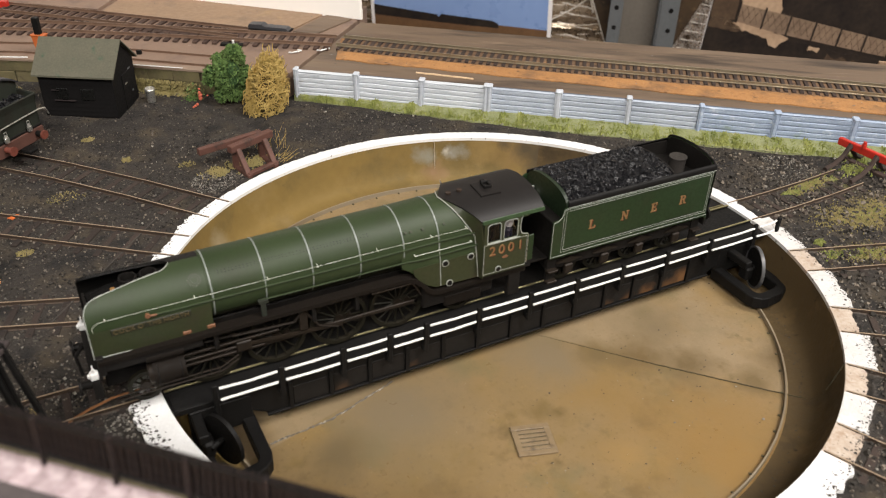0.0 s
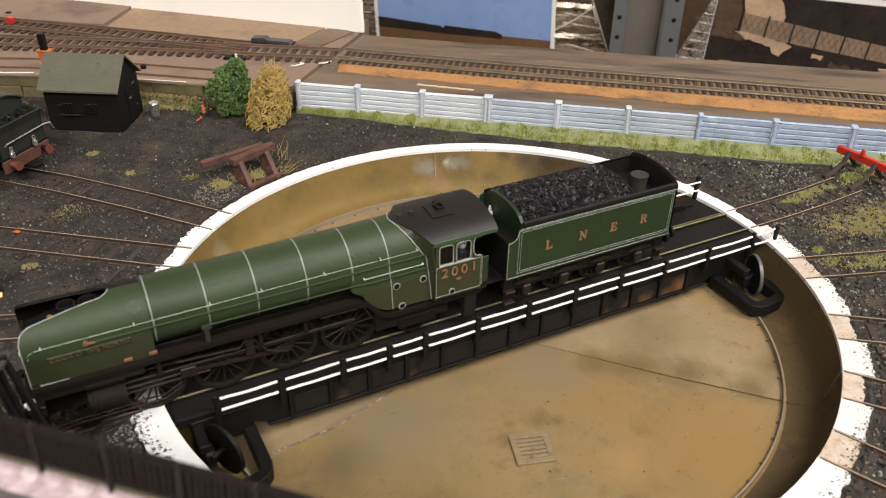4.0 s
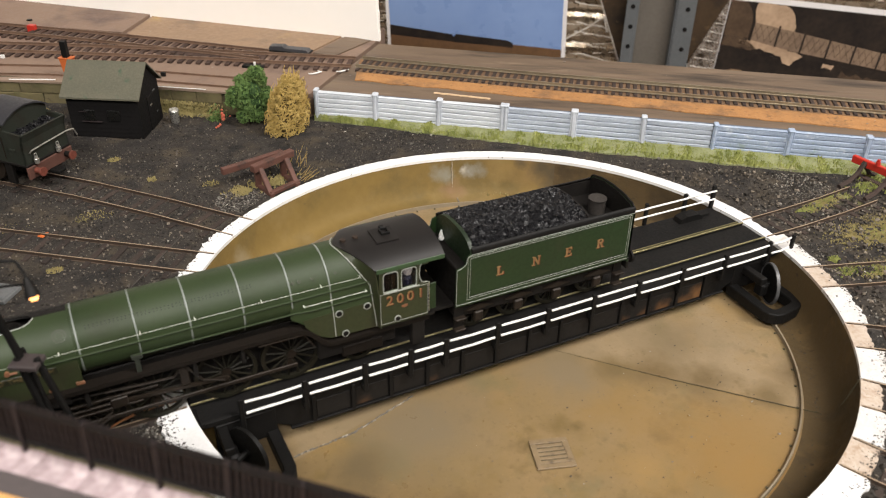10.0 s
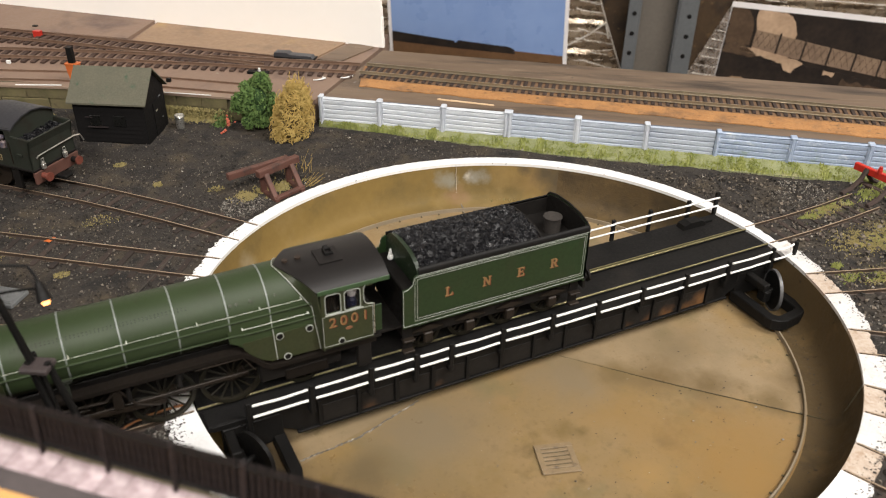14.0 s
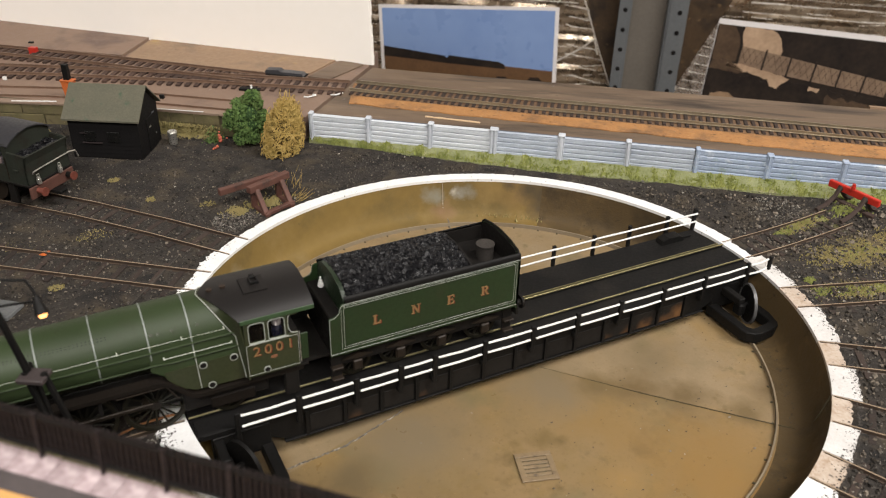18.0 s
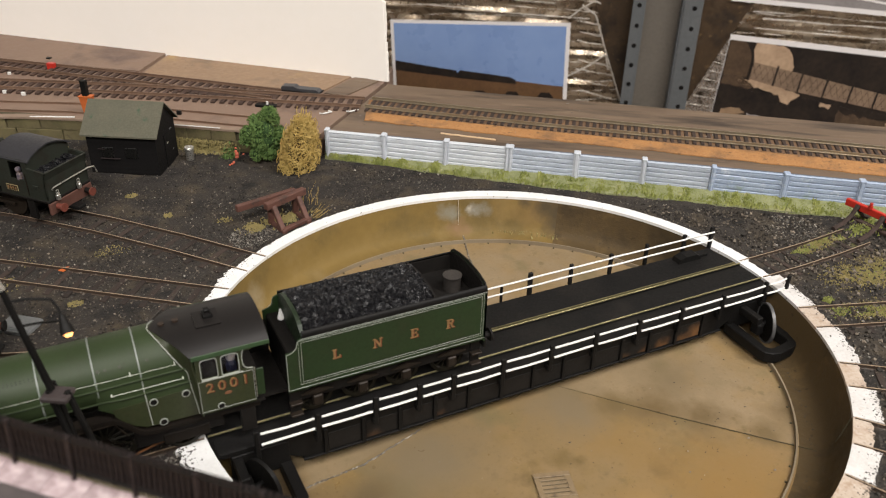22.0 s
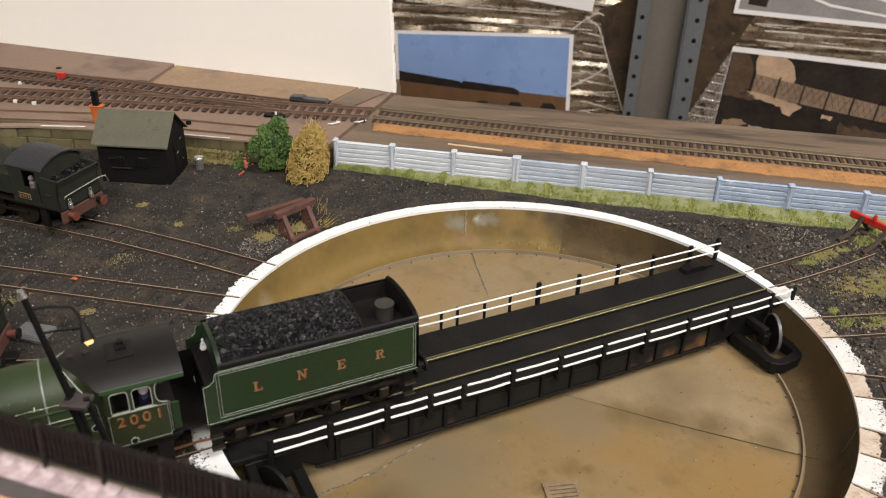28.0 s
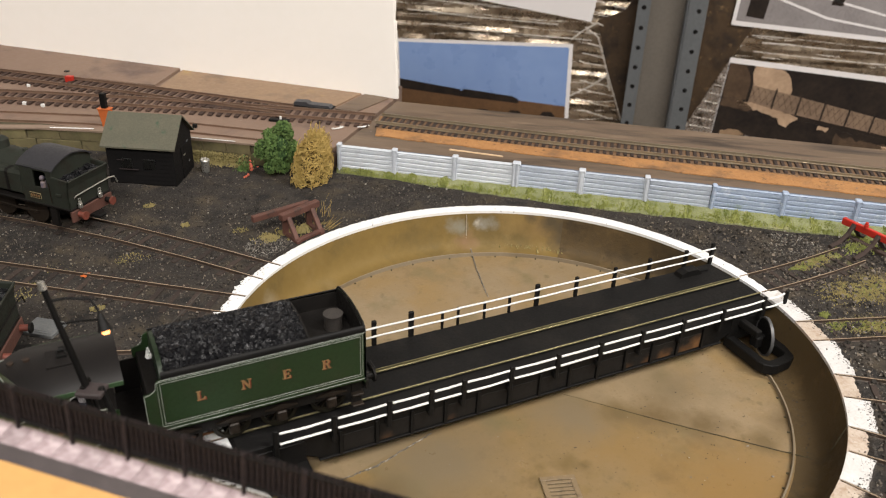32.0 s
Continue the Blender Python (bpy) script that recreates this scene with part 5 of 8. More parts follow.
    tagged(part("rivet_rows", rv, M_BLACK, t, "two rows of tiny rivets"), kind="stuff")
    for x in (-49.5, -47, -42, -32.5):
        part("firebox_plug", rod(nb(), (x, -10.6, CZ + 7.6), (x, -11.4, CZ + 8.2), 0.6, 10), M_GREENW, t)
    # running plates and frames
    for side in (-1, 1):
        bm = nb()
        prism(bm, [(-169, 27.2), (-52, 27.3), (-48.5, 26.7), (-45.5, 25.2), (-42.5, 22.2), (-40, 19.2), (-38, 17.6), (-36, 17.0), (6, 17.0), (6, 15.2), (-37, 15.2), (-39.5, 16.2), (-42, 18.6), (-44.5, 21.6), (-47, 24.0), (-50, 25.2), (-53, 25.5), (-169, 25.5)], side * 11.0, side * 15.6)
        part("running_plate", bm, M_UNDER, t, "grimy black running plate")
        bm = nb()
        box(bm, -169, -133, side * 14.6 - 0.3, side * 14.6 + 0.3, 22.0, 26.5)
        part("valance", bm, M_SOOT, t)
        bm = nb()
        rod(bm, (-152, side * 13.4, 15.0), (-140.6, side * 13.4, 14.8), 4.9, 18), box(bm, -151, -141.5, side * 11.4 - 3.2, side * 11.4 + 3.2, 15, 25.2, 1.6)
        part("cylinder", bm, M_UNDER, t, "grimy dark outside cylinder", smooth=35)
        for z, r_ in ((9.4, 0.35), (11.2, 0.3)):
            part("drain_pipe", tube(nb(), [(-168, side * 14.6, z - 2.5), (-160, side * 15.6, z - 1), (-150, side * 17.3, z + .4), (-128, side * 17.4, z + .6), (-121, side * 15.5, z + 2.5)], r_, 6), M_GEAR, t, "thin brown drain pipe", smooth=50)
        for x in (-150.4, -142.2):
            part("cylinder_band", tube(nb(), [(x, side * 13.4 + 5.0 * math.sin(radians(q)) * side, 14.8 + 5.0 * math.cos(radians(q))) for q in range(20, 171, 25)], 0.28, 5), M_SOOT, t, smooth=50)
        part("cylinder_cover", rod(nb(), (-153.6, side * 13.4, 15.0), (-152, side * 13.4, 15.0), 3.6, 16, 4.4), M_GEAR, t, "oily cylinder end cover", smooth=35)
        part("piston_valve", rod(rod(nb(), (-153.5, side * 13.0, 22.2), (-140, side * 13.0, 22.0), 2.3, 14), (-140, side * 13.0, 22.0), (-112, side * 13.2, 21.2), 0.5, 6), M_UNDER, t, "grimy piston valve", smooth=35)
        for x, z in ((-137.6, 28.4), (-128.8, 28.5)):
            part("cladding_plate", box(nb(), x - 1.5, x + 1.5, side * 13.1 - .3, side * 13.1 + .3, z - .7, z + .7, .15), M_RUSTPLATE, t, "small rusty cover plate")
        # rods
        cr = part("coupling_rod", box(nb(), -41, 41, -0.5, 0.5, -0.9, 0.9, 0.25), M_GEAR, t, "oily coupling rod")
        ROLLING.append((cr, -91, side * 11.6, 12.3, 12.3, 4.3))
        part("slide_bar", box(nb(), -140.8, -104, side * 12.6 - .5, side * 12.6 + .5, 17.4, 18.4, .15), M_GEAR, t)
        part("lower_slide_bar", box(nb(), -140.8, -110, side * 12.6 - .5, side * 12.6 + .5, 12.6, 13.5, .15), M_GEAR, t)
        part("piston_rod", rod(nb(), (-140.8, side * 12.8, 15.4), (-117, side * 12.8, 15.4), 0.55, 8), M_GEAR, t, "oily piston rod", smooth=50)
        part("crosshead", box(nb(), -121, -115, side * 12.8 - 1.0, side * 12.8 + 1.0, 13.2, 17.6, .4), M_GEAR, t)
        part("connecting_rod", prism(nb(), [(-118, 15), (-118, 16.2), (-78, 13.4), (-78, 11.8)], side * 13.0 - .4, side * 13.0 + .4), M_GEAR, t, "oily connecting rod")
        part("valve_gear", tube(nb(), [(-122, side * 13.4, 21.5), (-98, side * 13.4, 20), (-94, side * 13.4, 24.5), (-88, side * 13.4, 15), (-80, side * 13.4, 12)], 0.55, 6), M_GEAR, t, "brown valve gear links")
        part("expansion_link", box(nb(), -96, -92.5, side * 13.2 - .6, side * 13.2 + .6, 15, 26, .3), M_GEAR, t)
        for x in (-128, -90, -72):
            part("frame_bracket", box(nb(), x - 0.8, x + 0.8, side * 12.5 - 2, side * 12.5 + 2, 18, 26.5, .2), M_SOOT, t)
        tube(b3 := nb(), [(-66, side * 15.2, 24.4), (-48, side * 15.2, 24.4), (-44, side * 15.0, 17)], 0.3, 5)
        part("pipe", b3, M_GEAR, t, smooth=50)
    part("main_frame", box(nb(), -168, 8, -7.5, 7.5, 9, 27, 0.4), M_SOOT, t, "black main frames")
    part("ash_pan", box(nb(), -42, -8, -12.5, 12.5, 7, 18.4, 0.8), M_SOOT, t)
    # buffer beam and front fittings
    bm = nb()
    box(bm, -172.5, -169.5, -16.6, 16.6, 12.5, 20.5, 0.3), box(bm, -172.4, -168.5, -16.5, 16.5, 20.3, 20.9), box(bm, -169.5, -167, -15, 15, 20.4, 28.4, 0.3)
    part("buffer_beam", bm, M_SOOT, t, "black buffer beam")
    for y in (-11.5, 11.5):
        part("buffer", rod(rod(nb(), (-176, y, 16), (-172, y, 16), 1.6, 12), (-177, y, 16), (-176, y, 16), 3.3, 16), M_SOOT, t, "black sprung buffer", smooth=40)
        oil_lamp(t, -171.2, y * 1.33, 20.9, 0.95)
    tube(bm := nb(), [(-175, 2, 10), (-176, 4.5, 17), (-173, 5, 21)], 0.7, 6)
    part("vacuum_pipe", bm, M_SOOT, t, "black brake pipe", smooth=50)
    # wheels
    for x in (-52.5, -78.5, -104.5, -130.5):
        for side in (-1, 1):
            spoked_wheel(t, x, side * 9.0, 12.3, side, crank=4.3)
    for x, r in ((-155, 6.6), (-24, 7.4)):
        for side in (-1, 1):
            spoked_wheel(t, x, side * 9.0, r, side, 10, name="carrying_wheel")
    for side in (-1, 1):
        part("axle_frame", box(nb(), -32, -14, side * 12 - 1, side * 12 + 1, 5.5, 11, .5), M_UNDER, t, "weathered trailing truck frame")
        part("cab_step", box(nb(), -2, 4, side * 14 - 1.5, side * 14 + 1.5, 3.5, 16, .4), M_SOOT, t)
    # cab
    cab_x0, cab_x1 = -17.0, 8.6
    for side in (-1, 1):
        y = side * 17.0
        bm = nb()
        d = 0.45

        xs_, zs_ = (-16.8, -15.0, -9.0, -7.2, -0.9, 0.4, 4.4), (19.4, 36.0, 44.6, 46.6)
        gap = {(1, 1), (3, 1), (5, 1)}
        vv = {}

        def node(i, j, k):
            if (i, j, k) not in vv:
                vv[i, j, k] = bm.verts.new((xs_[i], y + (d if k else -d), zs_[j]))
            return vv[i, j, k]
        for i in range(6):
            for j in range(3):
                if (i, j) in gap:
                    continue
                for k in (0, 1):
                    bm.faces.new((node(i, j, k), node(i + 1, j, k), node(i + 1, j + 1, k), node(i, j + 1, k)))
                for (i0, j0), (i1, j1), nb_ in (((i, j), (i + 1, j), (i, j - 1)), ((i, j + 1), (i + 1, j + 1), (i, j + 1)), ((i, j), (i, j + 1), (i - 1, j)), ((i + 1, j), (i + 1, j + 1), (i + 1, j))):
                    if nb_ in gap or not (0 <= nb_[0] < 6 and 0 <= nb_[1] < 3):
                        bm.faces.new((node(i0, j0, 0), node(i1, j1, 0), node(i1, j1, 1), node(i0, j0, 1)))
        cs = part("cab_side", bm, M_GREENW, t, "green cab side with two windows")
        for a, b in ((-15.0, -9.0), (-7.2, -0.9)):
            path = []
            for cx_, cz_, q0 in ((b - 1.3, 43.3, 90), (b - 0.5, 36.5, 0), (a + 0.5, 36.5, -90), (a + 1.3, 43.3, 180)):
                r_ = 1.45 if cz_ > 40 else 0.65
                path += [(cx_ + r_ * math.cos(radians(q0 - 30 * k)), y + side * .5, cz_ + r_ * math.sin(radians(q0 - 30 * k))) for k in range(4)]
            part("window_frame", tube(nb(), path + path[:1], 0.2, 5), M_LINE, cs, "pale beaded window frame", smooth=60)
            for cx_, k_ in ((a, 1), (b, -1)):
                part("corner_fillet", prism(nb(), [(cx_, 44.6), (cx_ + k_ * 1.3, 44.6), (cx_ + k_ * .35, 44.2), (cx_, 43.3)], y - .4, y + .4), M_GREENW, cs)
            gl = part("window_pane", box(nb(), a, b, y - .08, y + .08, 36.0, 44.6), M_PANE, cs, "clear plastic pane")
            gl.visible_shadow = False
        bm = nb()
        tube(bm, [(4.4, y + side * .4, 35.9), (2.6, y + side * .4, 36.1), (1.4, y + side * .4, 36.9), (0.7, y + side * .4, 38.6), (0.5, y + side * .4, 41), (0.8, y + side * .4, 44), (1.6, y + side * .4, 45.6)], 0.22, 5)
        part("cutout_beading", bm, M_LINE, cs, "pale beading of the cab opening", smooth=60)
        part("arm_rest", box(nb(), -15.3, 0.5, y + side * .6 - .3, y + side * .6 + .3, 35.3, 35.6, .1), M_LINE, cs, "pale arm rest below the windows")
        ln = nb()
        frame_line(ln, -16.6, 4.3, 20.3, 35.0, y + side * .5, 0.17, 0.1)
        part("cab_lining", ln, M_LINE, cs, "pale cab lining")
        part("cab_plug", rod(nb(), (-9.2, y, 21.7), (-9.2, y + side * .8, 21.7), 1.45, 18), M_LINE, cs, "pale ring on the cab side")
        part("cab_plug_centre", rod(nb(), (-9.2, y + side * .7, 21.7), (-9.2, y + side * .95, 21.7), 1.1, 16), M_BLACK, cs)
        part("works_plate", loft(nb(), [[(-6.0 + 1.5 * math.cos(k * .6283), y + side * dy, 27.1 + 0.75 * math.sin(k * .6283)) for k in range(10)] for dy in (.4, .58)]), M_RUSTPLATE, cs, "small oval copper plate")
        part("cab_handrail", rod(nb(), (4.9, y + side * .3, 21), (4.9, y + side * .3, 35.6), 0.2, 6), M_SILVER, cs, "bright cab handrail", smooth=50)
        if side < 0:
            for k, ch in enumerate("2001"):
                lettering("cab_number_shade", ch, 6.3, M_REDSHADE, cs, mm(-12.3 + 4.5 * k, -17.6, 31.0, 90, 0, 0), "red shading of the cab number")
                lettering("cab_number", ch, 6.3, M_GOLD, cs, mm(-12.7 + 4.5 * k, -17.72, 31.3, 90, 0, 0), "gold cab number")
    # cab roof with raked front
    prof = [(-17.6, 46.4), (-17.55, 47.2), (-16.2, 48.4), (-13.5, 49.9), (-10, 51.2), (-5.5, 52.2), (0, 52.5), (5.5, 52.2), (10, 51.2), (13.5, 49.9), (16.2, 48.4), (17.55, 47.2), (17.6, 46.4)]
    bm = nb()
    rings = []
    for f in (0.0, 0.35, 0.7, 1.0):
        ring_ = []
        for y, z in prof:
            front = -18.4 - 11.4 * (1 - abs(y) / 17.6) ** 0.9
            ring_.append((front + (11.5 - front) * f, y, z))
        for y, z in reversed(prof):
            front = -18.4 - 11.4 * (1 - abs(y) / 17.6) ** 0.9
            ring_.append((front + (11.5 - front) * f, y * 0.97, z - 0.6))
        rings.append(ring_)
    loft(bm, rings)
    rf = part("cab_roof", bm, M_ROOFBLACK, t, "sooty black curved cab roof", smooth=30)
    for y, z in ((-17.75, 46.5), (17.75, 46.5)):
        part("rain_strip", box(nb(), -18.0, 11.5, y - .2, y + .2, z - 0.95, z + .95, .1), M_EAVE, rf, "green cab eave")
    part("roof_vent", loft(nb(), [[(x, y, z) for y, z in ((-7.0, 52.55), (3.0, 53.2), (3.0, 52.6), (-7.0, 51.8))] for x in (-13.0, -3.6)]), M_ROOFBLACK, rf, "sliding roof ventilator")
    bm = nb()
    box(bm, -9.3, -5.7, -2.7, -2.2, 52.6, 54.0, .1), box(bm, -9.3, -5.7, 0.7, 1.2, 52.6, 54.2, .1), box(bm, -9.3, -8.6, -2.2, 0.7, 52.6, 54.1, .1), box(bm, -6.4, -5.7, -2.2, 0.7, 52.6, 54.1, .1), box(bm, -8.3, -6.2, 1.8, 3.6, 52.6, 54.0, .2)
    part("roof_hatch", bm, M_BLACK, rf, "small black open roof hatch")
    for x, y in ((-24.7, 0.5), (-19.4, 0.9)):
        part("roof_cap", rod(nb(), (x, y, 52.5), (x, y, 53.35), 1.15, 14), mat("dull_brown_cap", (0.030, 0.017, 0.010), (0.022, 0.013, 0.008), rough=0.6), rf, "low brown round cap", smooth=40)
    for side in (-1, 1):
        seam, rim = [], []
        for k in range(9):
            q = radians(90 * k / 8)
            seam.append(Vector((-29.9 + 10.6 * (k / 8) ** 1.25, side * 14.1 * math.sin(q), CZ + 13.95 * math.cos(q))))
            y = 17.3 * k / 8
            z = 52.2 - 5.2 * (k / 8) ** 2.1
            rim.append(Vector((-18.2 - 11.4 * (1 - y / 17.6) ** 0.9, side * y, z)))
        for x0, x1, z in ((-18.8, -16.8, 32), (-17.8, -16.7, 24), (-17.3, -16.6, 18.4)):
            seam.append(Vector((x0, side * 14.8, z)))
            rim.append(Vector((x1, side * 17.2, z)))
        bm = nb()
        loft(bm, [[p, q, q + Vector((.5, 0, 0)), p + Vector((.5, 0, 0))] for p, q in zip(seam, rim)])
        cf = part("cab_front", bm, M_GREENW, t, "raked grimy green cab front", smooth=40)
        bm = nb()
        tube(bm, [p + Vector((-0.1, side * .15, .12)) for p in seam], 0.22, 5)
        part("front_beading", bm, M_LINE, cf, "pale beading where boiler meets cab")
    part("backhead", box(nb(), -15.6, -9, -13.5, 13.5, 18, 44, 1), M_SOOT, t, "black firebox backhead")
    part("cab_floor", box(nb(), -16, 8, -16.4, 16.4, 17.6, 18.6), M_SOOT, t)
    part("fall_plate", box(nb(), 8, 18.4, -13.5, 15.8, 16.5, 17.6), M_SOOT, t)
    for side in (-1, 1):
        part("cab_door", box(nb(), 5.2, 8.4, side * 16.4 - .3, side * 16.4 + .3, 21, 34.0, .2), M_TENDER, t, "dark green cab door")
    # added sheet: keeps the gap dark by hiding the pit wall behind it
    part("gangway_door", box(nb(), 8.5, 18.5, 15.9, 16.4, 17.2, 33, .15), M_SOOT, t, "added dark sheet filling the gap between cab and tender")
    # a tiny moulded driver: one plain shape
    d = nb()
    box(d, -5.0, -1.2, -15.3, -11, 33.5, 39.0, 1.2)
    s = bmesh.ops.create_icosphere(d, subdivisions=2, radius=1.9)["verts"]
    for v in s:
        v.co += Vector((-3.0, -13.6, 40.8))
    rod(d, (-3.0, -13.6, 41.6), (-3.0, -13.6, 43.2), 2.0, 12, 1.5)
    dm = finish(d)
    dm.materials.append(mat("navy_plastic", (0.012, 0.014, 0.040), rough=0.5))
    dm.materials.append(mat("pale_plastic", (0.72, 0.66, 0.62), rough=0.5))
    for p in dm.polygons:
        p.material_index = 1 if p.center.z > 0.0390 else 0
    part("driver_figurine", dm, None, t, "tiny plain plastic driver figurine")
    return t


LOCO = locomotive()


def serif_letter(ch, x, z, y0, y1, h=4.5):
    """A block letter with serifs, standing on the tender side; x, z: its middle."""
    bm = nb()
    f = h / 10.0

    def bar(x0, x1, z0, z1):
        box(bm, x + (x0 - 4) * f, x + (x1 - 4) * f, y0, y1, z + (z0 - 5) * f, z + (z1 - 5) * f)

    def poly(pts):
        prism(bm, [(x + (a - 4) * f, z + (b - 5) * f) for a, b in pts], y0, y1)
    if ch == "L":
        bar(1.4, 3.4, .9, 9.1), bar(.4, 4.4, 0, .9), bar(.4, 4.4, 9.1, 10), poly([(4.4, 0), (8, 0), (8, 3.2), (7.2, 3.2), (6.4, 1.2), (4.4, .9)])
    elif ch == "E":
        bar(1.4, 3.4, .9, 9.1), bar(.4, 4, 0, .9), bar(.4, 4, 9.1, 10), poly([(4, 0), (8, 0), (8, 3), (7.2, 3), (6.4, 1.2), (4, .9)]), poly([(4, 9.1), (6.4, 8.9), (7, 7.2), (7.8, 7.2), (7.8, 10), (4, 10)]), bar(3.4, 5.6, 4.6, 5.5), bar(5.6, 6.3, 3.6, 6.5)
    elif ch == "N":
        bar(1.0, 2.2, .8, 9.2), bar(6.6, 7.8, .8, 9.2), bar(-.2, 3.2, 0, .8), bar(5.6, 9.0, 9.2, 10), poly([(-.2, 10), (2.6, 10), (7.8, 1.4), (7.8, 0), (6.4, 0), (1.0, 9.2), (-.2, 9.2)])
    else:
        bar(1.2, 3.2, .9, 9.1), bar(.2, 4.2, 0, .9), bar(.2, 3.2, 9.1, 10), poly([(3.2, 9.1), (3.2, 10), (5.6, 10), (7.2, 9.2), (7.8, 7.6), (7.2, 6.0), (5.6, 5.2), (3.2, 5.2), (3.2, 6.1), (5.0, 6.1), (5.8, 6.8), (6.0, 7.6), (5.8, 8.4), (5.0, 9.1)]), poly([(4.2, 5.2), (6.2, 5.2), (7.6, .9), (9, .9), (9, 0), (6.2, 0)])
    return bm


def tender():
    t = thing("locomotive_tender", "dark green tender heaped with coal, lettered sides", "tender", mm(0, 0, 0))
    X0, X1, Y = 17.4, 107.0, 17.3
    for side in (-1, 1):
        outline = [(X0, 18.3), (X1, 18.3), (X1, 43.2), (24.0, 43.2), (22.6, 42.6), (22.0, 41.0), (22.0, 39.6), (21.2, 38.2), (19.5, 37.6), (X0, 37.2)]
        s = part("tender_side", prism(nb(), outline, side * (Y - 0.8), side * Y), M_TENDER, t, "dark green lined tender side")
        bm = frame_line(nb(), 22.6, 105.6, 20.9, 42.4, side * (Y + 0.03), 0.13, 0.1)
        part("side_lining", bm, M_LINE, s, "thin pale lining")
        bm = frame_line(nb(), 23.7, 104.6, 21.9, 41.5, side * (Y + 0.03), 0.15, 0.1)
        part("inner_lining", bm, M_LINE, s, "thin pale lining")
        bm = nb()
        tube(bm, [(X1 - .4, side * (Y + .05), 19.4), (X0 + .2, side * (Y + .05), 19.2), (X0 + .2, side * (Y + .05), 37), (20, side * (Y + .05), 37.6), (21.8, side * (Y + .05), 39.2), (22.3, side * (Y + .05), 42), (24, side * (Y + .05), 43), (X1, side * (Y + .05), 43)], 0.13, 5)
        part("edge_beading", bm, M_LINE, s, "pale beaded edge")
        # curved black coping above the side
        rings = []
        for x in (24.5, X1):
            o = [(x, side * y, z - (0.5 if side > 0 and z > 44.5 else 0)) for y, z in ((17.3, 43.2), (17.35, 44.4), (17.15, 45.2), (16.7, 45.8), (16.1, 46.0), (15.9, 45.7), (16.3, 45.3), (16.6, 44.6), (16.7, 44.0), (16.7, 43.2))]
            rings.append(o)
        part("coping", loft(nb(), rings), M_BLACK, t, "sooty curved tender coping", smooth=40)
        if side < 0:
            for ch, x in (("L", 38.0), ("N", 55.8), ("E", 72.4), ("R", 89.2)):
                part("side_letter_shade", serif_letter(ch, x + .45, 31.35, -Y - .04, -Y + .1), M_REDSHADE, s, "red shading of a tender letter")
                part("side_letter", serif_letter(ch, x, 31.7, -Y - .16, -Y - .02), M_GOLD, s, "gold serif tender letter")
    part("tender_rear", prism(nb(), [(-17.3, 17.2), (17.3, 17.2), (17.3, 43.2), (16.8, 45.4), (15, 47.0), (9, 48.4), (0, 49.2), (-9, 48.4), (-15, 47.0), (-16.8, 45.4), (-17.3, 43.2)], X1 - 0.9, X1, "x"), M_TENDER, t, "green tender rear plate")
    part("tender_front", prism(nb(), [(-16.5, 17.2), (16.5, 17.2)] + [(16.5 * math.cos(radians(q)) ** 0.8 if q < 90 else -16.5 * abs(math.cos(radians(q))) ** 0.8, 40 + 9.0 * math.sin(radians(q)) ** 0.85) for q in range(0, 181, 9)], 24.3, 26, "x"), M_DEEPGREEN, t, "rounded dark green coal bulkhead")
    part("tender_front_panel", box(nb(), 18.6, 24.5, -15.8, 15.8, 17.5, 36, .5), M_SOOT, t)
    part("tank_top", box(nb(), 81, X1 - .9, -16.4, 16.4, 35.6, 37.0), M_SOOT, t, "sooty water tank top")
    part("coal_bulkhead", prism(nb(), [(-16.4, 36.5), (16.4, 36.5), (16.4, 43), (15, 46.2), (9, 47.8), (0, 48.6), (-9, 47.8), (-15, 46.2), (-16.4, 43)], 82.4, 83.4, "x"), M_SOOT, t, "curved coal bulkhead")
    part("filler_dome", rod(rod(nb(), (98.6, 0, 37), (98.6, 0, 43.6), 3.9, 24), (98.6, 0, 43.6), (98.6, 0, 44.1), 4.3, 24), mat("worn_black_lid", (0.036, 0.031, 0.027), (0.022, 0.019, 0.017), rough=0.55, big=6, small=1), t, "round grey water filler lid", smooth=40)
    for side in (-1, 1):
        part("tank_inner_side", box(nb(), 83, X1 - .9, side * 16.2 - .3, side * 16.2 + .3, 36, 44), M_SOOT, t)
    part("tank_rear_lining", prism(nb(), [(-16.2, 36.5), (16.2, 36.5), (16.2, 44), (14, 46.6), (6, 48.2), (-6, 48.2), (-14, 46.6), (-16.2, 44)], X1 - 1.5, X1 - .9, "x"), M_SOOT, t)
    part("rear_coping", tube(nb(), [(X1 - .6, y, z) for y, z in ((-17.1, 43.6), (-16.6, 45.5), (-15, 47.0), (-9, 48.5), (0, 49.2), (9, 48.5), (15, 47.0), (16.6, 45.5), (17.1, 43.6))], .5, 6), M_SOOT, t, "black rounded rear edge", smooth=50)
    # lamp irons and a silver oil lamp at the front
    bm = nb()
    for k, r in enumerate((1.0, 1.5, 1.7, 1.2, 1.5, 1.0, 0.6)):
        rod(bm, (23.2, 9.0 + .25 * (k % 2), 31.0 + 1.45 * k), (23.2, 9.0, 32.4 + 1.45 * k), r, 10, r * .75)
    part("silver_lamp", bm, M_WHITE, t, "small silver lamp on the tender front", smooth=40)
    # coal
    part("coal_floor", box(nb(), 26, 82.4, -16.5, 16.5, 36, 43.5), M_COAL, t)
    bm = nb()
    r2 = random.Random(3)
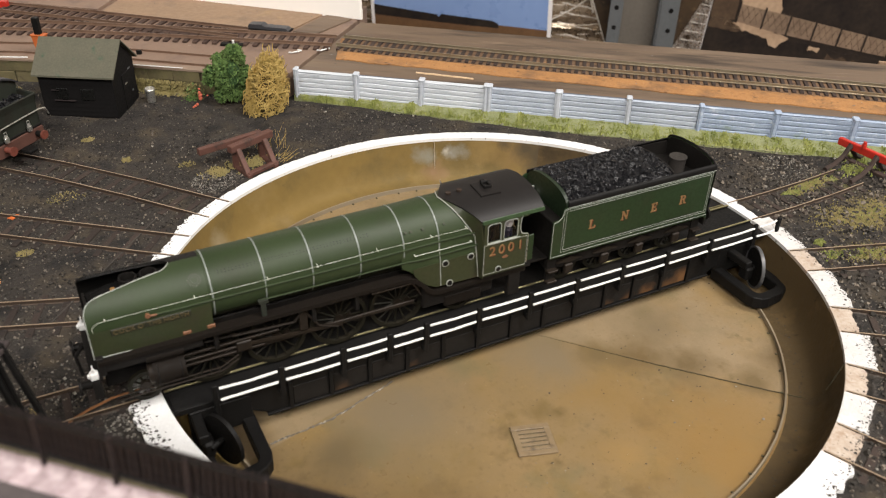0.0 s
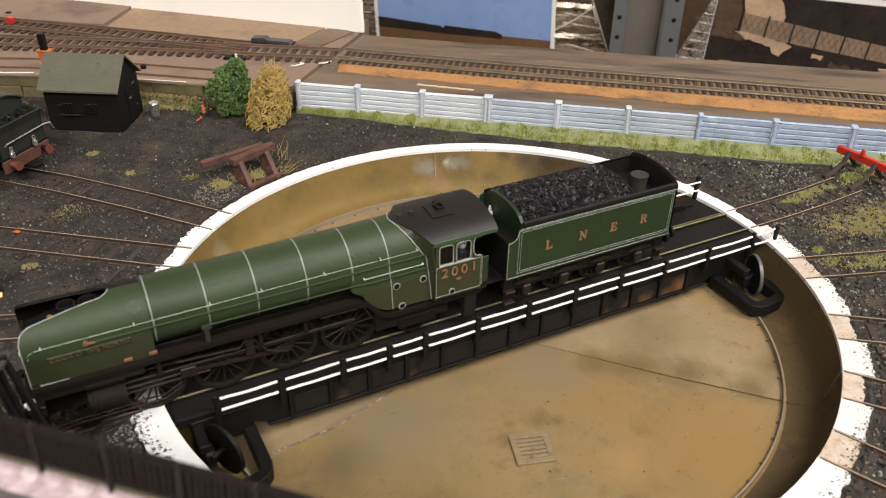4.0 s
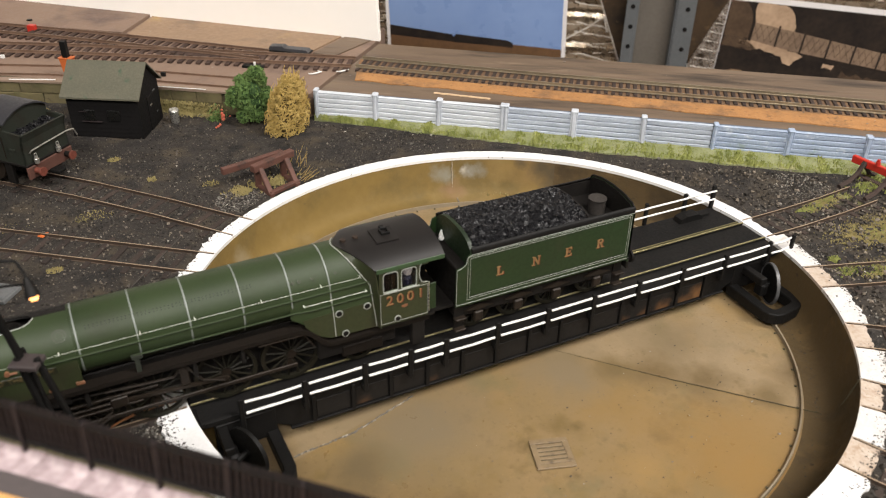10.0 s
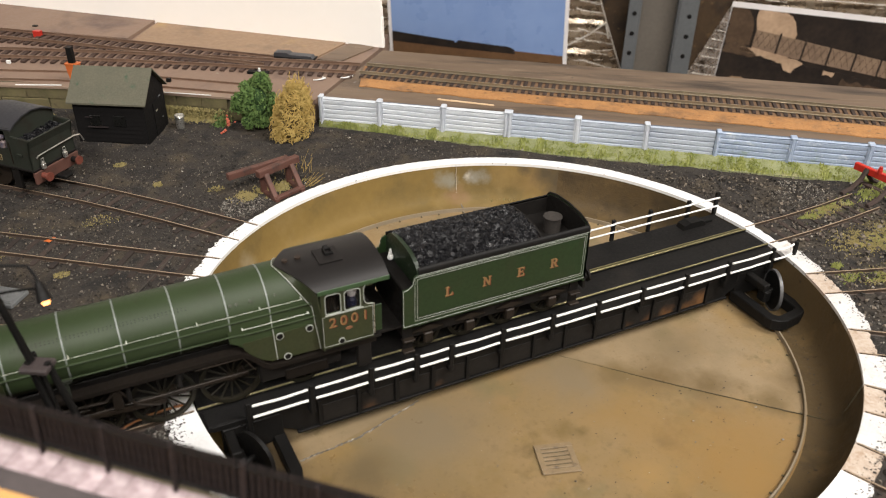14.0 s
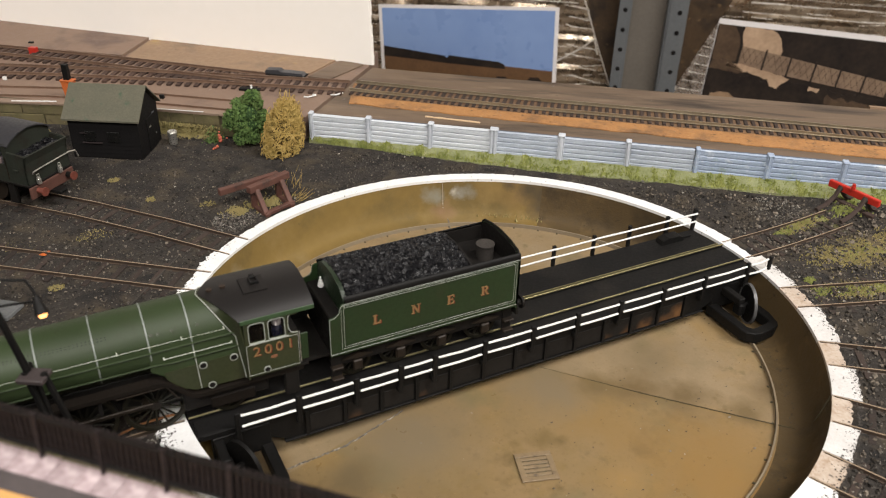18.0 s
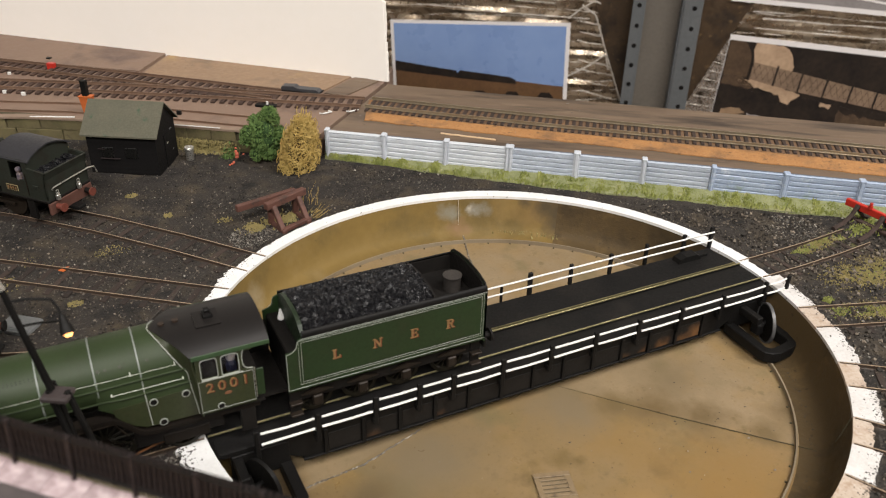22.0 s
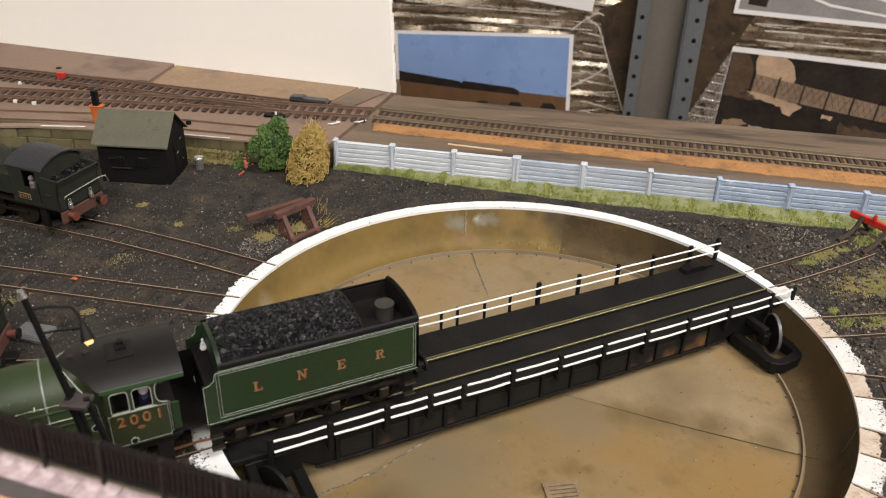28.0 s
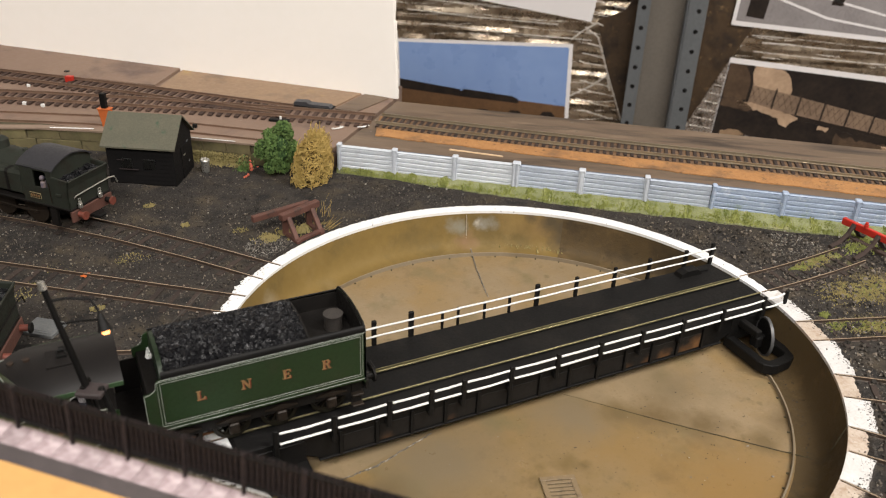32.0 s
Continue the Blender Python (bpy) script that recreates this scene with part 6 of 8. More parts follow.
    for k in range(2300):
        x, y = r2.uniform(26.8, 82), r2.uniform(-15.7, 15.7)
        top = 43.7 + 4.4 * (1 - (abs(y) / 17.0) ** 2.6) + 0.8 * noise.noise((x / 7, y / 7, 1))
        s = r2.uniform(0.45, 1.25)
        crate(bm, (x, y, top - 0.3), .95 * s, Euler((r2.uniform(0, 3), r2.uniform(0, 3), r2.uniform(0, 3))), r2)
    tagged(part("coal_load", bm, M_COAL, t, "heap of glinting black coal"), kind="stuff")
    bm = nb()
    prism(bm, [(-15.3, 43), (15.3, 43), (14, 45.6), (8, 47.2), (0, 47.9), (-8, 47.2), (-14, 45.6)], 26.1, 82.3, "x")
    part("coal_core", bm, M_COAL, t)
    # underframe
    part("tender_frame", box(nb(), 19, 108, -12.5, 12.5, 10, 18.3, .4), M_SOOT, t, "black tender underframe")
    for side in (-1, 1):
        bm = nb()
        prism(bm, [(20, 16.8), (106, 16.8), (106, 12), (100, 10.5), (24, 10.5), (20, 12)], side * 13.0, side * 14.0)
        f = part("outside_frame", bm, M_SOOT, t, "black outside frame")
        for x in (30, 50, 70, 92):
            part("axle_box", box(nb(), x - 2.2, x + 2.2, side * 14.6 - 1.0, side * 14.6 + 1.0, 6.2, 11.5, .5), M_GEAR, f)
            part("leaf_spring", prism(nb(), [(x - 7, 13.2), (x, 15.2), (x + 7, 13.2), (x, 12.4)], side * 14.2, side * 15.2), M_GEAR, f)
            spoked_wheel(t, x, side * 9.0, 8.2, side, 12, name="tender_wheel")
        for x in (20.5, 103.5):
            st = part("foot_step", box(nb(), x - 2.6, x + 2.6, side * 15.4 - 1.6, side * 15.4 + 1.6, 4.5, 5.5, .2), M_GEAR, t)
            part("step_hanger", box(nb(), x - 2.2, x + 2.2, side * 14.2 - .4, side * 14.2 + .4, 5, 17), M_SOOT, st)
            part("upper_step", box(nb(), x - 2.6, x + 2.6, side * 15.4 - 1.6, side * 15.4 + 1.6, 10.2, 11.2, .2), M_GEAR, st)
        part("buffer", rod(rod(nb(), (107.5, side * 11.5, 15.5), (112, side * 11.5, 15.5), 1.6, 12), (112, side * 11.5, 15.5), (113, side * 11.5, 15.5), 3.2, 16), M_SOOT, t, "black sprung buffer", smooth=40)
    part("rear_beam", box(nb(), 107, 108.6, -16.4, 16.4, 12.5, 17.4, .3), M_SOOT, t, "black rear buffer beam")
    bm = nb()
    box(bm, 108, 116, -2.0, 2.0, 8.5, 10.0, .3), box(bm, 115, 117, -3.4, 3.4, 7.5, 12, .4)
    part("coupling", bm, M_BLACK, t, "black tension-lock coupling")
    part("brake_pipe", tube(nb(), [(108.5, 4, 10), (110.5, 4.5, 13), (109, 5, 22)], .6, 6), M_SOOT, t, smooth=50)
    return t


TENDER = tender()


# ---------------------------------------------------------------- fence along the yard
M_FENCEW = mat("white_fence_paint", (0.62, 0.65, 0.69), (0.50, 0.54, 0.59), rough=0.7, big=14, small=1.2, mix=0.5, bump=0.25, bump_size=1.0, random=0.06, stains=(((0.40, 0.44, 0.50), 9, 0.62, 0.76),))
M_FENCEB = mat("blue_grey_fence_paint", (0.36, 0.43, 0.545), (0.25, 0.31, 0.42), rough=0.7, big=12, small=1.2, mix=0.5, bump=0.25, bump_size=1.0, random=0.08, stains=(((0.55, 0.60, 0.66), 7, 0.56, 0.70), ((0.20, 0.27, 0.15), 10, 0.60, 0.74)))
M_FENCEBACK = mat("fence_gap_grey", (0.13, 0.145, 0.175), (0.08, 0.09, 0.11), rough=0.8, big=10, small=1.5)


def fence():
    joints = [-146, -105.5, -63, -20, 25, 69, 111.5, 157.5, 203, 248, 293]
    for first, last in ((0, 3), (3, 6), (6, 10)):
        t = thing("panel_fence", "pale grey-white concrete panel fence with mossy foot", "fence", mm(*uv(0, 183.5), 0, 0, TH - 1.9) @ mm(0, -183.5, 0), group="fence sections")
        for k in range(first, last):
            a, b = joints[k] + (1.8 if k > first else 0.6), joints[k + 1] - (0.7 if k == 5 else 1.8)
            sway, lift = rng.uniform(-.5, .5), rng.uniform(-.25, .2)
            for j in range(6):
                z0 = -2.4 + 3.28 * j
                bm = nb()
                n = 6
                rows = []
                for i in range(n + 1):
                    x = a + (b - a) * i / n
                    w = rng.uniform(-.12, .12)
                    zz = z0 + lift + sway * (i / n - .5) + w
                    rows.append([(x, 186.6, zz), (x, 185.0 + w, zz + .05), (x, 184.1 + w, zz + .55), (x, 184.0 + w, zz + 2.7), (x, 184.7 + w, zz + 3.2), (x, 186.6, zz + 3.25)])
                loft(bm, rows)
                part("board", bm, M_FENCEB if first > 3 else (M_FENCE if first else M_FENCEW), t, smooth=30)
            part("backing", box(nb(), a - 1, b + 1, 186.2, 187.4, -2.6, 18.0), M_FENCEBACK, t)
            part("top_rail", box(nb(), a - .3, b + .3, 183.9, 187.6, 17.2, 17.9 + rng.uniform(-.2, .3), .3), M_FENCEB if first > 3 else (M_FENCE if first else M_FENCEW), t)
        for k in range(first, last + 1):
            x = joints[k] + (1.2 if k == first and k else (-1.2 if k == last else 0))
            w = 1.5 if k in (first, last) else rng.uniform(1.7, 2.2)
            lean = rng.uniform(-.5, .5)
            if k == last == 6:
                continue
            low = 0.9 if first > 3 else 0.0
            bm = nb()
            box(bm, x - w * .55, x + w * .55, 182.7, 187.8, -3, 19.6 - low, .4), box(bm, x - w, x - w * .72, 183.2, 187.6, -3, 19.0 - low, .25), box(bm, x + w * .72, x + w, 183.2, 187.6, -3, 19.0 - low, .25), box(bm, x - w * .8, x + w * .8, 183.6, 187.4, -3, 18.8 - low), box(bm, x - w - .1, x + w + .1, 182.5, 187.9, 18.6 - low, 20.0 - low, .5)
            for v in bm.verts:
                v.co.x += lean * v.co.z / 20 + .1 * noise.noise((v.co.z / 4, k, 0))
            part("post", bm, M_FENCEB if first > 3 else M_FENCEPOST, t, "painted post with two grooves")
    # mossy foot
    P = []
    bm = nb()
    for _ in range(15000):
        u = rng.uniform(-148, 285)
        lo = 182 - 11 * min(1, max(0, (u + 140) / 150))
        v = lo + 1.5 * rng.random() + (183.0 - lo) * rng.random()
        z = -1.4 + 5.0 * (v - lo) / (184.6 - lo) * (0.6 + 0.4 * noise.noise((u / 6, 0, 0)))
        x, y, _ = uv(u, v - 0.033 * u)
        if noise.noise((u / 9, v / 5, 6)) + rng.gauss(0, .22) < -.34:
            continue
        tuft(bm, x, y, z, rng.uniform(0.6, 2.2) * (1.15 if noise.noise((u / 11, 1, 0)) > .0 else .75))
    solid("moss_strip", bm, M_MOSS, "yellow-green flock moss along the fence foot", "moss", kind="stuff")
    bm = nb()
    us = [-148 + 433 * k / 90 for k in range(91)]
    rings = []
    for u in us:
        lo = 182 - 11 * min(1, max(0, (u + 140) / 150)) + 1.2 * noise.noise((u / 5, 2, 0))
        h = 0.6 * noise.noise((u / 4, 5, 0))
        k = 0.033 * u
        rings.append([uv(u, 185 - k, -3), uv(u, lo - k, -3), uv(u, lo + .4 - k, -1.3), uv(u, (lo + 184) / 2 - k, 1.0 + h), uv(u, 184.3 - k, 2.6 + h), uv(u, 185 - k, 2.6 + h)])
    loft(bm, rings)
    solid("moss_bank", bm, mat("moss_bank_plaster", (0.115, 0.130, 0.040), (0.25, 0.26, 0.14), rough=0.95, big=9, small=1.3, mix=0.6, bump=0.4), "low whitish plaster bank under the moss", "bank", kind="structure")
    solid("yard_seam", box(nb(), -210, -120, -0.35, 0.35, -2.0, -1.2), M_CHIP, "dark straight seam in the yard ground", "seam", kind="structure", m=mm(-50, 215, 0, 0, 0, 50))


fence()


def stone_wall():
    t = thing("retaining_wall", "low mossy stone retaining wall below the tracks", "retaining wall", mm(0, 0, 0, 0, 0, TH), kind="structure")
    line = [(-470, 150), (-420, 168), (-370, 180), (-300, 187), (-206, 187.5)]
    bm = nb()
    loft(bm, [[(u, v + 1.0, -3), (u, v + 1.0, 13.6), (u, v + 14, 13.6), (u, v + 14, -3)] for u, v in line])
    part("wall_core", bm, M_MORTAR, t, "dark mortar")
    meshes = [finish(box(nb(), -w / 2, w / 2, -1.2, 1.0, 0.2, h, .35)) for w, h in ((24, 7.9), (33, 7.9), (18, 7.9), (41, 7.9))]
    for row in range(2):
        u = -440 + 9 * row
        while u < -210:
            k = rng.randrange(4)
            w = (24, 33, 18, 41)[k]
            c = u + w / 2
            for (a, va), (b, vb) in zip(line, line[1:]):
                if a <= c < b:
                    v = va + (vb - va) * (c - a) / (b - a)
                    ob = part("stone", meshes[k], M_STONEWALL, t)
                    ob.matrix_local = mm(c, v + 0.6 + rng.uniform(-.3, .3), -2.4 + 7.9 * row + rng.uniform(-.12, .12), rng.uniform(-2.5, 2.5), rng.uniform(-.6, .6), math.degrees(math.atan2(vb - va, b - a)))
            u += w + 0.2
    part("coping_strip", loft(nb(), [[(u, v - 1.4, 13.2), (u, v - 1.4, 14.6), (u, v + 5, 14.6), (u, v + 5, 13.2)] for u, v in line]), mat("coping_mauve", (0.20, 0.14, 0.10), (0.26, 0.19, 0.14), rough=0.85, big=14, small=2), t, "flat stone coping")
    part("wire_line", rod(nb(), (-362, 181.0, 14.6), (-330, 185, 15.2), 0.45, 6), M_WHITE, t, "bright white rod along the coping")
    part("wire_line", rod(nb(), (-262, 185.5, 15.4), (-222, 186, 15.4), 0.3, 6), M_WHITE, t)
    bm = nb()
    for _ in range(3800):
        u = rng.choice((rng.gauss(-238, 12), rng.gauss(-385, 25), rng.uniform(-300, -215)))
        if not -440 < u < -207:
            continue
        v = 186.0 - abs(rng.gauss(0, 2.8)) if u > -330 else 174 - abs(rng.gauss(0, 3))
        tuft(bm, *uv(u, v)[:2], -2.2 + rng.random() ** 2 * 8.0 * (v > 183), rng.uniform(.6, 1.7))
    solid("wall_moss", bm, M_GRASS, "olive moss at the foot of the stone wall", "moss", kind="stuff")


stone_wall()
rail_track("siding_track", spread([(-560, 176), (-440, 190), (-340, 203), (-262, 205), (-196, 203)]), "dull siding rails on dark sleepers", rail=M_RUSTRAIL, sleeper=M_SLEEPERB, z=Z_UP - 2.4)


def hut():
    t = thing("lineside_hut", "black tarred wooden hut with olive felt roof", "hut", mm(-124.0, 254.6, 0, 0, 0, -29.7) @ mm(247, -138.5, 0))
    x0, x1, y0, y1 = -293.0, -247.0, 138.5, 173.4
    body = prism(nb(), [(y0, -2.4), (y1, -2.4), (y1, 26), ((y0 + y1) / 2, 42.0), (y0, 26)], x0, x1, "x")
    part("hut_body", body, M_HUT, t, "black tarred body")
    for k in range(9):
        z = -1 + 2.9 * k
        part("plank", prism(nb(), [(y0 - .22, z), (y0, z + 2.7), (y0, z)], x0, x1, "x"), M_HUT, t)
    ym = (y0 + y1) / 2
    for side in (-1, 1):
        a = (y0 - 2.6, 24.8) if side < 0 else (y1 + 2.6, 24.8)
        sl = prism(nb(), [(a[0], a[1]), (a[0], a[1] + 1.1), (ym, 43.3), (ym, 42.2)], x0 - 2.5, x1 + 2.3, "x")
        part("roof_slope", sl, M_HUTROOF, t, "olive felted roof slope")
    for xa, xb in ((-283, -276), (-268, -260)):
        part("window", box(nb(), xa, xb, y0 - .8, y0 + .3, 10, 17, .2), M_GLASS, t)
    part("window_sill", box(nb(), -285, -272, y0 - 1.4, y0, 9.0, 9.5), M_SLAT, t)
    part("window_sill", box(nb(), -286, -281, y0 - 1.2, y0, 15.6, 16.0), M_SLAT, t)
    part("door", box(nb(), x1 - .2, x1 + .6, 152, 164, -2, 21, .2), M_HUT, t)
    for z0 in (6, 21):
        p = part("notice", box(nb(), x1 + .1, x1 + .4, 163, 166.5, z0, z0 + .7), M_STEEL, t, "small pale notice")
    part("door_hinge", box(nb(), x1 + .5, x1 + .8, 155, 158, 14, 15), M_SILVER, t)
    b = thing("metal_bin", "small silver dustbin beside the hut", "dustbin", mm(*uv(-238.5, 168.5, -2.0)))
    part("bin_body", rod(nb(), (0, 0, 0), (0, 0, 8.2), 2.7, 18, 3.1), M_SILVER, b, "ribbed silver bin body", smooth=40)
    part("bin_lid", rod(rod(nb(), (0, 0, 8.2), (0, 0, 9.2), 3.5, 18, 3.0), (0, 0, 9.2), (0, 0, 9.9), 1.0, 8), M_SILVER, b, "silver lid", smooth=40)
    s = thing("orange_post", "orange-red tapered post with black top behind the hut", "post", mm(*uv(-325, 196, Z_UP), 0, 0, TH))
    part("post_body", loft(nb(), [[(-2.6, -2.2, 0), (2.6, -2.2, 0), (2.6, 2.2, 0), (-2.6, 2.2, 0)], [(-4.4, -2.6, 13), (4.4, -2.6, 13), (4.4, 2.6, 13), (-4.4, 2.6, 13)]]), M_ORANGE, s, "orange-red painted body")
    part("post_cap", box(nb(), -4.9, 4.9, -3.0, 3.0, 13, 13.9, .2), M_ORANGE, s)
    part("chimney", box(nb(), -2.2, 1.8, -1.8, 1.8, 13.8, 25, .2), M_BLACK, s, "black stub chimney")


hut()


def bushes():
    g = thing("green_bush", "dense dark green foam bush by the wall", "bush", mm(*uv(-188, 178, -2)))
    bm = nb()
    tube(bm, [(0, 0, 0), (0.5, 0.3, 8), (0, 0.8, 20)], 1.4, 7), rod(bm, (0.5, .3, 7), (7, 2, 20), .8, 6, .4), rod(bm, (0.5, .3, 9), (-7, -1, 22), .8, 6, .4)
    part("trunk", bm, M_SLEEPERB, g, "brown stem")
    bm = nb()
    r2 = random.Random(11)
    centers = [(0, 0, 14, 10), (1, 0, 22, 9)]
    for k in range(26):
        q, h = r2.uniform(0, 6.28), r2.uniform(0.12, 1)
        w = math.sin(math.pi * min(1, h * .86 + .1)) ** .6
        centers.append((11.5 * w * math.cos(q) + 3.0 * (h - .4), 7 * w * math.sin(q), 33 * h, r2.uniform(3.6, 5.6)))
    for k in range(9000):
        cx, cy, cz, R = r2.choice(centers)
        d = Vector((r2.gauss(0, 1), r2.gauss(0, 1), r2.gauss(0, 1))).normalized() * R * (0.70 + 0.42 * r2.random() ** 1.5)
        p = Vector((cx, cy, cz)) + d
        if p.z < 0.3:
            continue
        s = r2.uniform(0.45, 1.0)
        a = Euler((r2.uniform(0, 6), r2.uniform(0, 6), r2.uniform(0, 6)))
        vs = []
        for q in ((-s, -s * .5, 0), (s, -s * .5, 0.2 * s), (s * .3, s, 0), (-s * .6, s * .6, .4 * s)):
            c = Vector(q)
            c.rotate(a)
            vs.append(bm.verts.new(p + c))
        bm.faces.new(vs)
    tagged(part("crown", bm, M_LEAF, g, "crumbly green foliage"), kind="stuff")
    bm = nb()
    for cx, cy, cz, R in centers:
        vs = bmesh.ops.create_icosphere(bm, subdivisions=2, radius=R * .74)["verts"]
        for v in vs:
            v.co = v.co * (1 + .18 * noise.noise(v.co / 3)) + Vector((cx, cy, max(cz, R * .72)))
    part("inner_foliage", bm, mat("inner_foliage", (0.030, 0.070, 0.014), (0.016, 0.042, 0.008), rough=0.9, big=4, small=1, bump=0.6), g)
    y = thing("golden_bush", "straw-coloured lichen bush beside the fence", "bush", mm(*uv(-159, 168, -2)))
    part("bush_core", loft(nb(), [[(r * math.cos(k * .524), r * .8 * math.sin(k * .524), z) for k in range(12)] for r, z in ((6, 0), (9, 5), (8.5, 14), (6, 22), (3.0, 29), (1, 33))]), M_STRAWD, y, smooth=80)
    bm = nb()
    for k in range(1150):
        z = r2.uniform(0.5, 36)
        R = (13.6 * (1 - (z / 37.5) ** 2.8) ** 0.60 if z > 7 else 13.2 * (.8 + .2 * z / 7)) * r2.uniform(.74, 1.08)
        a = r2.uniform(0, 6.28)
        p = Vector((R * math.cos(a), R * .85 * math.sin(a), z))
        pts = [p]
        d = Vector((r2.gauss(0, 1), r2.gauss(0, 1), r2.gauss(0, 1))).normalized()
        for _ in range(4):
            d = (d + 0.9 * Vector((r2.gauss(0, 1), r2.gauss(0, 1), r2.gauss(0, 1)))).normalized()
            q = pts[-1] + d * 2.2
            rad = math.hypot(q.x, q.y / .85)
            if rad > R + 1.4:
                q.x *= (R + 1.0) / rad
                q.y *= (R + 1.0) / rad
            pts.append(q)
        for a_, b_ in zip(pts, pts[1:]):
            rod(bm, a_ + Vector((.15 * (a_.z - 16), 0, 0)), b_ + Vector((.15 * (b_.z - 16), 0, 0)), 0.27, 3, caps=False)
    tagged(part("lichen_tangle", bm, M_STRAW, y, "tangled golden lichen"), kind="stuff")
    # small flower spray and low weed by the bush
    f = thing("red_spray", "small salmon-red twig spray by the bush", "plant", mm(*uv(-206, 169, -2)))
    bm = nb()
    for x, z, r in ((0, 10, 1.2), (.4, 8.2, 1.5), (.6, 6, 1.4), (0.2, 12.5, .8), (-3.4, 1.4, 1.1), (-2.2, 2.4, 1.0), (5, 7.2, .7), (-4.8, .8, .8)):
        vs = bmesh.ops.create_icosphere(bm, subdivisions=1, radius=r)["verts"]
        for v in vs:
            v.co = v.co * r2.uniform(.7, 1.2) + Vector((x, -4, z))
    part("blossom", bm, mat("salmon_flock", (0.55, 0.13, 0.07), (0.42, 0.10, 0.06), rough=0.8), f, "salmon-red flock")
    bm = nb()
    tube(bm, [(-2, -4, 0), (0, -4, 6), (0.2, -4, 13)], .3, 5), tube(bm, [(0, -4, 5), (5, -4, 7)], .25, 5), tube(bm, [(-5, -4, .4), (0, -4, 4)], .3, 5)
    part("stem", bm, M_SLEEPERB, f)
    w = thing("low_weed", "low dark green weed at the wall foot", "plant", mm(*uv(-212, 176, -2)))
    bm = nb()
    for k in range(500):
        p = Vector((r2.gauss(0, 3.2), r2.gauss(0, 2), abs(r2.gauss(0, 4))))
        s = r2.uniform(.5, 1.1)
        bm.faces.new([bm.verts.new(p + Vector((r2.uniform(-s, s), r2.uniform(-s, s), r2.uniform(-s, s)))) for _ in range(3)])
    part("weed_leaves", bm, M_LEAF, w)


bushes()


def buffer_stops():
    # brown timber stop by the pit
    t = thing("timber_buffer_stop", "brown timber buffer stop beside the pit", "buffer stop", mm(0, 0, 0))

    def timber(name, p, q, w, h):
        d = Vector(q) - Vector(p)
        ob = part(name, box(nb(), 0, d.length, -w / 2, w / 2, -h / 2, h / 2, .35), M_REDOXIDE, t)
        ob.matrix_local = Matrix.Translation(Vector(p) * MM) @ d.to_track_quat("X", "Z").to_matrix().to_4x4()
    timber("long_beam", (-94.5, 165, 10), (-56, 174.5, 10), 3.2, 4.0)
    timber("cross_beam", (-79, 157.5, 11.6), (-51.5, 169.5, 11.6), 4.0, 4.2)
    for x, y in ((-75.5, 160.5), (-58.5, 167)):
        timber("upright", (x, y, -2), (x, y, 10), 3.4, 3.4)
        timber("raking_strut", (x + 3.5, y - 12.5, -1), (x + 1.5, y - 2.0, 10.5), 3.0, 3.0)
        timber("foot_rail", (x - .5, y + 2, -1), (x + 4, y - 15, -1), 3.0, 2.4)
    timber("tie_beam", (-72.5, 147, -0.4), (-53, 155.5, -0.4), 3.0, 2.4)
    # red-beamed rail stop at the end of the bridge line
    r = thing("red_buffer_stop", "rail-built buffer stop with red beam and lamp", "buffer stop", mm(247, 9, -2, 0, 0, 4))
    part("red_beam", box(nb(), 3.5, 6.2, -16.5, 17.5, 9.5, 14, .4), M_RED, r, "bright red beam").matrix_local = mm(2, 0, 0, 0, 0, 2)
    for y in (-8.6, 8.6):
        part("bent_rail", tube(nb(), [(-14, y, 1.5), (-6, y, 3.0), (1, y, 7.5), (4.5, y, 13.5)], 1.5, 6), M_SLEEPER, r, "bent dark brown rail")
        part("rear_strut", tube(nb(), [(4.5, y, 12), (13, y, 4), (20, y, 1)], 1.4, 6), M_SLEEPER, r)
    part("stop_lamp", rod(rod(nb(), (5, 1, 14), (5, 1, 16.5), 1.4, 10), (5, 1, 16.5), (5, 1, 18), 1.0, 10), M_RED, r, "small red lamp", smooth=40)
    part("stop_sleeper", box(nb(), 8, 12, -14, 14, 0, 2, .3), M_SLEEPERB, r)


buffer_stops()


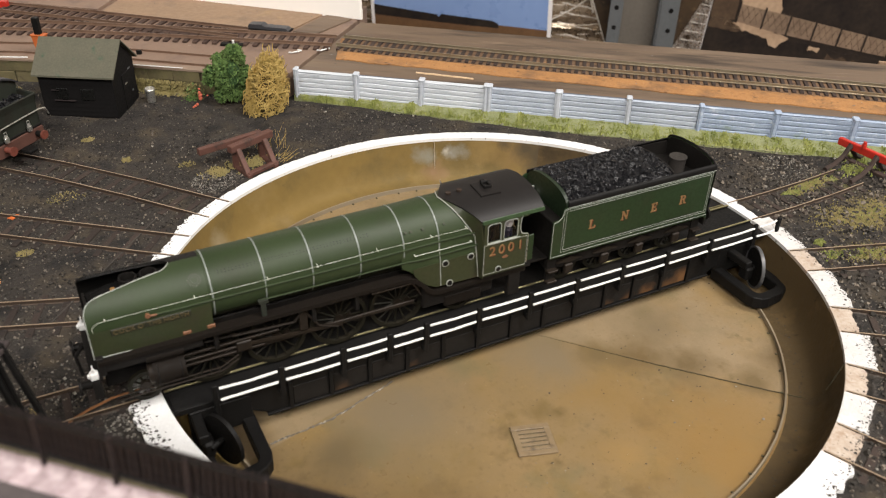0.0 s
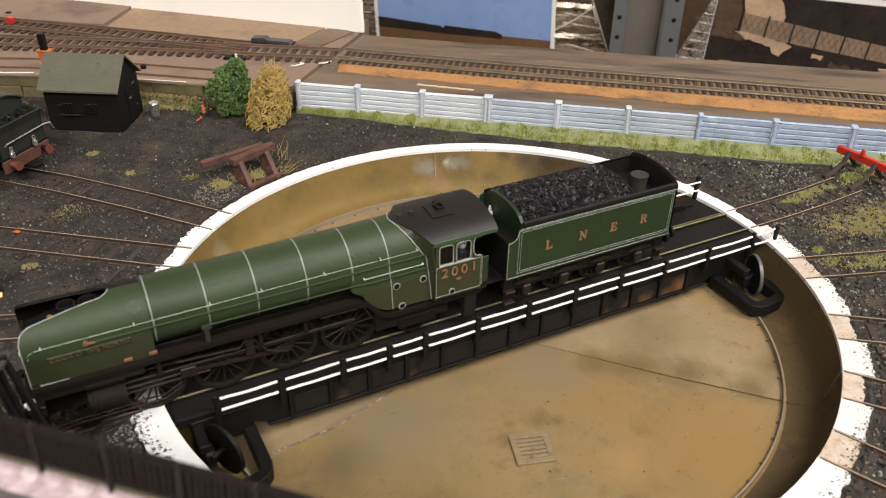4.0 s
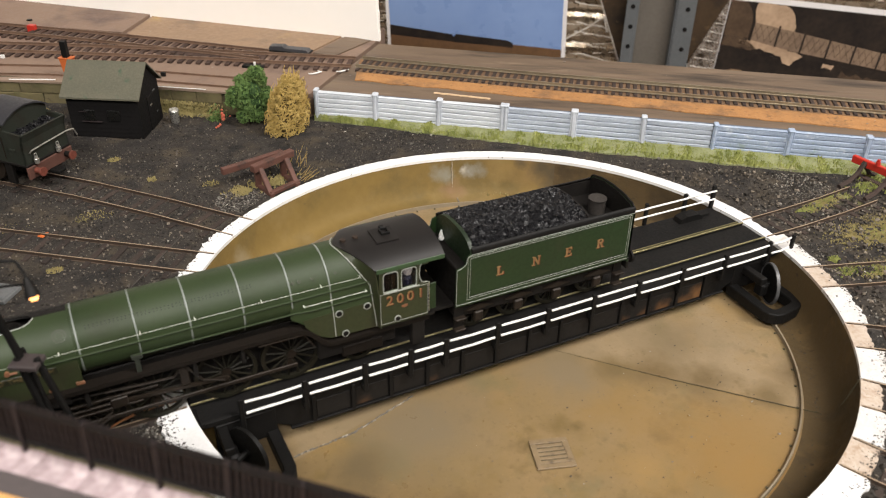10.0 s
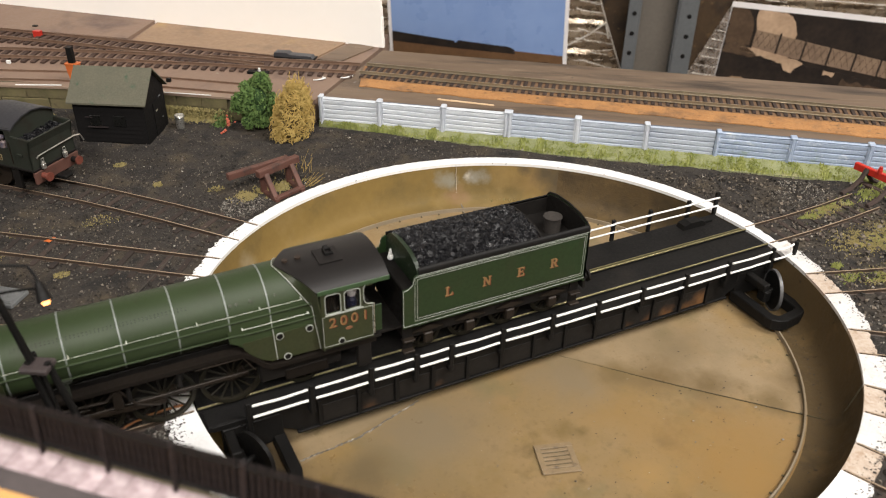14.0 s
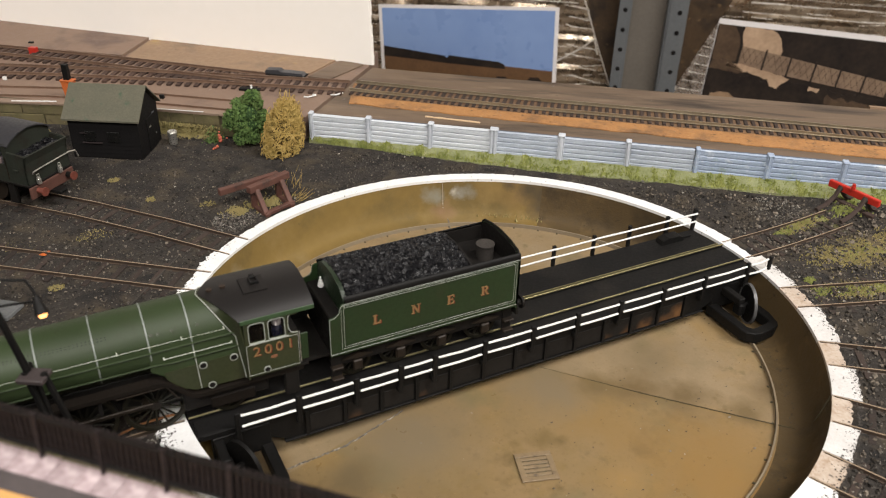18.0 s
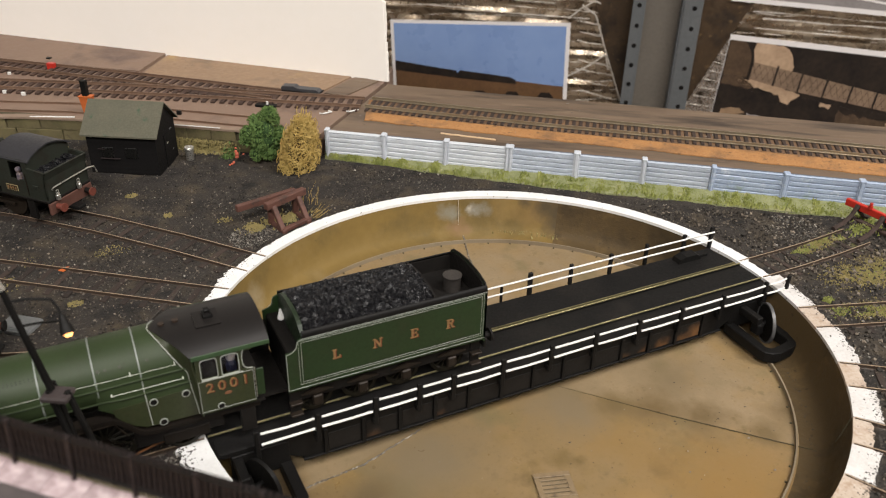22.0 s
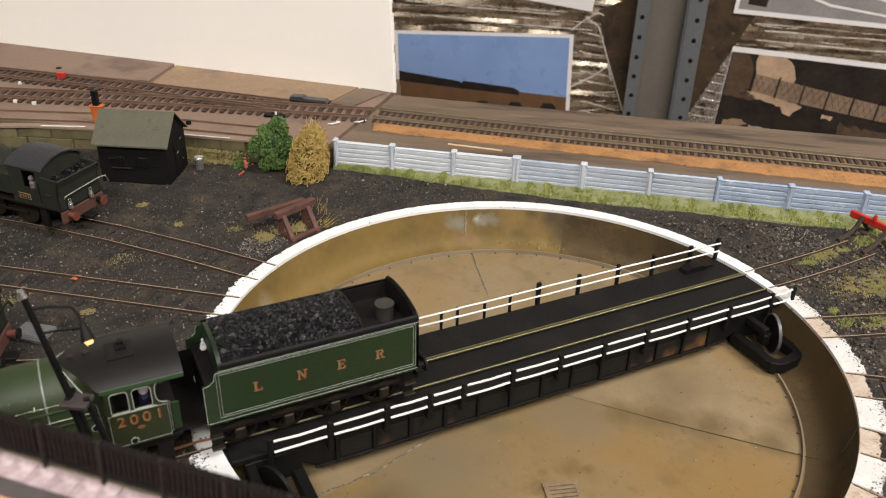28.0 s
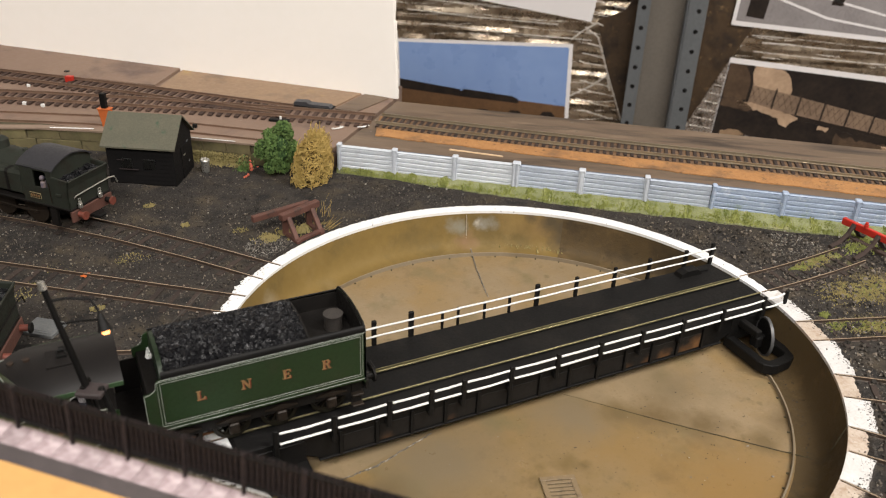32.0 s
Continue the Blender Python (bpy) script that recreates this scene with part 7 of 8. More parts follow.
def grass():
    def patch(bm, x, y, r, n, h):
        for _ in range(n):
            a, d = rng.uniform(0, 6.28), r * math.sqrt(rng.random())
            px, py = x + d * math.cos(a), y + d * math.sin(a) * .7
            if math.hypot(px, py) > 164:
                tuft(bm, px, py, -2.3, rng.uniform(.5, 1) * h)
    def drift(pts, width, n, h, bm):
        """Flock spread unevenly along a line."""
        for _ in range(n):
            f = rng.random() * (len(pts) - 1)
            k = min(int(f), len(pts) - 2)
            f -= k
            px = pts[k][0] + (pts[k + 1][0] - pts[k][0]) * f + rng.gauss(0, width)
            py = pts[k][1] + (pts[k + 1][1] - pts[k][1]) * f + rng.gauss(0, width * .62)
            if math.hypot(px, py) > 165 and noise.noise((px / 7, py / 7, 2)) + rng.gauss(0, .2) > -.08:
                tuft(bm, px, py, -1.7, rng.uniform(.5, 1) * h)
    bm, b2 = nb(), nb()
    drift([(190, 5), (204, 7), (226, 9.5), (240, 11)], 2.8, 1100, 1.3, b2)
    drift([(196, 6), (226, 9.5)], 3.6, 1300, 1.2, bm)
    drift([(196, -25), (215, -28), (238, -30), (262, -26)], 9.0, 8500, 1.0, bm)
    drift([(205, -26), (238, -33)], 5.0, 500, 1.2, b2)
    drift([(160, -47), (180, -54), (205, -62)], 3.4, 1100, 1.2, b2)
    drift([(170, -50), (215, -66)], 6.0, 2200, 1.1, bm)
    drift([(246, 12), (256, 6), (262, 18)], 4.0, 900, 2.2, b2)
    drift([(-88, 158), (-74, 161), (-60, 165)], 4.2, 2200, 1.7, bm)
    for x, y, r, n, h in ((-146, 232, 4, 90, 1.6), (-130, 195, 3, 60, 2.2), (-225, 150, 14, 300, 1.0), (-200, 170, 12, 200, 1.0), (-165, 165, 10, 160, 1.0), (-100, 176, 5, 60, 1.6), (-189, 118, 4, 120, 1.2)):
        patch(bm, x, y, r, n, h)
    for x, y, r, n, h in ((168, -38, 3, 160, 2.2), (-201, -6, 4, 60, 3)):
        patch(b2, x, y, r, n, h)
    solid("grass_tufts", bm, M_GRASS, "straw-yellow flock grass spread over the ash", "grass", kind="stuff")
    solid("moss_tufts", b2, M_MOSS, "bright green-yellow flock tufts", "grass", kind="stuff")
    bm = nb()
    for k in range(24):
        x, y = -50 + rng.uniform(-9, 9), 176 + rng.uniform(-6, 6)
        rod(bm, (x, y, -2), (x + rng.uniform(-5, 7), y + rng.uniform(-3, 3), rng.uniform(4, 12)), .13, 3, .05)
    for k in range(16):
        x, y = -48 + rng.uniform(-4, 4), 160 + rng.uniform(-5, 5)
        rod(bm, (x, y, -1.5), (x + rng.uniform(4, 11), y + rng.uniform(-1, 5), rng.uniform(-.5, 3)), .13, 3, .05)
    for k in range(30):
        x, y = -196 + rng.uniform(-4, 4), -2 + rng.uniform(-4, 4)
        rod(bm, (x, y, -2), (x + rng.uniform(-3, 3), y + rng.uniform(-3, 3), rng.uniform(2, 6)), .2, 3, .05)
    solid("dry_stalks", bm, M_STRAW, "thin dry grass stalks", "grass", kind="stuff")

    def gravel(x, y, r):
        def f():
            while True:
                a, d = rng.uniform(0, 6.28), r * math.sqrt(rng.random())
                p = (x + d * math.cos(a), y + d * math.sin(a))
                if math.hypot(*p) > 163:
                    return p
        return f
    scatter_fast(700, gravel(-87, 148, 14), lambda: rng.uniform(.3, 1.0), M_STONE, "dark_gravel", "dark grey gravel beside the timber stop")
    scatter_fast(1000, gravel(-92, 149, 12), lambda: 0.18 + 0.55 * rng.random() ** 2, M_PALE, "white_gravel", "white gravel patch beside the timber stop")
    scatter_fast(520, gravel(212, 27, 19), lambda: rng.uniform(.2, .75), M_PALE, "white_gravel.001", "pale gravel near the red stop")
    scatter_fast(120, gravel(-160, -25, 14), lambda: rng.uniform(.4, 1.1), M_PALE, "white_gravel.002", "pale gravel beside the bridge end")
    scatter_fast(700, gravel(-190, -2, 34), lambda: 0.15 + 0.9 * rng.random() ** 3, M_PALE, "white_gravel.003", "pale chips around the bridge end")
    scatter_fast(900, gravel(-190, -2, 40), lambda: 0.3 + 0.8 * rng.random() ** 2, M_STONEL, "brown_gravel", "brown grit around the bridge end")
    bm = nb()
    for x, y, s in ((-192, 154, 2.2), (-190, 155.5, 1.0)):
        lump(bm, (x, y, -1.2), s, None, 1.3, .4, .3, rng)
    solid("orange_scraps", bm, M_ORANGE, "small orange scraps lying in the ash", "scrap", kind="stuff")
    w = solid("copper_wire", tube(nb(), [(-184, -9, -0.6), (-176, -6.5, 0.4), (-168, -4.6, 0.9), (-158, -4.0, 0.8), (-152, -4.4, 0.6)], .55, 6), mat("copper", (0.42, 0.20, 0.09), (0.30, 0.14, 0.06), rough=0.4, metal=0.8), "loose copper wire lying on the ballast", "wire", smooth=50)


grass()


# ---------------------------------------------------------------- small tank locomotive on the far yard track
M_PLATE = mat("cream_plate_edge", (0.34, 0.28, 0.15), (0.26, 0.21, 0.11), rough=0.5)
M_TANKROOF = mat("blue_black_roof", (0.020, 0.020, 0.024), (0.030, 0.029, 0.032), rough=0.6, big=12, small=1.5)
M_BUFFER = mat("worn_red_buffer", (0.17, 0.042, 0.026), (0.10, 0.030, 0.020), rough=0.55, big=4, small=1)


def tank_engine(name, m, label, short=False):
    """Bunker end at x = 0, running out along +x; y across; z = 0 at rail top."""
    t = thing(name, label, "locomotive", m, group="tank locomotives")
    part("buffer_beam", box(nb(), -1.2, 0.6, -16.5, 16.5, 9.5, 16.5, .3), M_REDOXIDE, t, "rusty red buffer beam")
    for y in (-11.4, 11.4):
        part("buffer", rod(rod(nb(), (-5.5, y, 13.5), (-1, y, 13.5), 1.7, 12), (-5.5, y, 13.5), (-5.4, y, 13.5), 1.8, 16), M_BUFFER if y > 0 or short else M_SOOT, t, "round red-brown buffer", smooth=40)
    for y in (-11.4, 11.4):
        part("buffer_head", rod(nb(), (-6.4, y, 13.5), (-5.4, y, 13.5), 2.6, 16), M_SOOT if short else M_BUFFER, t, smooth=40)
    part("coupling", box(nb(), -8, -1, -3, 3, 8, 10, .4), M_BLACK, t)
    part("frame", box(nb(), 0, 118, -8, 8, 8, 17, .3), M_SOOT, t, "black frames")
    part("running_plate", box(nb(), -0.5, 120, -16.5, 16.5, 16.5, 18, .3), M_SOOT, t, "dark running plate")
    # bunker, flared at the back
    bm = nb()
    side_ = [(0, 18), (11, 18), (11, 36.4), (-1.8, 35.4), (-0.4, 31), (0, 27)]
    prism(bm, side_, -16.2, -15.2), prism(bm, side_, 15.2, 16.2)
    prism(bm, [(0, 18), (0, 27), (-0.4, 31), (-1.8, 35.4), (-0.8, 35.4), (0.7, 31), (1.1, 27), (1.1, 18)], -16.2, 16.2)
    part("bunker", bm, M_DKGREEN, t, "dull dark green coal bunker")
    part("bunker_rim", tube(nb(), [(11, -15.9, 36.6), (-1.5, -15.9, 35.7), (-1.5, 15.9, 35.7), (11, 15.9, 36.6)], .55, 6), M_DKGREEN, t)
    part("bunker_coal", box(nb(), 0.8, 11, -15.2, 15.2, 24, 32.5), M_COAL, t)
    bm = nb()
    r2 = random.Random(5)
    for k in range(240):
        crate(bm, (r2.uniform(1, 10.5), r2.uniform(-14, 14), 32.5 + r2.uniform(-.3, 1.6)), r2.uniform(.45, .95), Euler((r2.uniform(0, 3), r2.uniform(0, 3), 0)), r2)
    tagged(part("coal", bm, M_COAL, t, "loose coal in the bunker"), kind="stuff")
    tube(bm := nb(), [(-0.4, 12.2, 23.8), (-1.2, 11.6, 25.3), (-1.4, 0, 25.9), (-1.4, -16, 26.3), (-1.5, -20.5, 25.4), (-1.5, -22.4, 21.0)], .42, 6)
    part("handrail", bm, M_SILVER if not short else M_SOOT, t, "bent handrail on the bunker back", smooth=50)
    for y in () if short else (-6.2, 10.3):
        part("lamp_iron", box(nb(), -1.4, 0.6, y - .6, y + .6, 16.5, 18), M_SOOT, t)
        bm = nb()
        box(bm, -3.2, -1.0, y - 1.2, y + 1.2, 17.2, 20.6, .4), rod(bm, (-2.1, y, 20.6), (-2.1, y, 22.0), 0.9, 8, .5), tube(bm, [(-2.1, y - 1.1, 20.8), (-2.1, y - .8, 23.4), (-2.1, y + .8, 23.4), (-2.1, y + 1.1, 20.8)], .22, 5)
        part("oil_lamp", bm, M_SILVER, t, "small bright oil lamp")
    # cab
    for s in (-1, 1):
        y = s * 15.7
        bm = nb()
        box(bm, 10.5, 34, y - .5, y + .5, 18, 28.6), box(bm, 10.5, 14.4, y - .5, y + .5, 28.6, 41.4), box(bm, 24, 34, y - .5, y + .5, 28.6, 41.4), box(bm, 14.4, 24, y - .5, y + .5, 39.2, 41.4)
        part("cab_side", bm, M_DKGREEN, t, "dull green cab side with opening")
        part("number_plate", box(nb(), 20.6, 29.4, y + s * .45 - .15, y + s * .45 + .15, 20.6, 24.4, .15), M_PLATE, t, "small cream-edged number plate")
        part("number_plate_field", box(nb(), 21.1, 28.9, y + s * .62 - .1, y + s * .62 + .1, 21.1, 23.9), M_BLACK, t)
        for k in range(4):
            part("plate_bar", box(nb(), 21.7 + 1.85 * k, 22.9 + 1.85 * k, y + s * .74 - .06, y + s * .74 + .06, 21.6, 23.4), M_GOLD, t)
        part("step_plate", box(nb(), 12.5, 18, s * 14 - 1, s * 14 + 1, 3.5, 17, .3), M_SOOT, t)
        part("cab_handrail", rod(nb(), (13.0, s * 16.5, 20), (13.0, s * 16.5, 33), .3, 6), M_GEAR, t, smooth=50)
        part("tool_bracket", box(nb(), 5, 8.5, s * 16.2 - .8, s * 16.2 + .8, 25.5, 27, .2), M_DKGREEN, t)
    end_ = [(-15.7, 18), (15.7, 18), (15.7, 41), (10, 44.2), (0, 46.0), (-10, 44.2), (-15.7, 41)]
    part("cab_back", prism(nb(), end_, 10.4, 11.4, "x"), M_DKGREEN, t, "dark green cab back")
    part("cab_front", prism(nb(), end_, 33, 34, "x"), M_DKGREEN, t)
    prof = [(-16.8, 40.8), (-13, 43.3), (-7, 45.6), (0, 46.6), (7, 45.6), (13, 43.3), (16.8, 40.8)]
    part("cab_roof", loft(nb(), [[(x, y, z) for y, z in prof] + [(x, y * .98, z - .8) for y, z in reversed(prof)] for x in (8.8, 35.5)]), M_TANKROOF, t, "blue-black arched cab roof", smooth=30)
    d = nb()
    box(d, 17, 20.5, 12.5, 16.2, 27, 32.6, 1)
    for v in bmesh.ops.create_icosphere(d, subdivisions=2, radius=1.7)["verts"]:
        v.co += Vector((18.6, 15.0, 34.4))
    part("crew_figurine", d, mat("tan_plastic", (0.26, 0.19, 0.16), (0.05, 0.06, 0.11), rough=0.5, big=4, small=2), t, "tiny plain plastic crew figurine")
    # tanks, boiler and fittings
    for s in (-1, 1):
        bm = nb()
        box(bm, 34, 98, s * 11.5 - 4.2, s * 11.5 + 4.2, 20, 35, 1.6)
        part("side_tank", bm, M_DKGREEN, t, "dull green pannier tank")
        for x in (46, 70, 94):
            part("tank_band", box(nb(), x - .4, x + .4, s * 11.5 - 4.4, s * 11.5 + 4.4, 19.8, 35.2, 1.6), M_SOOT, t)
        for x in (34, 60, 88):
            spoked_w = rod(nb(), (x, s * 8, 9.5), (x, s * 9.8, 9.5), 9.4, 24)
            part("wheel", spoked_w, M_GEAR, t, "dark coupled wheel", smooth=40)
        part("coupling_rod", box(nb(), 32, 90, s * 11.2 - .5, s * 11.2 + .5, 7, 8.8, .2), M_GEAR, t)
    part("boiler", rod(nb(), (34, 0, 31), (112, 0, 31), 10.6, 28), M_DKGREEN, t, "dull green boiler", smooth=40)
    part("smokebox", rod(nb(), (106, 0, 31), (119, 0, 31), 11, 28), M_SOOT, t, smooth=40)
    part("dome", rod(rod(nb(), (62, 0, 40), (62, 0, 46), 4.2, 18, 3.9), (62, 0, 46), (62, 0, 48), 3.9, 18, 1.5), M_DKGREEN, t, smooth=50)
    part("chimney", rod(rod(nb(), (110, 0, 40), (110, 0, 50), 3.2, 18, 2.8), (110, 0, 50), (110, 0, 51.5), 3.7, 18), M_SOOT, t, smooth=40)
    part("safety_valve", rod(nb(), (44, 0, 40), (44, 0, 43), 2.0, 14, 1.5), M_DKGREEN, t, smooth=40)
    return t


tank_engine("tank_locomotive", mm(-180.5, 210.5, 0.2, 0, 0, 132.7), "dull dark green tank locomotive with coal bunker on yard track")
tank_engine("tank_locomotive", mm(-228.5, 77.5, 0.2, 0, 0, 161.2), "sooty green tank locomotive with red beam", short=True)


def loose_wagon_bits():
    c = thing("grey_lid", "flat pale grey ribbed lid lying by the track", "lid", mm(-214.5, 106.5, -1.8, 0, 0, -38))
    part("lid_body", box(box(box(nb(), -9, 8, -6.5, 6.5, 0, 2.2, .3), -8.4, 7.4, -5.8, 5.8, 2.2, 2.9, .3), -7.5, 6.5, -4.8, -4.2, 2.9, 3.2), mat("grey_lid_plastic", (0.16, 0.165, 0.165), (0.11, 0.115, 0.115), rough=0.7, big=6, small=1), c)


loose_wagon_bits()


# ---------------------------------------------------------------- yard lamp
def yard_lamp():
    t = thing("yard_lamp", "black lattice yard lamp with one lit bulb", "yard lamp", mm(-199, -29, -2))

    def p(x, y, z):
        return (x + 199, y + 29, z + 2)
    part("pole", rod(nb(), p(-205, -25, 96), p(-198.6, -28.5, 57), 1.0, 10, 1.3), M_BLACK, t, "black pole", smooth=40)
    part("finial", rod(nb(), p(-205.1, -24.9, 95.6), p(-205.4, -24.8, 98.2), 1.5, 10, 1.0), M_SILVER, t, "pale finial", smooth=40)
    part("arm", tube(nb(), [p(-204.2, -25.4, 91), p(-199, -26.5, 91.5), p(-192, -28, 90.5), p(-190.5, -31, 88.5), p(-189.5, -36, 86)], .5, 6), M_BLACK, t, "bent lamp arm", smooth=50)
    part("lower_arm", tube(nb(), [p(-202.8, -26.2, 82), p(-197, -29, 83.5), p(-190.5, -34.5, 86)], .4, 6), M_BLACK, t, "thin lower stay", smooth=50)
    sh = part("lamp_shade", rod(nb(), p(-189.9, -35.6, 88.6), p(-189.2, -38.8, 83.6), 0.9, 16, 2.3), M_BLACK, t, "black conical shade", smooth=40)
    part("bulb", rod(nb(), p(-189.15, -38.8, 83.6), p(-189.0, -39.4, 82.7), 1.45, 12, 0.9), M_LAMP, sh, "glowing warm bulb", smooth=40)
    part("platform", box(nb(), -4.6, 4.6, -3.6, 3.6, 58, 60.0, .4), mat("purple_brown", (0.026, 0.019, 0.019), (0.038, 0.028, 0.027), rough=0.7), t, "small brownish platform").matrix_local = mm(2.0, -1.5, -1.5, 0, 0, -30)
    for a, b in (((-199.5, -29, 57), (-191, -36, -2)), ((-194, -32, 57), (-183, -38, -2)), ((-198, -25, 57), (-193, -24, -2))):
        part("leg", rod(nb(), p(*a), p(*b), 1.15, 8), M_BLACK, t, "black leg", smooth=40)


yard_lamp()


# ---------------------------------------------------------------- raised road with railing in the foreground
def foreground():
    D = math.degrees(math.atan2(-9.1, 10.5))
    base = mm(-211.7, -113.2, 112.2, 0, 0, D) @ pose(0, 0, 0, 0, 4.0, 0)
    L0, L1 = -120.0, 200.0
    t = thing("raised_road", "high sloping structure with pink slab footpath", "road", base, kind="structure")
    part("road_core", box(nb(), L0, L1, -90, 1.6, -90, -2.4), M_MORTAR, t, "dark structure")
    part("road_deck", box(nb(), L0, L1, -90, -10.4, -2.4, -1.2), M_PLY, t, "orange plywood surface")
    part("kerb", box(nb(), L0, L1, -10.4, -5.7, -2.4, -1.3, .4), M_KERB, t, "dark kerb strip")
    meshes = [finish(box(nb(), -w / 2 + .06, w / 2 - .06, -3.0, 3.0, -1.0, 0.3, .2)) for w in (4.2, 5.0, 5.8)]
    k = L0
    while k < L1:
        j = rng.randrange(3)
        w = (4.2, 5.0, 5.8)[j]
        ob = part("slab", meshes[j], M_PINK, t)
        ob.matrix_local = mm(k + w / 2, -2.7, -1.7 + rng.uniform(-.12, .12), rng.uniform(-1.2, 1.2), rng.uniform(-1, 1), rng.uniform(-1, 1))
        k += w
    f = thing("iron_railing", "dark iron railing with close upright bars", "railing", base)
    post = finish(box(nb(), -.4, .4, -.5, .5, -1.6, 10.6, .12))
    bar = finish(rod(box(nb(), -.3, .3, -.25, .25, 0.2, 10.2, .08), (0, 0, 10.1), (0, 0, 10.8), .42, 6, .2))
    end = 100.0
    for i in range(-6, 8):
        ob = part("post", post, M_SLAT, f)
        ob.matrix_local = mm(14.1 * i, -0.35, 0)
    x = -83.0
    while x < end:
        ob = part("bar", bar, M_SLAT, f)
        ob.matrix_local = mm(x, 0, rng.uniform(-.12, .12), 0, rng.uniform(-.8, .8), 0)
        x += 1.25
    for z in (0.9, 9.2):
        part("cross_rail", box(nb(), -84, end, -.4, .4, z - .4, z + .4, .1), M_BLACK, f)
    part("backing_strip", box(nb(), -84, end, 0.5, 0.8, 0.1, 10.0), M_BLACK, f, "dark strip behind the bars")


foreground()


# ---------------------------------------------------------------- backscene and the wall beyond
def backdrop():
    a, b = Vector(uv(-129, 310)), Vector(uv(-560, 364))
    d = b - a
    ang = math.degrees(math.atan2(d.y, d.x))
    t = thing("backscene_board", "plain white card backscene board on edge", "board", mm(a.x, a.y, Z_UP, 0, 0, ang))
    bm = box(nb(), 0, 620, -3.5, 0, 0, 330, .3)
    for v in bm.verts:
        v.co.x += 0.05 * v.co.z
    part("card", bm, M_BOARDWHITE, t)
    bm = nb()
    for k in range(40):
        z0 = 8 * k
        box(bm, -.5 + .05 * z0 + rng.uniform(-.5, .5), .8 + .05 * z0, -3.3, -.3, z0, z0 + 8)
    part("torn_edge", bm, M_BOARDWHITE, t, "rough torn card edge")
    # foil insulation
    bm = nb()
    nu, nz = 150, 120
    vs = [[None] * (nz + 1) for _ in range(nu + 1)]
    for i in range(nu + 1):
        for j in range(nz + 1):
            u, z = -420 + 1250 * i / nu, -700 + 900 * j / nz
            sag = 14 * noise.noise((u / 160, z / 260, 0))
            w = 1.1 * math.sin((z + sag) / 17 * 2 * math.pi) + 2.2 * noise.noise((u / 120, z / 8, 1)) + 1.6 * noise.noise((u / 26, z / 18, 4)) + 9 * noise.noise((u / 90, z / 90, 7))
            vs[i][j] = bm.verts.new((u, 1150 + w, z))
    for i in range(nu):
        for j in range(nz):
            bm.faces.new((vs[i][j], vs[i + 1][j], vs[i + 1][j + 1], vs[i][j + 1]))
    m = mat("crinkled_foil", (0.27, 0.205, 0.14), (0.46, 0.40, 0.32), rough=0.27, metal=0.92, big=60, small=12, mix=0.4, bump=0.8, bump_size=22)
    solid("foil_sheet", bm, m, "crinkled brown-silver foil insulation on the wall", "foil", kind="structure", m=mm(0, 0, 0, 0, 0, TH))
    # pale, barely metallic colour paints the glints onto creases and folds
    silver = mat("foil_fold_glint", (0.90, 0.87, 0.82), (0.6, 0.56, 0.5), rough=0.3, metal=0.35, big=20, small=5, bump=1.5, bump_size=12)
    f = thing("foil_folds", "folded creases of the foil with glints painted in", "foil", mm(0, 0, 0, 0, 0, TH), kind="structure")
    r2 = random.Random(21)
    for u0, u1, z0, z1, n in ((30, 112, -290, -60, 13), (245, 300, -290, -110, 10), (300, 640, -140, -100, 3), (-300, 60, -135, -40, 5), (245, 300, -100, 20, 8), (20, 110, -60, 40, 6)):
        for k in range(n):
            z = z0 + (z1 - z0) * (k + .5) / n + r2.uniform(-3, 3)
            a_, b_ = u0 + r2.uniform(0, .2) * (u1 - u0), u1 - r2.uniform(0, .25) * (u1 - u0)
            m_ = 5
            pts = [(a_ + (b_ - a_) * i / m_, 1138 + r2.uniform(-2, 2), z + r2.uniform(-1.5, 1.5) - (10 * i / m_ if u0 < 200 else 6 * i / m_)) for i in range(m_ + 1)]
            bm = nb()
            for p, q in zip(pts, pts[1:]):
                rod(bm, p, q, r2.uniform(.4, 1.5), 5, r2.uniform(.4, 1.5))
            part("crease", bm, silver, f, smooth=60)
    kraft = mat("brown_kraft_back", (0.036, 0.022, 0.012), (0.066, 0.040, 0.019), rough=0.4, big=40, small=8, bump=1.2, bump_size=14, stains=(((0.018, 0.012, 0.008), 30, 0.5, 0.66), ((0.20, 0.13, 0.06), 18, 0.62, 0.74)))
    flapm = mat("torn_silver_foil", (0.34, 0.31, 0.28), (0.60, 0.57, 0.54), rough=0.25, metal=0.95, big=18, small=5, bump=2.0, bump_size=9, stains=(((0.10, 0.08, 0.06), 14, 0.54, 0.66), ((0.95, 0.93, 0.90), 8, 0.66, 0.72)))
    for pts, v_, m_, label in (([(230, -40), (345, -40), (306, -112), (289, -149), (240, -272), (226, -300)], 1133, kraft, "brown torn backing"), ([(56, -100), (100, -80), (120, -40), (124, -300), (114, -262), (78, -170)], 1133, kraft, "brown torn backing"), ([(236, -268), (230, -300), (296, -300), (289, -147)], 1130, flapm, "loose silver foil flap")):
        part("foil_flap", prism(nb(), pts, v_, v_ + 1), m_, f, label)
        if m_ is flapm:
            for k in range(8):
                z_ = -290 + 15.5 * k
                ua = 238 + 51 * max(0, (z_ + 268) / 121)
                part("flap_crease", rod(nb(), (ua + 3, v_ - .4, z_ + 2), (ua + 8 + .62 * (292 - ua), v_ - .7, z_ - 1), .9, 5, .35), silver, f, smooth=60)
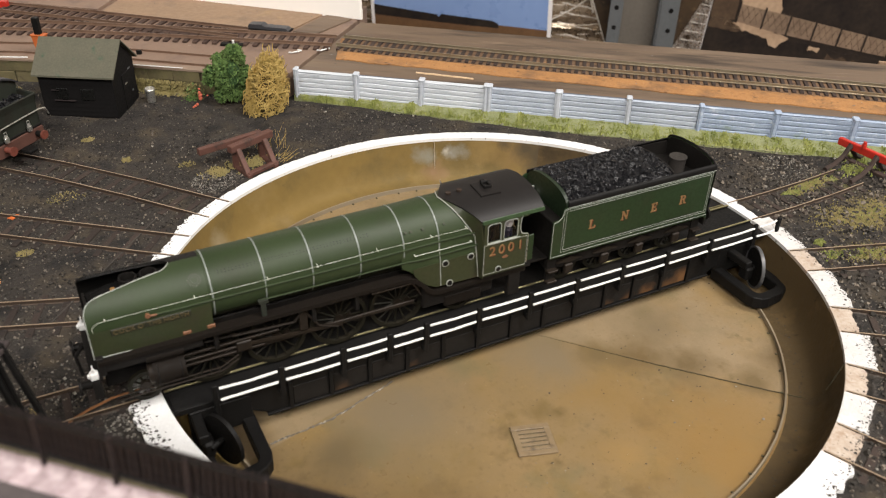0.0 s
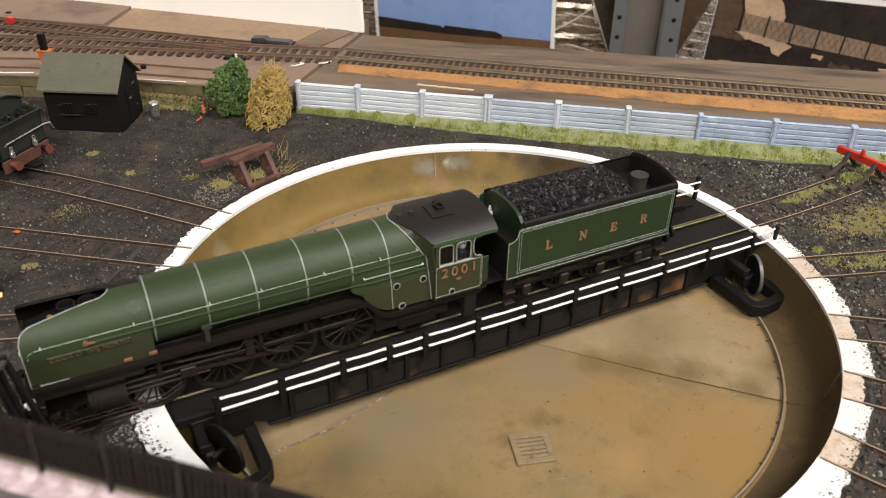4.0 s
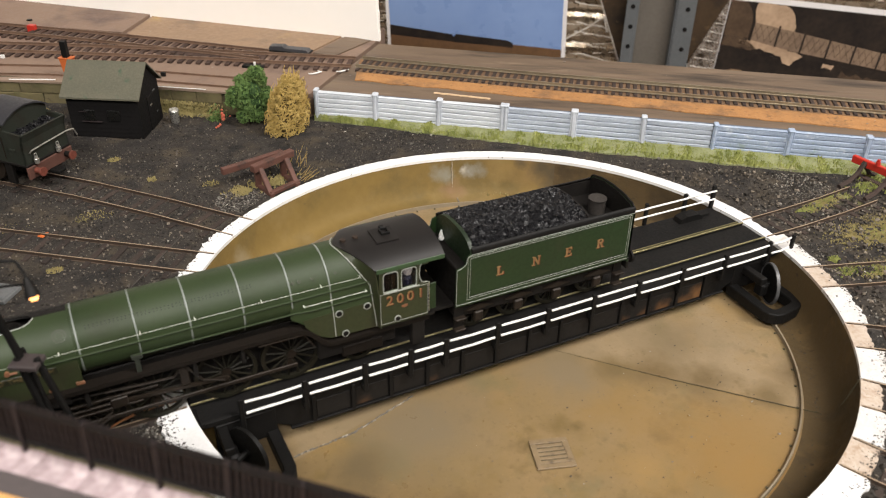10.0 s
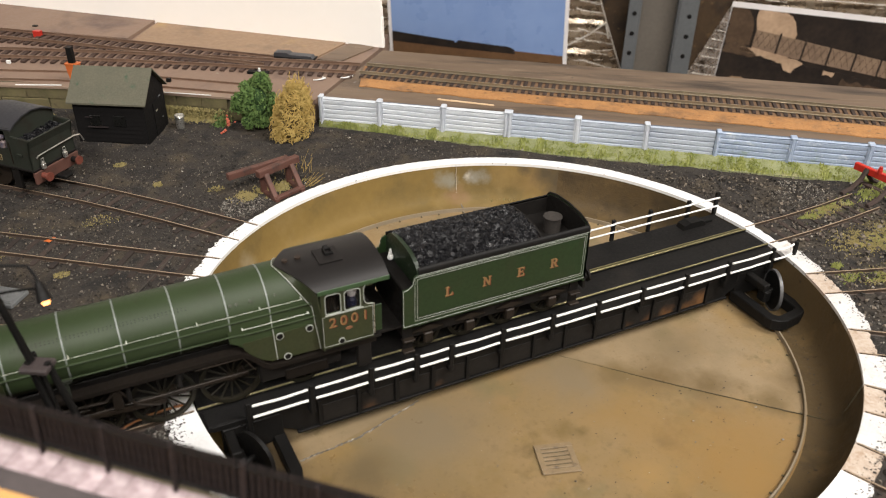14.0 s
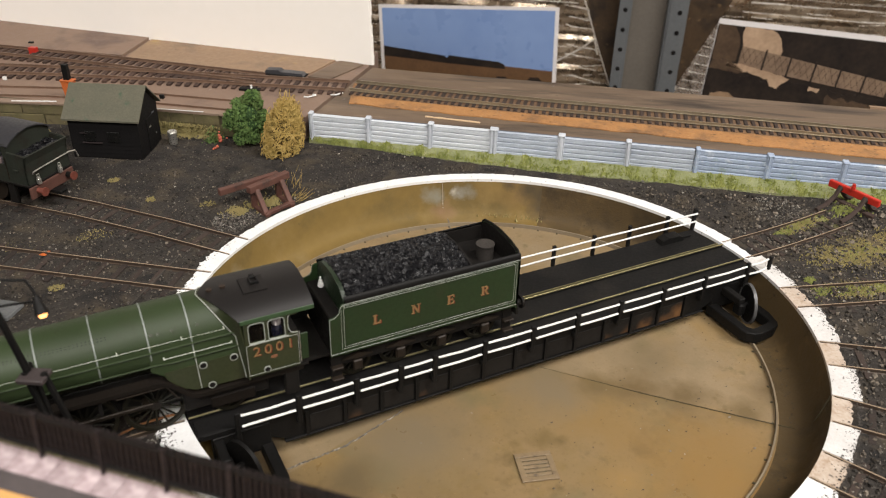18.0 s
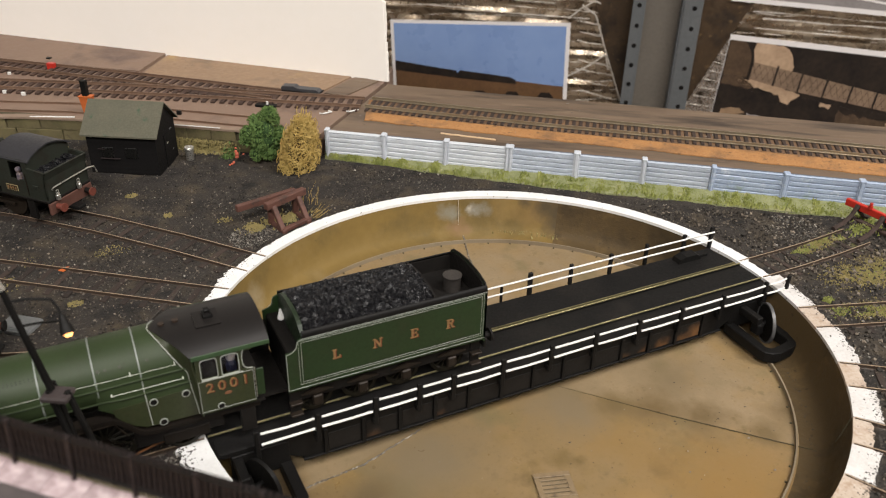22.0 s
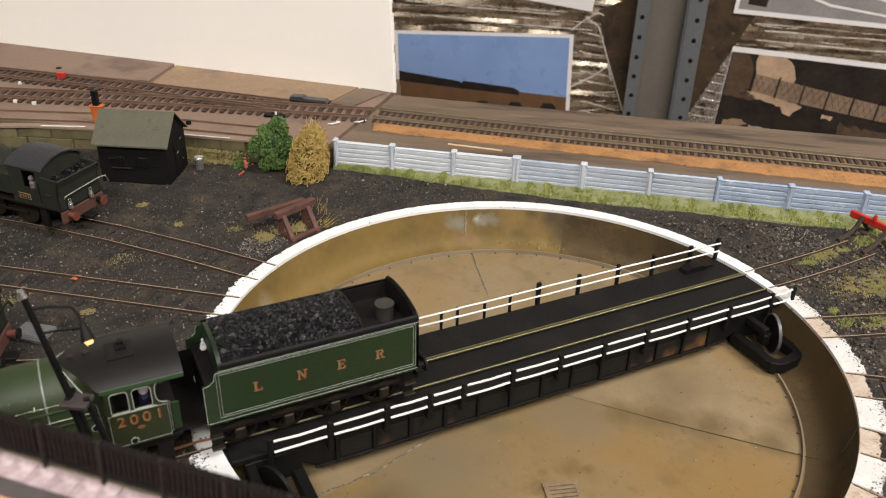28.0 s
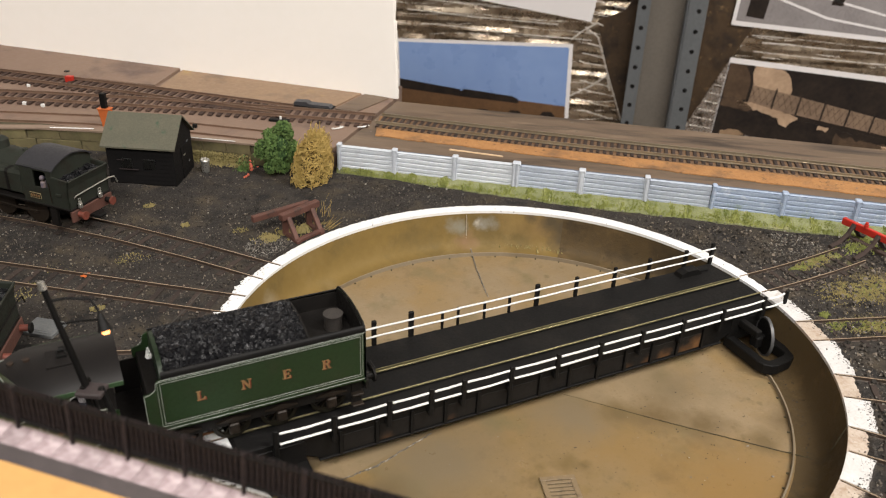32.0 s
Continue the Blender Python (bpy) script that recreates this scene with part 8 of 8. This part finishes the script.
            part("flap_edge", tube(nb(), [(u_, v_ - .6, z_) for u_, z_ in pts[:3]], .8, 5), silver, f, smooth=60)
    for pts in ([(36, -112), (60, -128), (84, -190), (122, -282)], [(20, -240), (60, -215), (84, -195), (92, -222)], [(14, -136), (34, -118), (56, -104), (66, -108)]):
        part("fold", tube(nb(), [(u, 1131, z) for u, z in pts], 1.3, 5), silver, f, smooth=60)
    # quilting seams: near-white colour stands in for the lamps' reflections
    seams = mat("foil_seam_glint", (0.92, 0.88, 0.82), (0.62, 0.55, 0.46), rough=0.4, metal=0.2, big=14, small=4)
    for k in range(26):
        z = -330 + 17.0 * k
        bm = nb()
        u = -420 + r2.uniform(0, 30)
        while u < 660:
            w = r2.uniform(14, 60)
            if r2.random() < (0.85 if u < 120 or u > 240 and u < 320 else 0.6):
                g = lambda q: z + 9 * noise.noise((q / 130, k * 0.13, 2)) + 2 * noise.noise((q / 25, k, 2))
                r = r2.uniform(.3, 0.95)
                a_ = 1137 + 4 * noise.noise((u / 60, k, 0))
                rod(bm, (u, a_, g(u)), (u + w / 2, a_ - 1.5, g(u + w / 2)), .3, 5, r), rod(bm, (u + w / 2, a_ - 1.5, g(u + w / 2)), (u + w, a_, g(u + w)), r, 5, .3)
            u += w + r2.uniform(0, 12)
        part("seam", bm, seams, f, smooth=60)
    # steel upright
    s = thing("steel_upright", "grey slotted steel shelving upright", "upright", mm(0, 0, 0, 0, 0, TH), kind="structure")
    bm = nb()
    box(bm, 136, 196, 1106, 1110, -900, 300)
    part("channel_back", bm, M_STEELB, s, "beige inner channel")
    part("channel_side", box(nb(), 132, 137, 1086, 1110, -900, 300, .6), M_STEEL, s)
    part("channel_side", box(nb(), 195, 200, 1086, 1110, -900, 300, .6), M_STEEL, s)
    for x0, x1 in ((116, 133), (198, 228)):
        fl = part("flange", box(nb(), x0, x1, 1084, 1087, -900, 300, .5), M_STEEL, s, "blue-grey perforated flange")
        for k in range(16):
            part("slot", rod(nb(), ((x0 + x1) / 2 + 2, 1083.4, -330 + 33.5 * k), ((x0 + x1) / 2 + 2, 1084.2, -330 + 33.5 * k), 3.8, 14), M_BLACK, fl)
    # prints pinned to the foil
    white, sky = mat("print_border", (0.74, 0.72, 0.72), (0.70, 0.68, 0.68), rough=0.35), mat("print_sky", (0.17, 0.27, 0.52), (0.22, 0.33, 0.58), rough=0.3, big=120, small=40)
    brown, dark, beige, grey = mat("print_brown", (0.10, 0.055, 0.03), (0.16, 0.09, 0.045), spec=0.12, rough=0.5, big=25, small=5), mat("print_dark", (0.012, 0.010, 0.010), (0.035, 0.026, 0.02), spec=0.12, rough=0.5, big=40, small=8), mat("print_beige", (0.36, 0.25, 0.155), (0.20, 0.13, 0.08), spec=0.12, rough=0.5, big=30, small=10), mat("print_grey", (0.30, 0.28, 0.28), (0.20, 0.185, 0.185), rough=0.3, big=50, small=8)

    cream = mat("print_cream", (0.52, 0.37, 0.25), (0.27, 0.185, 0.12), spec=0.12, rough=0.5, big=45, small=10)
    band = mat("print_band", (0.27, 0.19, 0.13), (0.15, 0.105, 0.075), spec=0.12, rough=0.5, big=45, small=10)

    def print_sheet(name, label, u, z, tilt, w, h):
        p = thing(name, label, "photo print", muv(u, 1128, z), group="prints on the foil wall")
        p.matrix_world = muv(u, 1128, z) @ pose(0, 0, 0, 0, tilt, 0)
        part("paper", box(nb(), 0, w, 0, 1.2, -h, 0), white, p, "white paper border")
        return p

    def uneven(pts, amp, step=7.0):
        """An outline with small wandering dents along its sides."""
        out = []
        for (xa, za), (xb, zb) in zip(pts, pts[1:] + pts[:1]):
            n = max(1, int(math.hypot(xb - xa, zb - za) / step))
            for i in range(n):
                x, z = xa + (xb - xa) * i / n, za + (zb - za) * i / n
                out.append((min(424, max(1, x + amp * noise.noise((x / 6, z / 6, 1)))), max(-218, min(-9, z + amp * noise.noise((x / 9, z / 9, 7))))))
        return out

    def shape(p, name, pts, material, k):
        part(name, prism(nb(), pts, -0.35 * k, -0.35 * (k - 1) + .1), material, p)
    p = print_sheet("photo_print", "glossy print of a train on a viaduct under blue sky", -300, -156.5, -2.4, 319, 212)
    shape(p, "sky_area", [(6, -6), (312, -6), (312, -206), (6, -206)], sky, 1)
    shape(p, "viaduct_area", [(6, -84), (130, -98), (312, -114), (312, -206), (6, -206)], brown, 2)
    shape(p, "train_area", [(6, -74), (118, -90), (120, -94), (126, -89), (215, -99), (226, -104), (227, -112), (126, -104), (6, -92)], dark, 3)
    for x in (40, 100, 160, 220, 280):
        shape(p, "arch", [(x - 14, -150), (x - 14, -134), (x - 8, -126), (x + 8, -126), (x + 14, -134), (x + 14, -150)], dark, 3)
    p = print_sheet("photo_print", "dark brown print of a station yard with railings", 288, -145, 3.0, 430, 225)
    shape(p, "dark_area", [(1, -9), (424, -9), (424, -218), (1, -218)], dark, 1)
    umber = mat("print_umber", (0.055, 0.037, 0.025), (0.100, 0.066, 0.042), spec=0.12, rough=0.5, big=20, small=6)
    soft = mat("print_soft_brown", (0.105, 0.070, 0.045), (0.050, 0.034, 0.024), spec=0.12, rough=0.5, big=14, small=4)
    shape(p, "hazy_area", uneven([(2, -9), (30, -9), (42, -30), (44, -70), (2, -68)], 3), umber, 2)
    shape(p, "cream_area", uneven([(46, -9), (92, -9), (108, -22), (113, -36), (116, -52), (110, -92), (46, -84)], 4), cream, 2)
    shape(p, "grey_area", uneven([(300, -9), (424, -9), (424, -64), (300, -54), (292, -40)], 4), grey, 2)
    shape(p, "railing_band", [(48, -42), (424, -92), (424, -124), (300, -102), (200, -92), (120, -84), (48, -72)], band, 3)
    shape(p, "platform_area", uneven([(30, -72), (46, -74), (90, -82), (132, -86), (140, -92), (128, -100), (122, -108), (110, -106), (104, -94), (60, -86), (30, -79)], 4), cream, 4)
    shape(p, "platform_haze", uneven([(4, -66), (34, -70), (60, -84), (50, -92), (4, -84)], 4), soft, 4)
    shape(p, "engine_area", uneven([(2, -84), (60, -92), (100, -98), (106, -108), (124, -112), (142, -94), (200, -100), (300, -108), (424, -128), (424, -216), (2, -216)], 6), dark, 4)
    shape(p, "smoke_area", uneven([(210, -112), (300, -120), (300, -150), (205, -142)], 6), soft, 5)
    shape(p, "foot_area", uneven([(14, -130), (44, -124), (58, -134), (40, -138), (14, -142)], 4), beige, 5)
    shape(p, "wheel_glint", uneven([(60, -134), (130, -140), (130, -144), (60, -139)], 3), grey, 5)
    shape(p, "bright_patch", uneven([(176, -98), (194, -100), (192, -108), (174, -106)], 4), cream, 5)
    for k in range(34):
        x, z = 48 + 11 * k, -43 - 1.46 * k
        shape(p, "lattice_strip", [(x, z), (x + 11, z - 26), (x + 11, z - 27.6), (x, z - 1.6)], umber, 4)
        shape(p, "lattice_strip", [(x, z - 25), (x + 11, z - 2), (x + 11, z - 3.6), (x, z - 26.6)], umber, 4)
    for k in range(9):
        x, z = 46 + 43 * k, -38 - 5.6 * k
        shape(p, "railing_post", [(x, z), (x + 3, z), (x + 2, z - 36), (x - 1, z - 36)], dark, 5)
    p = print_sheet("photo_print", "grey print of curved railway lines in ballast", 286, 110, 2.4, 300, 200)
    shape(p, "grey_area", [(6, -6), (294, -6), (294, -192), (6, -192)], grey, 1)
    for o in (0, 30):
        shape(p, "rail_line", [(40, -110 - o), (150, -140 - o), (290, -165 - o * .6), (290, -168 - o * .6), (150, -144 - o), (40, -114 - o)], white, 2)
    shape(p, "dark_hut", [(22, -150), (52, -150), (50, -185), (20, -183)], dark, 2)
    shape(p, "dark_post", [(150, -60), (172, -60), (168, -150), (150, -150)], dark, 2)
    p = print_sheet("photo_print", "white mounted dark print on the foil", -240, 134, 7.0, 312, 200)
    shape(p, "dark_area", [(16, -16), (280, -16), (280, -165), (16, -165)], dark, 1)


backdrop()


def table_clutter():
    bm = nb()
    pts = [(-70 + 3.0 * k, 210.4 - .29 * k + .6 * noise.noise((k * .8, 0, 0))) for k in range(14)]
    loft(bm, [[uv(u, v - .5, Z_UP + .1), uv(u, v + .25 + .3 * math.sin(k * .24), Z_UP + .1), uv(u, v + .2, Z_UP + 1.1), uv(u, v - .4, Z_UP + .8)] for k, (u, v) in enumerate(pts)])
    solid("veneer_splinter", bm, mat("pale_torn_wood", (0.62, 0.46, 0.30), (0.48, 0.33, 0.19), rough=0.8, big=8, small=1.2), "pale torn veneer splinter along the cork edge", "splinter")
    bm = nb()
    for _ in range(420):
        u = rng.uniform(-420, 330)
        v = rng.uniform(205, 290 if u > -130 else 330)
        x, y, z = uv(u, v, Z_UP + (1.3 if v > 262 or 205 < v < 262 and u > -130 else .15))
        lump(bm, (x, y, z), 0.12 + .55 * rng.random() ** 4, None, rng.uniform(.8, 2.4), .4, .3, rng)
    solid("board_flecks", bm, M_PALE, "pale dust flecks on the upper boards", "debris", kind="stuff")
    t = thing("point_motor", "dark grey plastic point motor cover beside the track", "point motor", muv(-190, 273, Z_UP + 1.2, -4))
    part("cover", prism(nb(), [(-16, 0), (-15, 3.2), (-5, 3.8), (-3, 2.4), (14, 2.4), (16, 0)], -3.5, 3.5), mat("slate_plastic", (0.032, 0.032, 0.036), (0.055, 0.055, 0.060), rough=0.5), t)
    part("motor_base", box(nb(), -17, 17, -5, 5, -.2, .5, .2), M_SOOT, t)
    b = thing("track_pin_box", "small black track fitting between the rails", "track fitting", muv(-205, 236, Z_UP))
    part("fitting", box(nb(), -9, 7, -2.4, 2.4, 0, 2.0, .4), M_BLACK, b)
    part("pin", rod(nb(), (0, 0, 2), (0, 0, 4.2), 0.9, 8), M_WHITE, b, smooth=40)
    for u, v in ((-158, 232), (-140, 240)):
        c = thing("rail_clip", "white twisted clip lying by the board joint", "clip", muv(u, v, Z_UP), group="white clips")
        part("clip", tube(nb(), [(-5, -2, .5), (-2, -3, 1), (1, -1, 1.2), (3, 2, 1), (0, 3.5, .8)], .55, 6), M_WHITE, c, smooth=50)
    for u, v, mtl, s in ((-405, 282, M_RED, 3.0), (-418, 300, M_BLACK, 2.0), (-430, 262, M_WHITE, 1.2), (-408, 222, M_WHITE, 1.4), (-392, 221, M_WHITE, 1.4), (-262, 208, M_BLACK, 1.6), (-286, 214, M_WHITE, 1.3)):
        c = thing("lineside_stub", "small coloured lineside stub on the board", "lineside stub", muv(u, v, Z_UP), group="lineside stubs")
        part("stub", box(nb(), -s, s, -s * .7, s * .7, 0, s * 1.8, .2), mtl, c)


table_clutter()


# ---------------------------------------------------------------- what moves
def run_at(t):
    for (a, x), (b, y) in zip(GAIT, GAIT[1:]):
        if t <= b:
            return x + (y - x) * (t - a) / (b - a)
    return GAIT[-1][1]


def motions():
    for ob in (LOCO, TENDER):
        walk(ob, [(t, mm(x, 0, 0)) for t, x in GAIT])
    times = [k * 0.5 for k in range(65)]
    for ob, x, y, z, r, crank in ROLLING:
        rows = []
        for s in times:
            a = run_at(s) / r
            if crank:
                rows.append((s, mm(x + crank * math.cos(a), y, z - crank * math.sin(a))))
            else:
                rows.append((s, mm(x, y, z, 0, math.degrees(a), 0)))
        walk(ob, rows)


motions()
